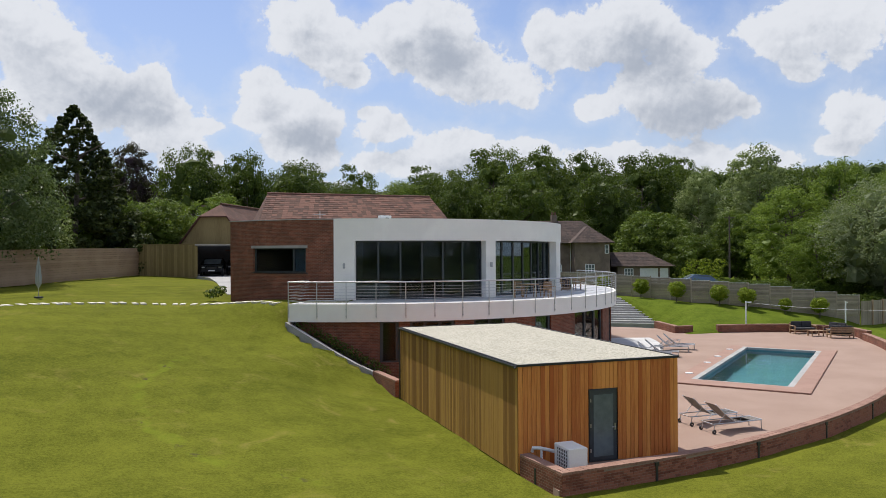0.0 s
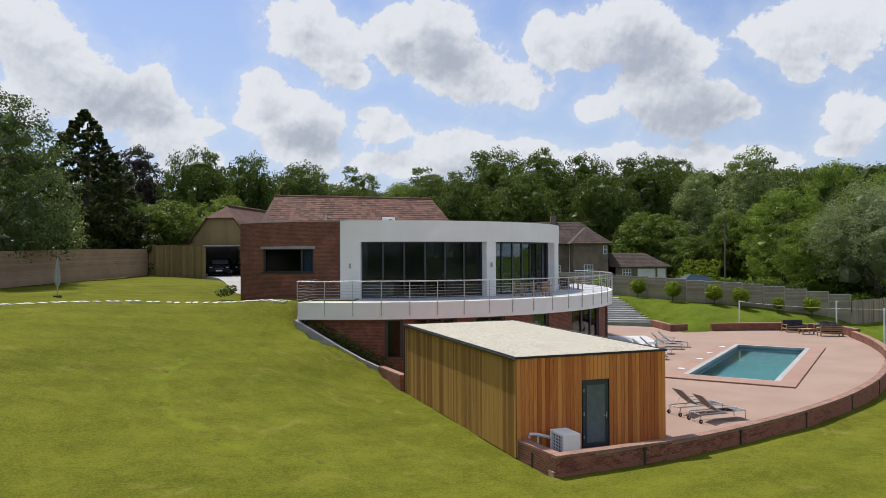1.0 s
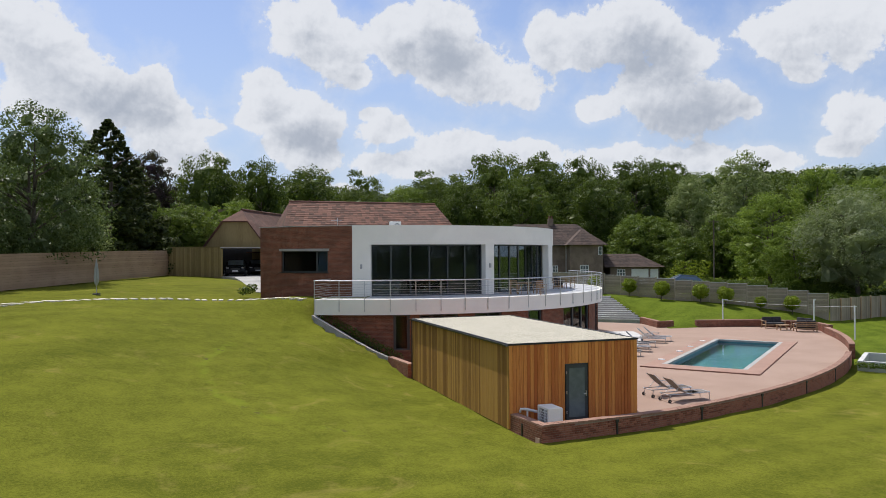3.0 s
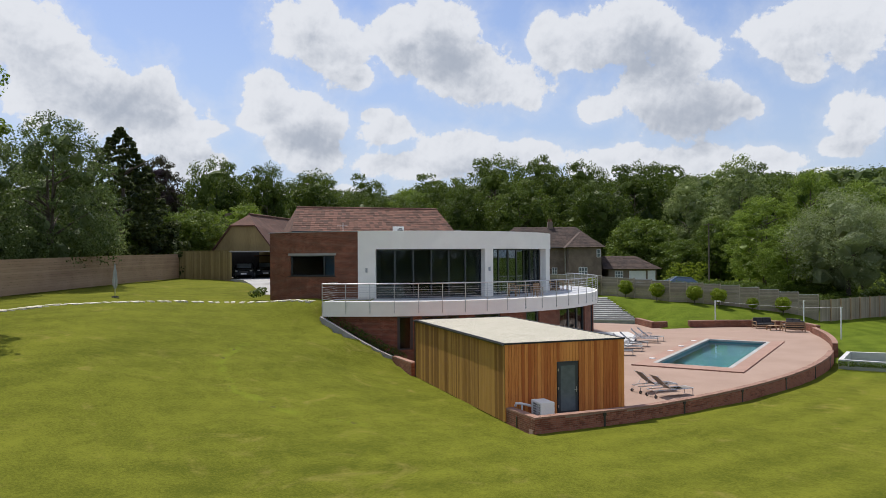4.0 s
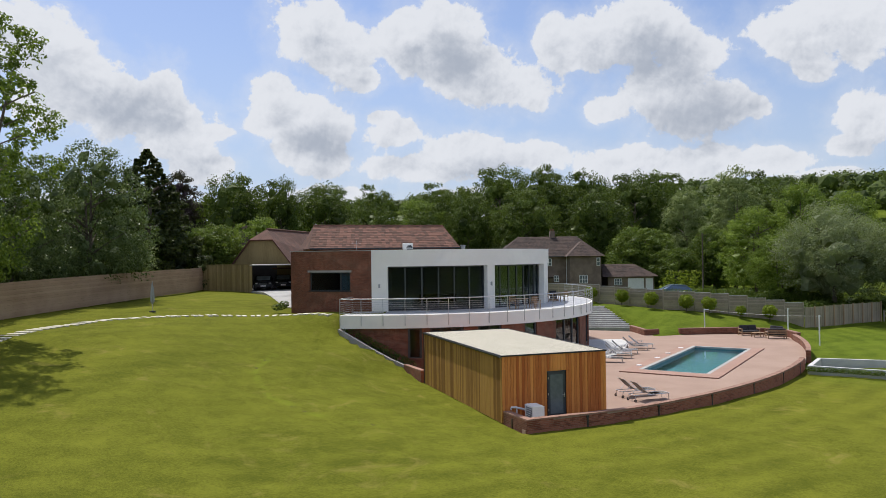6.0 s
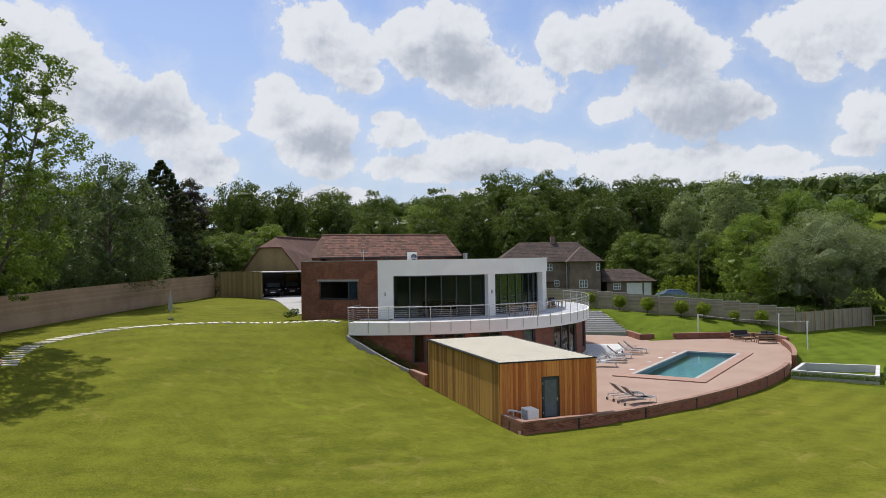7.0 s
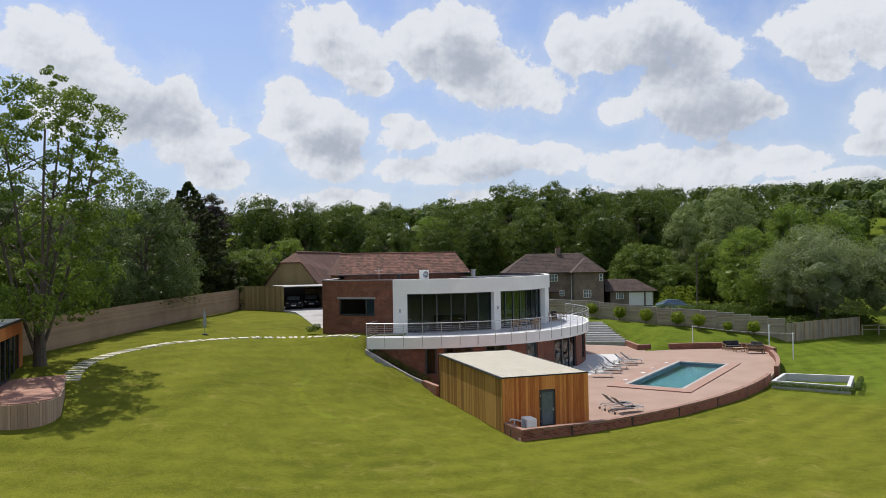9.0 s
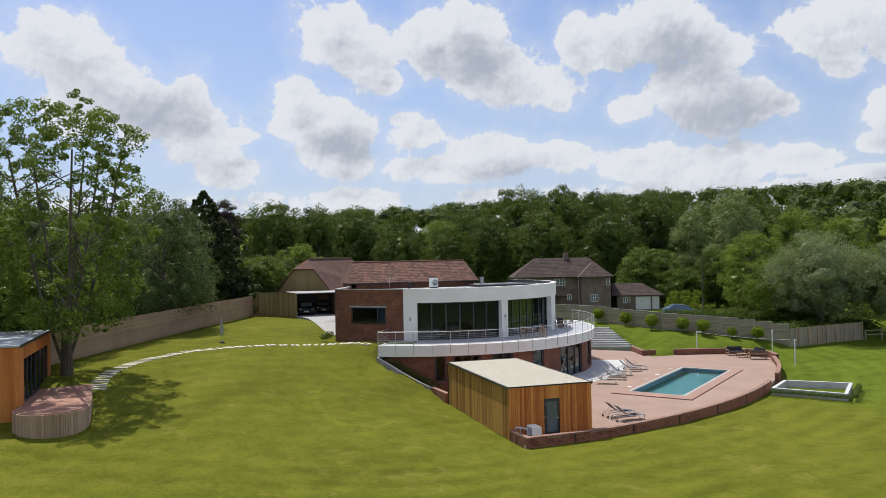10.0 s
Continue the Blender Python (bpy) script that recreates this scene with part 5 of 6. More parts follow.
def crown_points(rng, high, wide, low, clumps, form):
    """Clump centres and radii of a crown, gathered in lobes, and the lobes; form says how it narrows."""
    lobes = []
    count, share = {"round": (30, 0.36), "tall": (30, 0.38), "cone": (150, 0.2), "wisp": (80, 0.19)}[form]
    middle = low + (high - low) * (0.48 if form == "round" else 0.42)
    for k in range(count):
        f, a = (k + 0.5) / count, 2.39996 * k + rng.uniform(-0.3, 0.3)
        if form == "cone":
            size = wide * (0.035 + 0.19 * (1 - f)) * rng.uniform(0.8, 1.2)
            r = max(0.0, wide * (1.0 - f) ** 0.74 - 0.3 * size) * rng.uniform(0.80, 1.08)
            lobes.append((r * math.cos(a), r * math.sin(a), low + (high - low) * f ** 0.92, size))
            continue
        if form == "wisp":
            size = wide * share * rng.uniform(0.7, 1.3)
            r = wide * (0.45 + 0.60 * math.sin(math.pi * (0.10 + 0.84 * f))) * rng.uniform(0.55, 1.05)
            lobes.append((r * math.cos(a), r * math.sin(a), low + (high - low - 0.4 * size) * f, size))
            continue
        size = wide * share * rng.uniform(0.70, 1.30)
        up = 1.0 - 1.80 * f
        flat = math.sqrt(1 - min(1.0, up * up))
        out = rng.uniform(0.84, 1.10)
        r = (wide - 0.75 * size) * flat * out
        rise = (high - middle - 0.75 * size) if up > 0 else (middle - low - 0.5 * size)
        lobes.append((r * math.cos(a), r * math.sin(a), middle + up * rise * out, size))
    out, radii = [], []
    total = sum(l[3] ** 2 for l in lobes)
    for x, y, z, size in lobes:
        away = Vector((x / wide, y / wide, 0.9 * (z - middle) / (high - low)))
        for _ in range(max(4, round(clumps * size * size / total))):
            way = (Vector((rng.gauss(0, 1), rng.gauss(0, 1), rng.gauss(0.2, 1))).normalized() + (0.7 * away if form != "wisp" else Vector())).normalized()
            reach = size * rng.uniform(0.70, 1.0)
            out.append((x + way.x * reach, y + way.y * reach, max(0.2, z + way.z * reach * (0.45 if form == "cone" else 0.85))))
            radii.append(size * rng.uniform(0.30, 0.48))
    return out, radii, lobes


def inner_foliage(lobes, form, rng):
    """The dense dark inside of a crown, uneven and well within its leaves."""
    bm = bmesh.new()
    for x, y, z, size in lobes:
        pull = 0.78 if form != "cone" else 0.66
        m = Matrix.Translation((x * pull, y * pull, z - 0.15 * size)) @ pose(0, 0, 0, rng.uniform(0, 90), 0, rng.uniform(0, 90))
        made = bmesh.ops.create_icosphere(bm, subdivisions=1, radius=size * {"tall": 0.36, "cone": 0.5, "round": 0.48}[form], matrix=m)["verts"]
        for v in made:
            v.co += Vector((rng.uniform(-1, 1), rng.uniform(-1, 1), rng.uniform(-1, 1))) * size * 0.14
    return bm


def tree_kind(name, high, wide, low, clumps, per, size, mat, form="round", seed=1, stems=1, droop=0.0, label="", bole=0.28):
    rng = random.Random(seed)
    tree = thing(name)
    trunk = bmesh.new()
    fork = 0.12 if stems > 3 else 0.0

    def spread(f):
        return (max(0.0, f - fork) / (1 - fork)) ** 0.8

    if fork:
        rod([(0, 0, -0.4), (0.03, 0.02, 0.3), (0.02, 0, 1.4), (0, 0, 2.6)], 0.42, 12, trunk, 0.26)
    for s in range(stems):
        turn = 2.4 * s + rng.uniform(-0.4, 0.4)
        lean = Vector((math.cos(turn), math.sin(turn))) * (rng.uniform(0.10, 0.24) * high if stems > 3 else 0.02 * high * stems)
        base = Vector((rng.uniform(-0.10, 0.10), rng.uniform(-0.10, 0.10))) if stems > 1 else Vector((0, 0))
        top = high * (0.82 if form != "cone" else 0.95)
        pts = [(base.x + lean.x * spread(f) + 0.1 * math.sin(3 * f + s), base.y + lean.y * spread(f) + 0.1 * math.cos(4 * f + s), -0.3 + top * f) for f in (0, 0.1, 0.17, 0.35, 0.6, 0.8, 1.0)]
        rod(pts, bole, 8, trunk, 0.05)
        for k in range(9):
            f = rng.uniform(0.3, 0.85)
            z = top * f
            a = rng.uniform(0, 6.28)
            reach = wide * rng.uniform(0.45, 0.85) * (1 - 0.4 * f)
            start = (base.x + lean.x * spread(f), base.y + lean.y * spread(f), z)
            mid = (start[0] + reach * 0.5 * math.cos(a), start[1] + reach * 0.5 * math.sin(a), z + reach * 0.30)
            end = (start[0] + reach * math.cos(a), start[1] + reach * math.sin(a), z + reach * 0.55)
            rod([start, mid, end], bole * 0.35, 6, trunk, 0.03)
    part("trunk", trunk, "bark", tree)
    pts, radii, lobes = crown_points(rng, high, wide, low, clumps, form)
    crown = part("crown", leaves(pts, radii, per, size, seed, mat=mat, droop=droop), mat, tree)
    if form != "wisp":
        part("inner_foliage", inner_foliage(lobes, form, rng), mat, crown)
    tagged(tree, label, "tree", "trees round the garden")
    return tree


KINDS = {}


def plant(kind, x, y, z=None, tall=1.0, spread=1.0, turn=0.0, **extra):
    """Sets a tree of a kind; the first one is the original, the rest are copies."""
    m = pose(x, y, height(x, y) if z is None else z, 0, 0, turn)
    made, used = KINDS[kind]
    if not used:
        KINDS[kind] = (made, True)
        made.scale = (spread, spread, tall)
        made.matrix_basis = m @ Matrix.Diagonal((spread, spread, tall, 1))
        ob = made
    else:
        ob = copy_thing(made, m)
        ob.scale = (spread, spread, tall)
    return ob


KINDS["oak"] = (tree_kind("oak_tree", 18.0, 7.0, 0.6, 420, 40, 0.19, "leaf_oak", "round", 3, label="broad dark green oak in the wood behind the house", bole=0.4), False)
KINDS["oak_b"] = (tree_kind("oak_tree", 17.0, 6.0, 0.6, 400, 40, 0.19, "leaf_oak", "tall", 5, label="tall green oak in the wood behind the house", bole=0.4), False)
KINDS["ash"] = (tree_kind("ash_tree", 16.0, 4.8, 0.8, 420, 50, 0.125, "leaf_ash", "tall", 8, 2, label="light green ash tree with open branches", bole=0.22), False)
KINDS["big_ash"] = (tree_kind("ash_tree", 16.0, 4.4, 2.8, 1050, 42, 0.085, "leaf_ash", "wisp", 12, 6, label="tall many-stemmed ash tree beside the deck", bole=0.12), False)
KINDS["conifer"] = (tree_kind("conifer_tree", 13.6, 4.6, 0.8, 900, 40, 0.13, "leaf_dark", "cone", 17, droop=0.35, label="dark broad conifer behind the fence", bole=0.30), False)
KINDS["bushy"] = (tree_kind("ash_tree", 14.0, 5.2, 0.3, 520, 56, 0.11, "leaf_glint", "tall", 21, 2, 0.4, "leafy dark green ash tree hanging over the fence", 0.3), False)
KINDS["willow"] = (tree_kind("willow_tree", 12.0, 6.2, 0.2, 560, 60, 0.10, "leaf_grey", "round", 23, 2, 0.3, "silvery grey-green willow behind the fence", 0.3), False)
KINDS["hazel"] = (tree_kind("hazel_tree", 8.0, 3.4, 0.2, 320, 52, 0.115, "leaf_mid", "round", 33, 3, label="leafy mid-green hazel tree behind the fence", bole=0.14), False)
KINDS["poplar"] = (tree_kind("poplar_tree", 17.0, 4.0, 1.0, 420, 48, 0.13, "leaf_pale", "tall", 41, 2, label="tall pale grey-green poplar tree behind the fence", bole=0.22), False)
KINDS["plum"] = (tree_kind("copper_tree", 14.0, 4.0, 3.0, 260, 40, 0.15, "leaf_plum", "tall", 29, label="purple-leaved tree behind the conifer", bole=0.25), False)
SIZES = {"oak": (18.0, 7.0), "oak_b": (17.0, 6.0), "ash": (16.0, 4.8), "conifer": (13.6, 4.6), "bushy": (14.0, 5.2), "willow": (12.0, 6.2), "hazel": (8.0, 3.4), "poplar": (17.0, 4.0), "plum": (14.0, 4.0)}
# each tree: kind, x, y, height of its top, reach of its crown
TREES_LEFT = [("bushy", -21.1, 36.4, 17.4, 4.6), ("bushy", -25.5, 29.5, 15.8, 4.0), ("bushy", -29.5, 24.0, 16.5, 4.6), ("ash", -33.5, 17.5, 17.0, 4.4), ("hazel", -29.0, 17.5, 10.5, 3.0), ("bushy", -37.0, 27.0, 19.0, 6.0),
              ("conifer", -17.6, 53.4, 19.2, 6.5), ("hazel", -23.0, 45.5, 9.5, 2.6), ("ash", -14.6, 56.0, 12.3, 3.2), ("hazel", -11.0, 57.0, 11.4, 3.6), ("hazel", -16.0, 61.0, 11.8, 3.8), ("plum", -14.6, 88.8, 21.0, 3.6), ("oak", -26.0, 70.0, 17.5, 6.0), ("oak_b", -40.0, 54.0, 18.0, 6.0)]
TREES_BEHIND = [("oak", -6.9, 85.6, 20.2, 5.2), ("oak", -0.6, 82.2, 19.3, 4.2), ("ash", -4.5, 72.0, 13.6, 3.8), ("oak", 7.9, 94.1, 19.7, 6.4), ("oak_b", 19.5, 107.0, 20.4, 5.2), ("ash", 26.6, 99.9, 18.7, 5.4), ("oak", 13.9, 85.0, 15.4, 4.6),
                ("oak_b", 24.0, 88.0, 15.4, 4.6), ("oak", 33.6, 93.0, 18.0, 5.0), ("oak", 44.7, 106.1, 25.0, 7.4), ("oak_b", 54.3, 105.0, 24.8, 5.6), ("oak", 60.1, 99.6, 23.8, 6.4)]
TREES_WOOD = [("oak", 65.2, 90.0, 22.6, 7.0), ("oak_b", 74.3, 93.0, 22.2, 5.4), ("oak", 42.0, 88.0, 18.8, 6.2), ("oak", 52.0, 80.5, 18.0, 5.8), ("oak_b", 38.0, 122.0, 22.5, 8.0), ("oak", 62.0, 120.0, 26.0, 8.0), ("oak", 84.0, 108.0, 25.0, 8.0),
              ("oak", 14.0, 124.0, 22.0, 8.0), ("oak_b", -4.0, 112.0, 21.0, 7.0), ("oak", -20.0, 108.0, 21.0, 7.0), ("oak_b", 100.0, 100.0, 24.0, 8.0), ("oak", 31.0, 104.0, 19.5, 6.0)]
TREES_RIGHT = [("poplar", 64.1, 73.2, 18.0, 3.8), ("poplar", 66.8, 64.5, 20.2, 4.8), ("ash", 56.8, 48.2, 14.2, 4.4), ("ash", 62.8, 46.8, 17.6, 3.9), ("ash", 70.3, 46.0, 16.4, 4.0), ("willow", 56.6, 35.6, 12.9, 6.4), ("willow", 64.0, 31.5, 11.5, 6.0), ("hazel", 52.9, 68.8, 11.8, 5.0),
               ("hazel", 53.5, 61.1, 8.4, 3.5), ("hazel", 60.4, 61.0, 11.4, 3.6), ("ash", 54.4, 41.8, 10.4, 3.4), ("oak_b", 75.0, 58.0, 15.5, 5.5), ("oak", 80.0, 72.0, 19.0, 7.0), ("ash", 60.5, 55.0, 13.0, 4.2), ("oak", 90.0, 50.0, 14.0, 7.0), ("oak_b", 82.0, 36.0, 12.0, 6.0)]


def build_trees():
    rnd = random.Random(11)
    plant("big_ash", -25.7, 12.9, 3.1, 1.15, 1.12, 20)
    for base, row in ((4.0, TREES_LEFT), (3.0, TREES_BEHIND), (3.0, TREES_WOOD), (1.2, TREES_RIGHT)):
        for kind, x, y, top, reach in row:
            high, wide = SIZES[kind]
            plant(kind, x, y, base, (top - base) / high, reach / wide, rnd.uniform(0, 360))


build_trees()


def build_bushes():
    made = None
    for x, y, s in ((29.9, 44.2, .92), (31.35, 40.1, .98), (32.9, 36.9, 1.0), (35.5, 34.4, 1.0), (37.35, 33.15, .98), (40.0, 31.6, .7), (42.5, 30.3, .92)):
        if made is None:
            made = thing("topiary_tree")
            part("stem", rod([(0, 0, -0.2), (0, 0, 0.8)], 0.05), "bark", made)
            rng = random.Random(2)
            pts = [tuple(Vector((rng.gauss(0, 1), rng.gauss(0, 1), rng.gauss(0, 1))).normalized() * 0.60 + Vector((0, 0, 1.15))) for _ in range(60)] + [(0, 0, 1.15)] * 4
            part("crown", leaves(pts, [0.26] * 60 + [0.45] * 4, 60, 0.06, 3, mat="leaf_lime"), "leaf_lime", made)
            core = bmesh.new()
            bmesh.ops.create_icosphere(core, subdivisions=2, radius=0.55, matrix=Matrix.Translation((0, 0, 1.15)))
            part("inner_twigs", core, "leaf_lime", made)
            tagged(made, "round clipped bright green topiary on a short stem beside the fence", "topiary", "topiary along the fence")
            made.matrix_basis = pose(x, y, height(x, y)) @ Matrix.Diagonal((s, s, s, 1))
        else:
            ob = copy_thing(made, pose(x, y, height(x, y), 0, 0, 50 * x))
            ob.scale = (s, s, s)


build_bushes()


def build_far_woods():
    rng = np.random.default_rng(5)
    centres, radii, core = [], [], bmesh.new()
    pick = random.Random(19)
    for _ in range(390):
        a, d = radians(pick.uniform(-30, 68)), pick.uniform(195, 370)
        u, v = 10 + d * math.sin(a), -20 + d * math.cos(a)
        floor = 3.0 + hill(u, v)
        for k in range(4):
            r = pick.uniform(3.4, 5.6) * (1.25 if k == 0 else 0.8)
            c = (u + pick.uniform(-4, 4) * (k > 0), v + pick.uniform(-4, 4) * (k > 0), floor + (7.5 if k == 0 else pick.uniform(3.0, 9.0)))
            centres.append(c)
            radii.append(r)
            bmesh.ops.create_icosphere(core, subdivisions=1, radius=r * 0.62, matrix=Matrix.Translation(c) @ pose(0, 0, 0, pick.uniform(0, 90), 0, pick.uniform(0, 90)))
    me = leaves(centres, radii, 110, 0.55, 6, mat="leaf_oak")
    woods = tagged(part("far_woods", me, "leaf_oak"), "distant wooded hillside behind the village", "woods", kind="stuff")
    part("inner_foliage", core, "leaf_oak", woods)
    a, d = np.radians(rng.uniform(95, 290, 150)), rng.uniform(75, 110, 150)
    centres = [(u, v, rng.uniform(2, 9)) for u, v in zip(-10 + d * np.sin(a), -20 + d * np.cos(a))]
    me = leaves(centres, rng.uniform(4, 7, 150), 150, 0.7, 7, mat="leaf_oak")
    tagged(part("woodland_belt", me, "leaf_oak"), "belt of trees on the near side of the garden", "woods", kind="stuff")
    hedge = []
    for _ in range(900):
        u, v = rng.uniform(-30, 90), rng.uniform(86, 96)
        hedge.append((u, v - 0.25 * max(0, u - 50), 3.0 + rng.uniform(0, 3.5)))
    me = leaves(hedge, rng.uniform(0.9, 1.7, 900), 40, 0.2, 9, mat="leaf_oak")
    tagged(part("undergrowth", me, "leaf_oak"), "dense dark undergrowth along the wood's edge", "undergrowth", kind="stuff")
    strip = []
    for _ in range(900):
        f = rng.uniform(0, 1)
        if f < 0.4:
            u, v = 38.5 + 22 * f, 40.5 - 17 * f
            w = rng.uniform(0.0, 1.6)
            u, v = u + 7 + w, v + 9 + rng.uniform(0, 8)
        else:
            u, v = 46.0 + 28 * (f - 0.4), 31.2 + 4.0 * (f - 0.4)
            u, v = u + rng.uniform(-0.5, 2), v + rng.uniform(0.6, 5)
        strip.append((u, v, rng.uniform(0, 1.3)))
    me = leaves(strip, rng.uniform(0.7, 1.4, 900), 36, 0.2, 10, mat="leaf_oak")
    tagged(part("shrubs", me, "leaf_oak"), "tangled green shrubs behind the garden fence", "shrubs", kind="stuff")
    strip = []
    for _ in range(420):
        f = rng.uniform(0, 1)
        u, v = 41.5 + 16.5 * f, 48.0 - 12.5 * f
        w = rng.uniform(-0.6, 4.0)
        u, v = u + 0.6 * w, v + 0.8 * w
        strip.append((u, v, height(u, v) + rng.uniform(-0.2, 0.9 + 0.5 * f)))
    me = leaves(strip, rng.uniform(0.35, 0.75, 420), 60, 0.10, 14, mat="leaf_mid")
    tagged(part("shrubs", me, "leaf_mid"), "low mid-green shrubs on the bank behind the stepped fence", "shrubs", kind="stuff")
    strip = []
    for _ in range(700):
        f = rng.uniform(0, 1)
        u, v = -15.5 - 17 * f, 52 - 40 * f
        strip.append((u - rng.uniform(0.4, 5), v + rng.uniform(-1, 3), 4.2 + rng.uniform(0, 4.0)))
    me = leaves(strip, rng.uniform(0.6, 1.2, 700), 40, 0.16, 13, mat="leaf_oak")
    tagged(part("shrubs", me, "leaf_oak"), "dark shrubs growing over the left fence", "shrubs", kind="stuff")


build_far_woods()


def low_plants(name, spots, radius, size, mat, label, category="plant", per=60):
    me = leaves(spots, [radius] * len(spots), per, size, 31, mat=mat)
    return tagged(part(name, me, mat), label, category, kind="stuff")


low_plants("bed_plants", [(-3.6 + 3.6 * f + 0.35, 18.35 - 2.9 * f + 0.35, 2.65 - 2.2 * f) for f in (k / 16 for k in range(17))], 0.35, 0.07, "leaf_oak", "dark low plants in the bed under the house", "plants")
low_plants("shrub", [(-7.0, 25.0, 3.95), (-6.8, 25.3, 4.1), (-7.3, 25.3, 3.9)], 0.4, 0.08, "leaf_oak", "small shrub at the brick corner of the house", "shrub", 120)
low_plants("shrub", [(-16.9 + 0.35 * math.sin(2.1 * k), 42.0 + 0.4 * math.cos(1.7 * k), 6.4 + 0.28 * k) for k in range(10)], 0.6, 0.08, "leaf_pale", "pale yellow-green shrub hanging over the timber fence", "shrub", 60)
low_plants("hedge", [(45.6 + 0.4 * k, 53.0 - 0.1 * k, 2.2 + 0.85 * (k % 4)) for k in range(12)], 0.85, 0.10, "leaf_lime", "bright green hedge behind the fence", "hedge", 160)


# ---- garden furniture ----
def build_lounger():
    chair = thing("sun_lounger")
    # head towards -x, foot towards +x; the back is raised
    for y in (-0.31, 0.31):
        part("side_rail", rod([(-0.98, y, 0.33), (0.0, y, 0.33), (1.06, y, 0.34)], 0.02, 8), "steel", chair)
        part("leg", rod([(1.02, y, 0.34), (1.04, y, 0.0)], 0.018), "steel", chair)
        part("leg", rod([(-0.90, y, 0.33), (-0.95, y, 0.06)], 0.018), "steel", chair)
        wheel = part("wheel", rod([(-0.95, y * 1.12 - 0.02, 0.075), (-0.95, y * 1.12 + 0.02, 0.075)], 0.075, 14), "black", chair, "black wheel")
        part("hub", rod([(-0.95, y * 1.12 - 0.025, 0.075), (-0.95, y * 1.12 + 0.025, 0.075)], 0.025, 8), "steel", wheel)
        part("back_rail", rod([(-0.06, y * 0.95, 0.35), (-0.42, y * 0.95, 0.60), (-0.84, y * 0.95, 0.98)], 0.018), "steel", chair)
        part("prop", rod([(-0.46, y * 0.9, 0.62), (-0.72, y * 0.9, 0.34)], 0.012), "steel", chair)
        part("armrest", rod([(-0.36, y * 1.06, 0.60), (-0.10, y * 1.06, 0.60), (0.22, y * 1.06, 0.56), (0.10, y * 1.06, 0.35)], 0.015), "steel", chair)
    part("foot_rail", rod([(1.06, -0.31, 0.34), (1.06, 0.31, 0.34)], 0.02), "steel", chair)
    part("head_rail", rod([(-0.98, -0.31, 0.33), (-0.98, 0.31, 0.33)], 0.02), "steel", chair)
    seat = bmesh.new()
    rows = [[seat.verts.new((x, y, 0.345 - drop)) for y in (-0.29, -0.1, 0.1, 0.29)] for x, drop in ((-0.05, 0.0), (0.30, 0.02), (0.70, 0.02), (1.04, 0.0))]
    for a, b in zip(rows, rows[1:]):
        for k in range(3):
            seat.faces.new((a[k], b[k], b[k + 1], a[k + 1]))
    bmesh.ops.solidify(seat, geom=seat.faces, thickness=0.012)
    part("seat_sling", seat, "mesh_fabric", chair, "grey mesh fabric")
    back = bmesh.new()
    rows = [[back.verts.new((x, y, z)) for y in (-0.28, -0.1, 0.1, 0.28)] for x, z in ((-0.05, 0.35), (-0.41, 0.585), (-0.82, 0.965))]
    for a, b in zip(rows, rows[1:]):
        for k in range(3):
            back.faces.new((a[k], a[k + 1], b[k + 1], b[k]))
    bmesh.ops.solidify(back, geom=back.faces, thickness=0.012)
    part("back_sling", back, "mesh_fabric", chair, "grey mesh fabric")
    return tagged(chair, "steel sun lounger with grey mesh fabric and a raised back", "sun lounger", "sun loungers round the pool")


def build_loungers():
    first = build_lounger()
    first.matrix_basis = pose(8.93, 1.83, 0.0, 0, 0, -1)
    copy_thing(first, pose(8.95, 3.06, 0.0, 0, 0, 0))
    for x, y in ((14.25, 14.7), (16.0, 16.3), (16.75, 17.5), (17.75, 18.2), (19.7, 19.8), (20.75, 20.6)):
        copy_thing(first, pose(x, y, 0.0, 0, 0, -35))


build_loungers()


def build_sofa(length, name, label):
    sofa = thing(name)
    half = length / 2
    for x in (-half + 0.04, half - 0.04):
        for y in (-0.34, 0.34):
            part("leg", box(x - 0.035, y - 0.035, 0, x + 0.035, y + 0.035, 0.58, 0.006), "teak", sofa)
        part("armrest", box(x - 0.05, -0.40, 0.56, x + 0.05, 0.40, 0.61, 0.01), "teak", sofa)
    part("seat_frame", box(-half, -0.38, 0.24, half, 0.38, 0.32, 0.01), "teak", sofa)
    for z in (0.42, 0.56, 0.70):
        part("back_slat", box(-half, 0.34, z, half, 0.38, z + 0.09, 0.008), "teak", sofa)
    n = max(1, round(length / 0.75))
    for k in range(n):
        x0, x1 = -half + 0.08 + (length - 0.16) * k / n, -half + 0.08 + (length - 0.16) * (k + 1) / n
        part("seat_cushion", box(x0 + 0.01, -0.36, 0.32, x1 - 0.01, 0.26, 0.46, 0.04), "cushion", sofa, "dark seat cushion")
        part("back_cushion", turned(box(x0 + 0.01, -0.07, 0.0, x1 - 0.01, 0.07, 0.46, 0.04), pose(0, 0.24, 0.45, -10, 0, 0)), "cushion", sofa, "dark back cushion")
    return tagged(sofa, label, "garden sofa", "lounge set on the terrace")


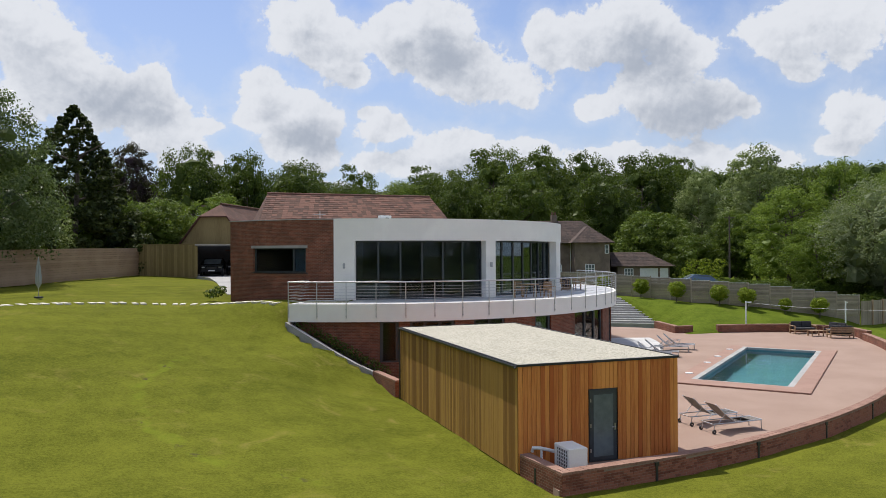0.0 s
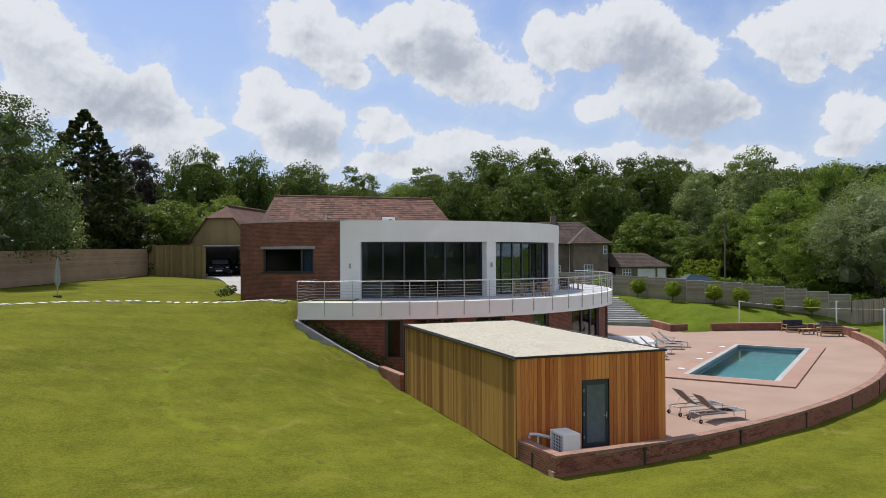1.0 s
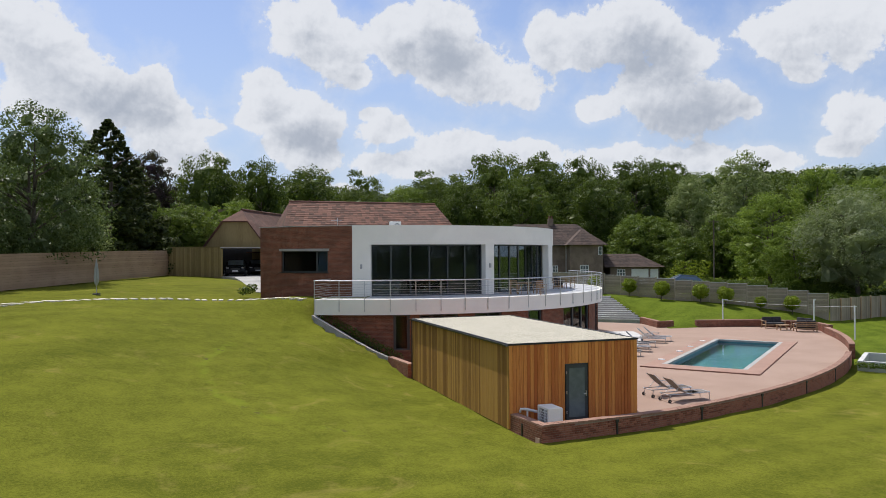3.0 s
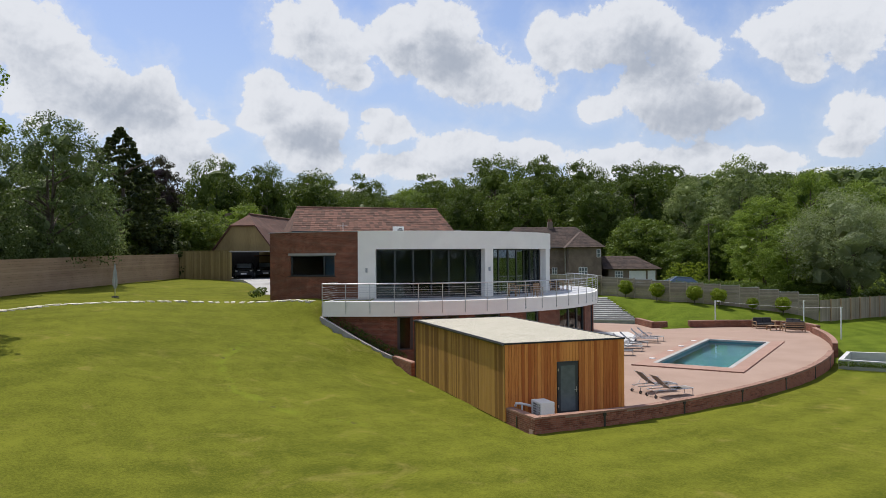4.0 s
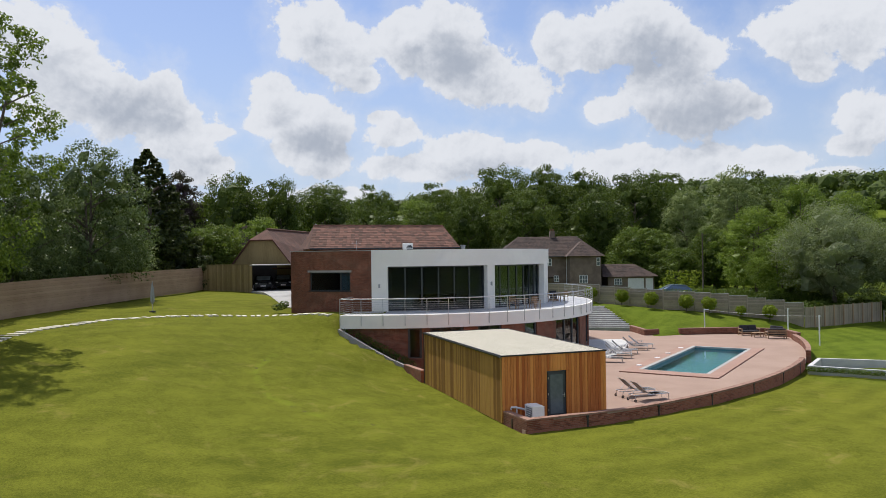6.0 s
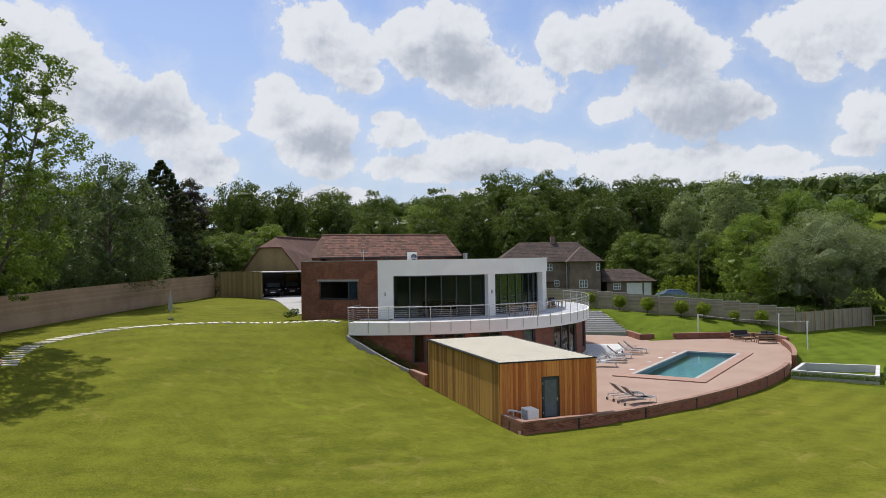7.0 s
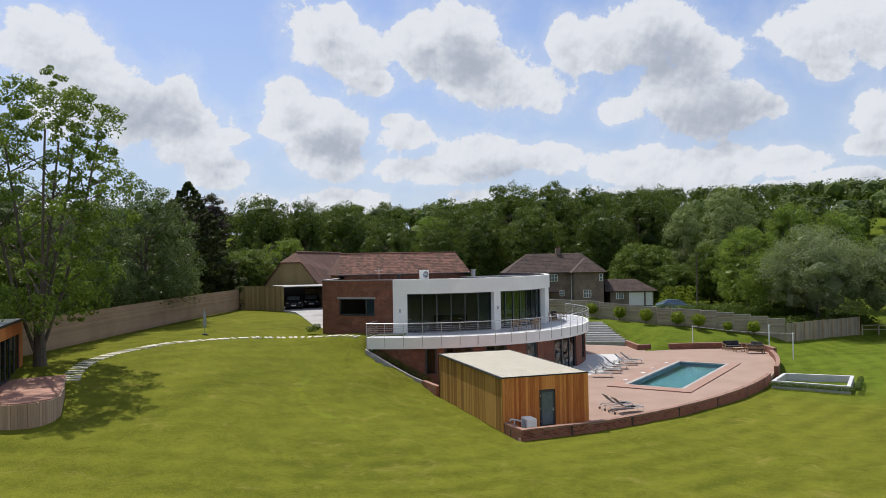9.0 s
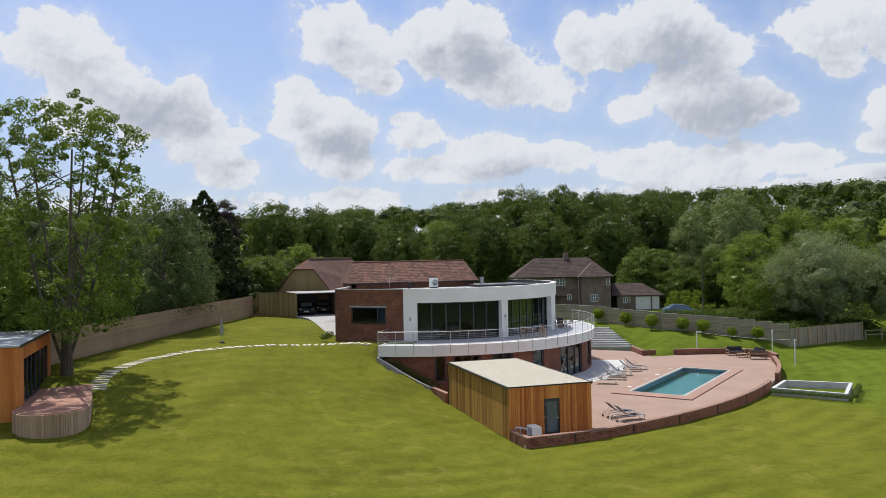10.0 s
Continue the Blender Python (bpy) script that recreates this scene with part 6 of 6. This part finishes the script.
def build_lounge_set():
    build_sofa(1.75, "garden_sofa", "teak garden sofa with black cushions by the brick wall").matrix_basis = pose(35.1, 24.75, 0, 0, 0, -14)
    build_sofa(1.6, "garden_sofa", "teak garden sofa with black cushions seen from behind").matrix_basis = pose(35.2, 21.5, 0, 0, 0, 154)
    build_sofa(1.5, "garden_sofa", "teak garden sofa with black cushions in the wall's curve").matrix_basis = pose(36.45, 23.1, 0, 0, 0, -82)
    table = thing("coffee_table", 34.6, 23.1, 0, -14)
    for k in range(6):
        part("slat", box(-0.5, -0.33 + 0.112 * k, 0.38, 0.5, -0.23 + 0.112 * k, 0.42, 0.004), "teak", table)
    for x in (-0.42, 0.42):
        for y in (-0.28, 0.28):
            part("leg", box(x - 0.035, y - 0.035, 0, x + 0.035, y + 0.035, 0.38), "teak", table)
    tagged(table, "low teak coffee table between the garden sofas", "table")


build_lounge_set()


def build_balcony_set():
    chair = thing("balcony_chair")
    for x in (-0.22, 0.22):
        for y in (-0.22, 0.22):
            part("leg", box(x - 0.02, y - 0.02, 0, x + 0.02, y + 0.02, 0.88 if y > 0 else 0.62), "teak", chair)
        part("armrest", box(x - 0.03, -0.26, 0.62, x + 0.03, 0.24, 0.65), "teak", chair)
    for k in range(5):
        part("seat_slat", box(-0.22, -0.22 + 0.09 * k, 0.42, 0.22, -0.15 + 0.09 * k, 0.45), "teak", chair)
    for z in (0.56, 0.68, 0.80):
        part("back_slat", box(-0.22, 0.20, z, 0.22, 0.23, z + 0.07), "teak", chair)
    tagged(chair, "slatted teak chair on the balcony", "chair", "chairs on the balcony")
    places = [(9.0, 19.0, 60), (10.9, 19.4, -60), (9.6, 20.4, 150), (10.6, 18.4, 10), (15.2, 25.3, 90), (16.6, 25.4, -80)]
    for k, (x, y, a) in enumerate(places):
        if k == 0:
            chair.matrix_basis = pose(x, y, FLOOR + 0.005, 0, 0, a)
        else:
            copy_thing(chair, pose(x, y, FLOOR + 0.005, 0, 0, a))
    for x, y, r in ((9.9, 19.4, 0.5), (15.9, 25.4, 0.38)):
        table = thing("balcony_table", x, y, FLOOR + 0.005)
        part("tabletop", rod([(0, 0, 0.70), (0, 0, 0.74)], r, 24), "teak", table)
        for k in range(4):
            a = math.pi / 2 * k + 0.6
            c, s = math.cos(a) * r * 0.7, math.sin(a) * r * 0.7
            part("leg", rod([(c, s, 0.70), (c * 1.2, s * 1.2, 0.0)], 0.025), "teak", table)
        tagged(table, "round teak table on the balcony", "table")
    for x, y, a in ((14.75, 26.2, 40), (16.1, 26.4, -20)):
        pad = thing("cushioned_chair", x, y, FLOOR + 0.005, a)
        part("seat_cushion", box(-0.3, -0.3, 0.2, 0.3, 0.3, 0.42, 0.05), "cushion", pad)
        part("back_cushion", turned(box(-0.3, -0.08, 0, 0.3, 0.08, 0.5, 0.05), pose(0, 0.3, 0.38, -15, 0, 0)), "cushion", pad)
        part("frame", box(-0.33, -0.33, 0.0, 0.33, 0.36, 0.2, 0.01), "teak", pad)
        tagged(pad, "low teak chair with black cushions on the balcony", "chair")
    crate = part("storage_box", box(14.0, 27.3, FLOOR + 0.005, 15.6, 28.0, FLOOR + 0.65, 0.02), "membrane")
    tagged(crate, "grey storage box against the house on the balcony", "storage box")


build_balcony_set()


def build_parasol():
    z = height(-15.9, 24.6)
    p = thing("parasol", -15.9, 24.6, z)
    part("base", rod([(0, 0, -0.02), (0, 0, 0.08)], 0.24, 16, None, 0.2), "black", p)
    part("pole", rod([(0, 0, 0.05), (0, 0, 2.15)], 0.022), "steel", p)
    bm = bmesh.new()
    rings = []
    for h, r in ((0.55, 0.05), (0.75, 0.15), (1.1, 0.16), (1.6, 0.11), (2.05, 0.03), (2.12, 0.015)):
        rings.append([bm.verts.new(((r * (1.0 if j % 2 else 0.6)) * math.cos(math.pi * j / 8), (r * (1.0 if j % 2 else 0.6)) * math.sin(math.pi * j / 8), h)) for j in range(16)])
    for a, b in zip(rings, rings[1:]):
        for j in range(16):
            bm.faces.new((a[j], a[(j + 1) % 16], b[(j + 1) % 16], b[j]))
    bm.faces.new(rings[-1])
    part("canopy", bm, "membrane", p, "folded grey canopy")
    tagged(p, "closed grey parasol standing on the lawn", "parasol")


build_parasol()


def build_net_posts():
    spots = ((33.3, 28.7, 2.22), (41.3, 26.6, 2.13), (37.2, 18.7, 2.15))
    tops = []
    for x, y, top in spots:
        z = height(x, y)
        post = thing("net_post", x, y, z)
        part("pole", box(-0.045, -0.045, -0.2, 0.045, 0.045, top - z, 0.01), "white_paint", post)
        part("arm", box(0.06, -0.02, top - z - 0.10, 0.55 if x < 34 else 0.2, 0.02, top - z - 0.04), "white_paint", post)
        tagged(post, "white post of a garden sports net", "post", "posts of the sports net")
        tops.append((x, y, top - 0.08))
    net = thing("sports_net")
    a, b = Vector(tops[0]), Vector(tops[2])
    part("top_line", rod([a.lerp(b, k / 8) - Vector((0, 0, 0.15 * math.sin(math.pi * k / 8))) for k in range(9)], 0.01, 6), "white_paint", net, "white tape along the net's top")
    tagged(net, "sagging line of a sports net between white posts", "net")


build_net_posts()


def build_sandpit():
    pit = thing("sunken_planter")
    w, n, e, s = [Vector(p) for p in ((24.7, 7.3), (28.15, 9.9), (32.0, 6.7), (27.9, 3.1))]
    corners = [w, n, e, s]
    mid = sum(corners, Vector((0, 0))) / 4
    for k in range(4):
        a, b = corners[k], corners[(k + 1) % 4]
        ai, bi = a.lerp(mid, 0.10), b.lerp(mid, 0.10)
        part("side", prism([tuple(a), tuple(b), tuple(bi), tuple(ai)], -0.9, 0.12), "pale", pit, "white rendered side")
    part("bed", prism([tuple(c.lerp(mid, 0.12)) for c in corners], -0.9, -0.45), "concrete", pit)
    ledge = [w.lerp(mid, 0.12).lerp(s.lerp(mid, 0.12), f) for f in (0.1, 0.9)]
    part("ledge", prism([tuple(ledge[0]), tuple(ledge[1]), tuple(ledge[1].lerp(mid, 0.3)), tuple(ledge[0].lerp(mid, 0.3))], -0.5, 0.0), "membrane", pit)
    tagged(pit, "sunken rectangular bed with white rendered sides beside the terrace", "planter")
    line = [w.lerp(s, f) + Vector((-0.25, -0.35)) for f in (k / 22 for k in range(23))] + [s.lerp(e, f) + Vector((0.35, -0.3)) for f in (k / 18 for k in range(19))]
    low_plants("box_hedge", [(p.x, p.y, -0.06) for p in line], 0.24, 0.05, "leaf_mid", "low clipped hedge round the sunken bed", "hedge", 90)


build_sandpit()


def build_roof_items():
    unit = thing("air_conditioner", 4.1, 29.6, TOP - 0.32, 12)
    part("casing", box(-0.42, -0.17, 0.08, 0.42, 0.17, 0.95, 0.02), "render", unit)
    part("fan_opening", rod([(0.08, -0.172, 0.52), (0.08, -0.18, 0.52)], 0.30, 20), "black", unit, "black fan opening")
    for k in range(5):
        part("grille_bar", box(-0.24, -0.19, 0.28 + 0.11 * k, 0.40, -0.182, 0.31 + 0.11 * k), "white_paint", unit)
    part("foot", box(-0.38, -0.15, 0.0, 0.38, 0.15, 0.08), "black", unit)
    tagged(unit, "white air-conditioning unit on the flat roof", "air conditioner")
    for x, y, h, r in ((1.6, 29.5, 0.5, 0.14), (10.4, 33.2, 0.75, 0.20)):
        vent = thing("roof_vent", x, y, TOP - 0.32)
        part("pipe", rod([(0, 0, 0), (0, 0, h)], r, 12), "membrane" if r > 0.15 else "black", vent)
        part("cap", rod([(0, 0, h), (0, 0, h + 0.08)], r * 1.25, 12), "membrane" if r > 0.15 else "black", vent)
        tagged(vent, "capped vent pipe on the flat roof", "vent", "vents on the flat roof")
    aerial = thing("tv_aerial", -0.2, 30.0, TOP - 0.32, 20)
    part("mast", rod([(0, 0, 0), (0, 0, 1.2)], 0.02), "steel", aerial)
    part("boom", rod([(-0.5, 0, 1.0), (0.4, 0, 1.0)], 0.012), "steel", aerial)
    for k in range(7):
        part("rod", rod([(-0.45 + 0.13 * k, -0.16, 1.0), (-0.45 + 0.13 * k, 0.16, 1.0)], 0.006, 6), "steel", aerial)
    tagged(aerial, "television aerial on the flat roof", "aerial")
    light = part("skylight_kerb", box(8.0, 27.5, TOP - 0.33, 14.0, 31.0, TOP - 0.10, 0.02), "black")
    tagged(light, "low dark rooflight kerb on the flat roof", "rooflight")


build_roof_items()


# ---- cars, neighbours and what stands behind ----
def build_car(name, paint, label, length=4.6):
    car = thing(name)
    # side outline, front towards -y
    side = [(-2.2, 0.35), (-2.25, 0.62), (-2.05, 0.82), (-1.15, 0.98), (-0.45, 1.45), (0.95, 1.52), (1.75, 1.12), (2.2, 1.02), (2.28, 0.6), (2.2, 0.35)]
    bm = bmesh.new()
    rings = []
    for x, pinch in ((-0.9, 0.0), (-0.82, 1.0), (0.82, 1.0), (0.9, 0.0)):
        ring = []
        for y, z in side:
            lean = 0.20 if z > 1.2 and abs(x) > 0.85 else 0.0
            ring.append(bm.verts.new((math.copysign(abs(x) - lean, x), y * (1.0 if pinch else 0.985), z - (0.0 if pinch else 0.02))))
        rings.append(ring)
    for a, b in zip(rings, rings[1:]):
        for k in range(len(side)):
            j = (k + 1) % len(side)
            bm.faces.new((a[k], a[j], b[j], b[k]))
    bm.faces.new(rings[0]), bm.faces.new(rings[-1][::-1])
    bmesh.ops.recalc_face_normals(bm, faces=bm.faces)
    bmesh.ops.bevel(bm, geom=[e for e in bm.edges if e.calc_face_angle(0) > 0.5], offset=0.05, segments=2, affect="EDGES")
    part("body", bm, paint, car)
    part("windscreen", turned(box(-0.68, -0.02, -0.36, 0.68, 0.02, 0.34, 0.01), pose(0, -0.83, 1.24, -57, 0, 0)), "frosted", car, "dark windscreen")
    part("rear_window", turned(box(-0.62, -0.02, -0.36, 0.62, 0.02, 0.36, 0.01), pose(0, 1.37, 1.35, 65, 0, 0)), "frosted", car)
    for x in (-0.86, 0.86):
        part("side_window", turned(box(-0.015, -0.65, 0.0, 0.015, 1.15, 0.40, 0.01), pose(x * 0.955, 0, 1.04, 0, -14 if x > 0 else 14, 0)), "frosted", car)
        part("headlight", box(x * 0.78 - 0.13, -2.24, 0.70, x * 0.78 + 0.13, -2.12, 0.80, 0.03), "steel", car, "clear headlight")
        for y in (-1.4, 1.4):
            wheel = part("wheel", rod([(x - 0.1, y, 0.33), (x + 0.1, y, 0.33)], 0.33, 18), "black", car, "black tyre")
            part("rim", rod([(x - 0.115, y, 0.33), (x + 0.115, y, 0.33)], 0.20, 12), "steel", wheel, "alloy rim")
    part("grille", box(-0.40, -2.27, 0.58, 0.40, -2.2, 0.76, 0.02), "black", car)
    part("number_plate", box(-0.26, -2.29, 0.42, 0.26, -2.24, 0.53), "white_paint", car, "plain white plate")
    return tagged(car, label, "car")


build_car("car", "car", "dark car parked nose outwards in the carport").matrix_basis = pose(-6.15, 48.4, 4.33, 0, 0, -6)
build_car("car", "car", "second dark car parked further inside the carport").matrix_basis = pose(-3.9, 50.4, 4.33, 0, 0, -6)
build_car("car", "blue_car", "blue-grey car parked behind the garden fence").matrix_basis = pose(45.0, 48.6, height(45.0, 48.6) + 0.03, 0, 0, 66) @ Matrix.Diagonal((1.1, 1.1, 1.15, 1))


def casement(parent, x, z, wide, high, cols, rows, y=-0.03):
    window = part("window", box(x, y - 0.02, z, x + wide, y + 0.02, z + high), "frosted", parent, "white framed casement window")
    for k in range(cols + 1):
        u = x + wide * k / cols
        part("frame", box(u - 0.045, y - 0.06, z, u + 0.045, y - 0.01, z + high), "white_paint", window)
    for k in range(rows + 1):
        v = z + high * k / rows
        part("frame", box(x, y - 0.055, v - 0.04, x + wide, y - 0.012, v + 0.04), "white_paint", window)
    return window


def build_neighbour():
    home = thing("neighbour_house", 35.70, 66.01, 2.60, -16.9)
    # local x to the right of the facade, y away
    eave, ridge = 5.4, 8.75
    part("wall", box(-8.0, 0.0, -1.0, 8.0, 8.0, eave), "old_brick", home, "brown brick wall")
    part("wing_wall", box(2.9, -2.4, -1.0, 7.9, 0.0, eave), "old_brick", home, "brown brick wall")
    part("roof", hip_roof(-9.0, 8.9, -0.6, 8.6, eave, ridge, 4.4, 3.6), "old_tiles", home, "hipped roof of weathered brown tiles")
    ym = 4.0
    part("roof_tiles", tile_rows((-9.0, -0.6, eave), (8.9, -0.6, eave), (5.3, ym, ridge), (-4.6, ym, ridge), 0.4), "old_tiles", home)
    wing = bmesh.new()
    pts = [(2.3, -3.0, eave), (8.5, -3.0, eave), (5.4, 0.4, ridge - 0.9), (5.4, 4.0, ridge - 0.9), (2.3, 2.0, eave), (8.5, 2.0, eave)]
    v = [wing.verts.new(p) for p in pts]
    for face in ((0, 1, 2), (0, 2, 3, 4), (1, 5, 3, 2), (0, 4, 5, 1)):
        wing.faces.new([v[k] for k in face])
    bmesh.ops.recalc_face_normals(wing, faces=wing.faces)
    part("wing_roof", wing, "old_tiles", home, "lichen-spotted red tile roof")
    part("wing_roof", tile_rows((2.3, -3.0, eave), (8.5, -3.0, eave), (5.45, 0.4, ridge - 0.9), (5.35, 0.4, ridge - 0.9), 0.4), "old_tiles", home)
    stack = part("chimney", box(0.75, 3.6, ridge - 0.6, 1.55, 4.4, ridge + 0.9, 0.02), "old_brick", home)
    for x in (0.95, 1.35):
        part("chimney_pot", rod([(x, 4.0, ridge + 0.9), (x, 4.0, ridge + 1.3)], 0.13, 10, None, 0.11), "tiles", stack)
    casement(home, -1.6, 3.9, 1.9, 1.15, 4, 2)
    casement(home, 0.7, 1.3, 0.75, 0.95, 2, 2)
    casement(home, 4.4, 1.1, 1.25, 1.25, 3, 2, -2.43)
    casement(home, 7.2, 3.9, 0.5, 1.2, 1, 2, -2.43)
    part("downpipe", rod([(2.75, -0.1, eave), (2.75, -0.1, -0.5)], 0.06), "white_paint", home)
    part("gutter", rod([(-9.0, -0.68, eave), (2.3, -0.68, eave)], 0.07, 6), "black", home)
    part("porch", box(-3.6, -1.6, 1.9, 0.3, 0.0, 2.1, 0.02), "old_tiles", home)
    tagged(home, "older brown brick neighbouring house with a hipped tile roof", "house")
    home.scale = (0.88, 0.88, 0.88)
    shed = thing("neighbour_garage", 46.00, 61.26, 2.51, -16.9)
    part("wall", box(-3.6, 0, -0.6, 3.9, 5.5, 2.1), "old_brick", shed)
    part("roof", hip_roof(-4.6, 4.6, -0.5, 6.0, 2.1, 4.1, 0.6, 3.2), "old_tiles", shed)
    part("roof_tiles", tile_rows((-4.6, -0.5, 2.1), (4.6, -0.5, 2.1), (1.4, 2.75, 4.1), (-4.0, 2.75, 4.1), 0.4), "old_tiles", shed)
    part("garage_door", box(-0.4, -0.06, -0.4, 2.2, -0.01, 1.85, 0.01), "white_paint", shed, "white garage door")
    part("garage_door", box(2.5, -0.06, -0.4, 3.7, -0.01, 1.85, 0.01), "white_paint", shed, "white garage door")
    casement(shed, -2.6, 0.8, 1.2, 1.0, 3, 2)
    tagged(shed, "low brick garage with a dark tile roof beside the neighbouring house", "garage")
    shed.scale = (0.88, 0.88, 0.88)
    far = thing("far_house", -3.5, 78.0, 4.2, -16)
    part("wall", box(-4, 0, 0, 5, 7, 5.0), "old_brick", far)
    part("roof", hip_roof(-4.5, 5.5, -0.5, 7.5, 5.0, 7.4, 1.5, 1.5), "old_tiles", far)
    part("chimney", box(-3.6, 3.0, 5.2, -2.4, 4.0, 8.3), "old_brick", far)
    tagged(far, "distant dark-roofed house among the trees", "house")


build_neighbour()


def build_pole():
    pole = thing("utility_pole", 47.8, 47.6, 1.2)
    part("mast", rod([(0, 0, -0.3), (0, 0, 8.9)], 0.11, 10, None, 0.08), "bark", pole)
    part("crossarm", box(-0.7, -0.05, 8.6, 0.7, 0.05, 8.7), "bark", pole)
    tagged(pole, "wooden utility pole in front of the trees", "utility pole")


build_pole()


def build_interior():
    sofa = thing("white_sofa", 1.3, 22.6, FLOOR, -25)
    part("seat", box(-1.1, -0.45, 0.05, 1.1, 0.45, 0.42, 0.08), "white_paint", sofa)
    part("backrest", box(-1.1, 0.30, 0.40, 1.1, 0.50, 0.80, 0.08), "white_paint", sofa)
    for x in (-1.1, 0.95):
        part("armrest", box(x, -0.45, 0.40, x + 0.15, 0.35, 0.60, 0.05), "white_paint", sofa)
    tagged(sofa, "low white sofa behind the living room glazing", "sofa")
    for x, w in ((2.8, 1.5), (5.4, 2.2), (9.5, 1.6), (12.4, 1.4)):
        art = part("picture", box(x, 29.42, 5.1, x + w, 29.47, 6.2, 0.01), "picture")
        tagged(art, "dark framed picture on the living room wall", "picture", "pictures on the living room wall")
    unit = thing("sideboard", 6.5, 29.1, FLOOR)
    part("body", box(-1.6, -0.25, 0.1, 1.6, 0.2, 0.75, 0.01), "black", unit)
    for k in range(3):
        part("door", box(-1.56 + 1.05 * k, -0.27, 0.13, -0.54 + 1.05 * k, -0.25, 0.72), "anthracite", unit)
    part("foot", box(-1.5, -0.2, 0.0, 1.5, 0.15, 0.1), "black", unit)
    tagged(unit, "long dark sideboard in the living room", "sideboard")
    table = thing("dining_table", 11.2, 26.4, FLOOR, 35)
    part("tabletop", box(-1.2, -0.5, 0.71, 1.2, 0.5, 0.76, 0.01), "teak", table)
    for x in (-1.05, 1.05):
        for y in (-0.4, 0.4):
            part("leg", box(x - 0.04, y - 0.04, 0, x + 0.04, y + 0.04, 0.71), "teak", table)
    tagged(table, "long wooden dining table in the living room", "table")
    for name, a in (("wall_lamp", -113.5), ("wall_lamp", -74.9)):
        x, y = polar(DRUM + 0.09, a)
        lamp_ob = part(name, turned(box(-0.06, -0.05, 0, 0.06, 0.05, 0.28, 0.01), pose(x, y, 5.35, 0, 0, a + 90)), "membrane")
        tagged(lamp_ob, "small grey wall lamp on the white pier", "wall lamp", "wall lamps on the piers")


build_interior()


def build_rail_fence():
    fence = thing("fence_rail")
    for k in range(7):
        x, y = 58.7 + 2.4 * k, 31.1 - 0.1 * k
        z = height(x, y)
        part("post", box(x - 0.06, y - 0.06, z - 0.3, x + 0.06, y + 0.06, z + 1.2), "grey_fence", fence)
        if k < 6:
            for h in (0.55, 1.05):
                part("rail", box(x, y - 0.09, z + h, x + 2.4, y - 0.06, z + h + 0.1), "grey_fence", fence)
    tagged(fence, "low post-and-rail fence beyond the lawn", "fence", kind="structure")


build_rail_fence()
lay_bricks()
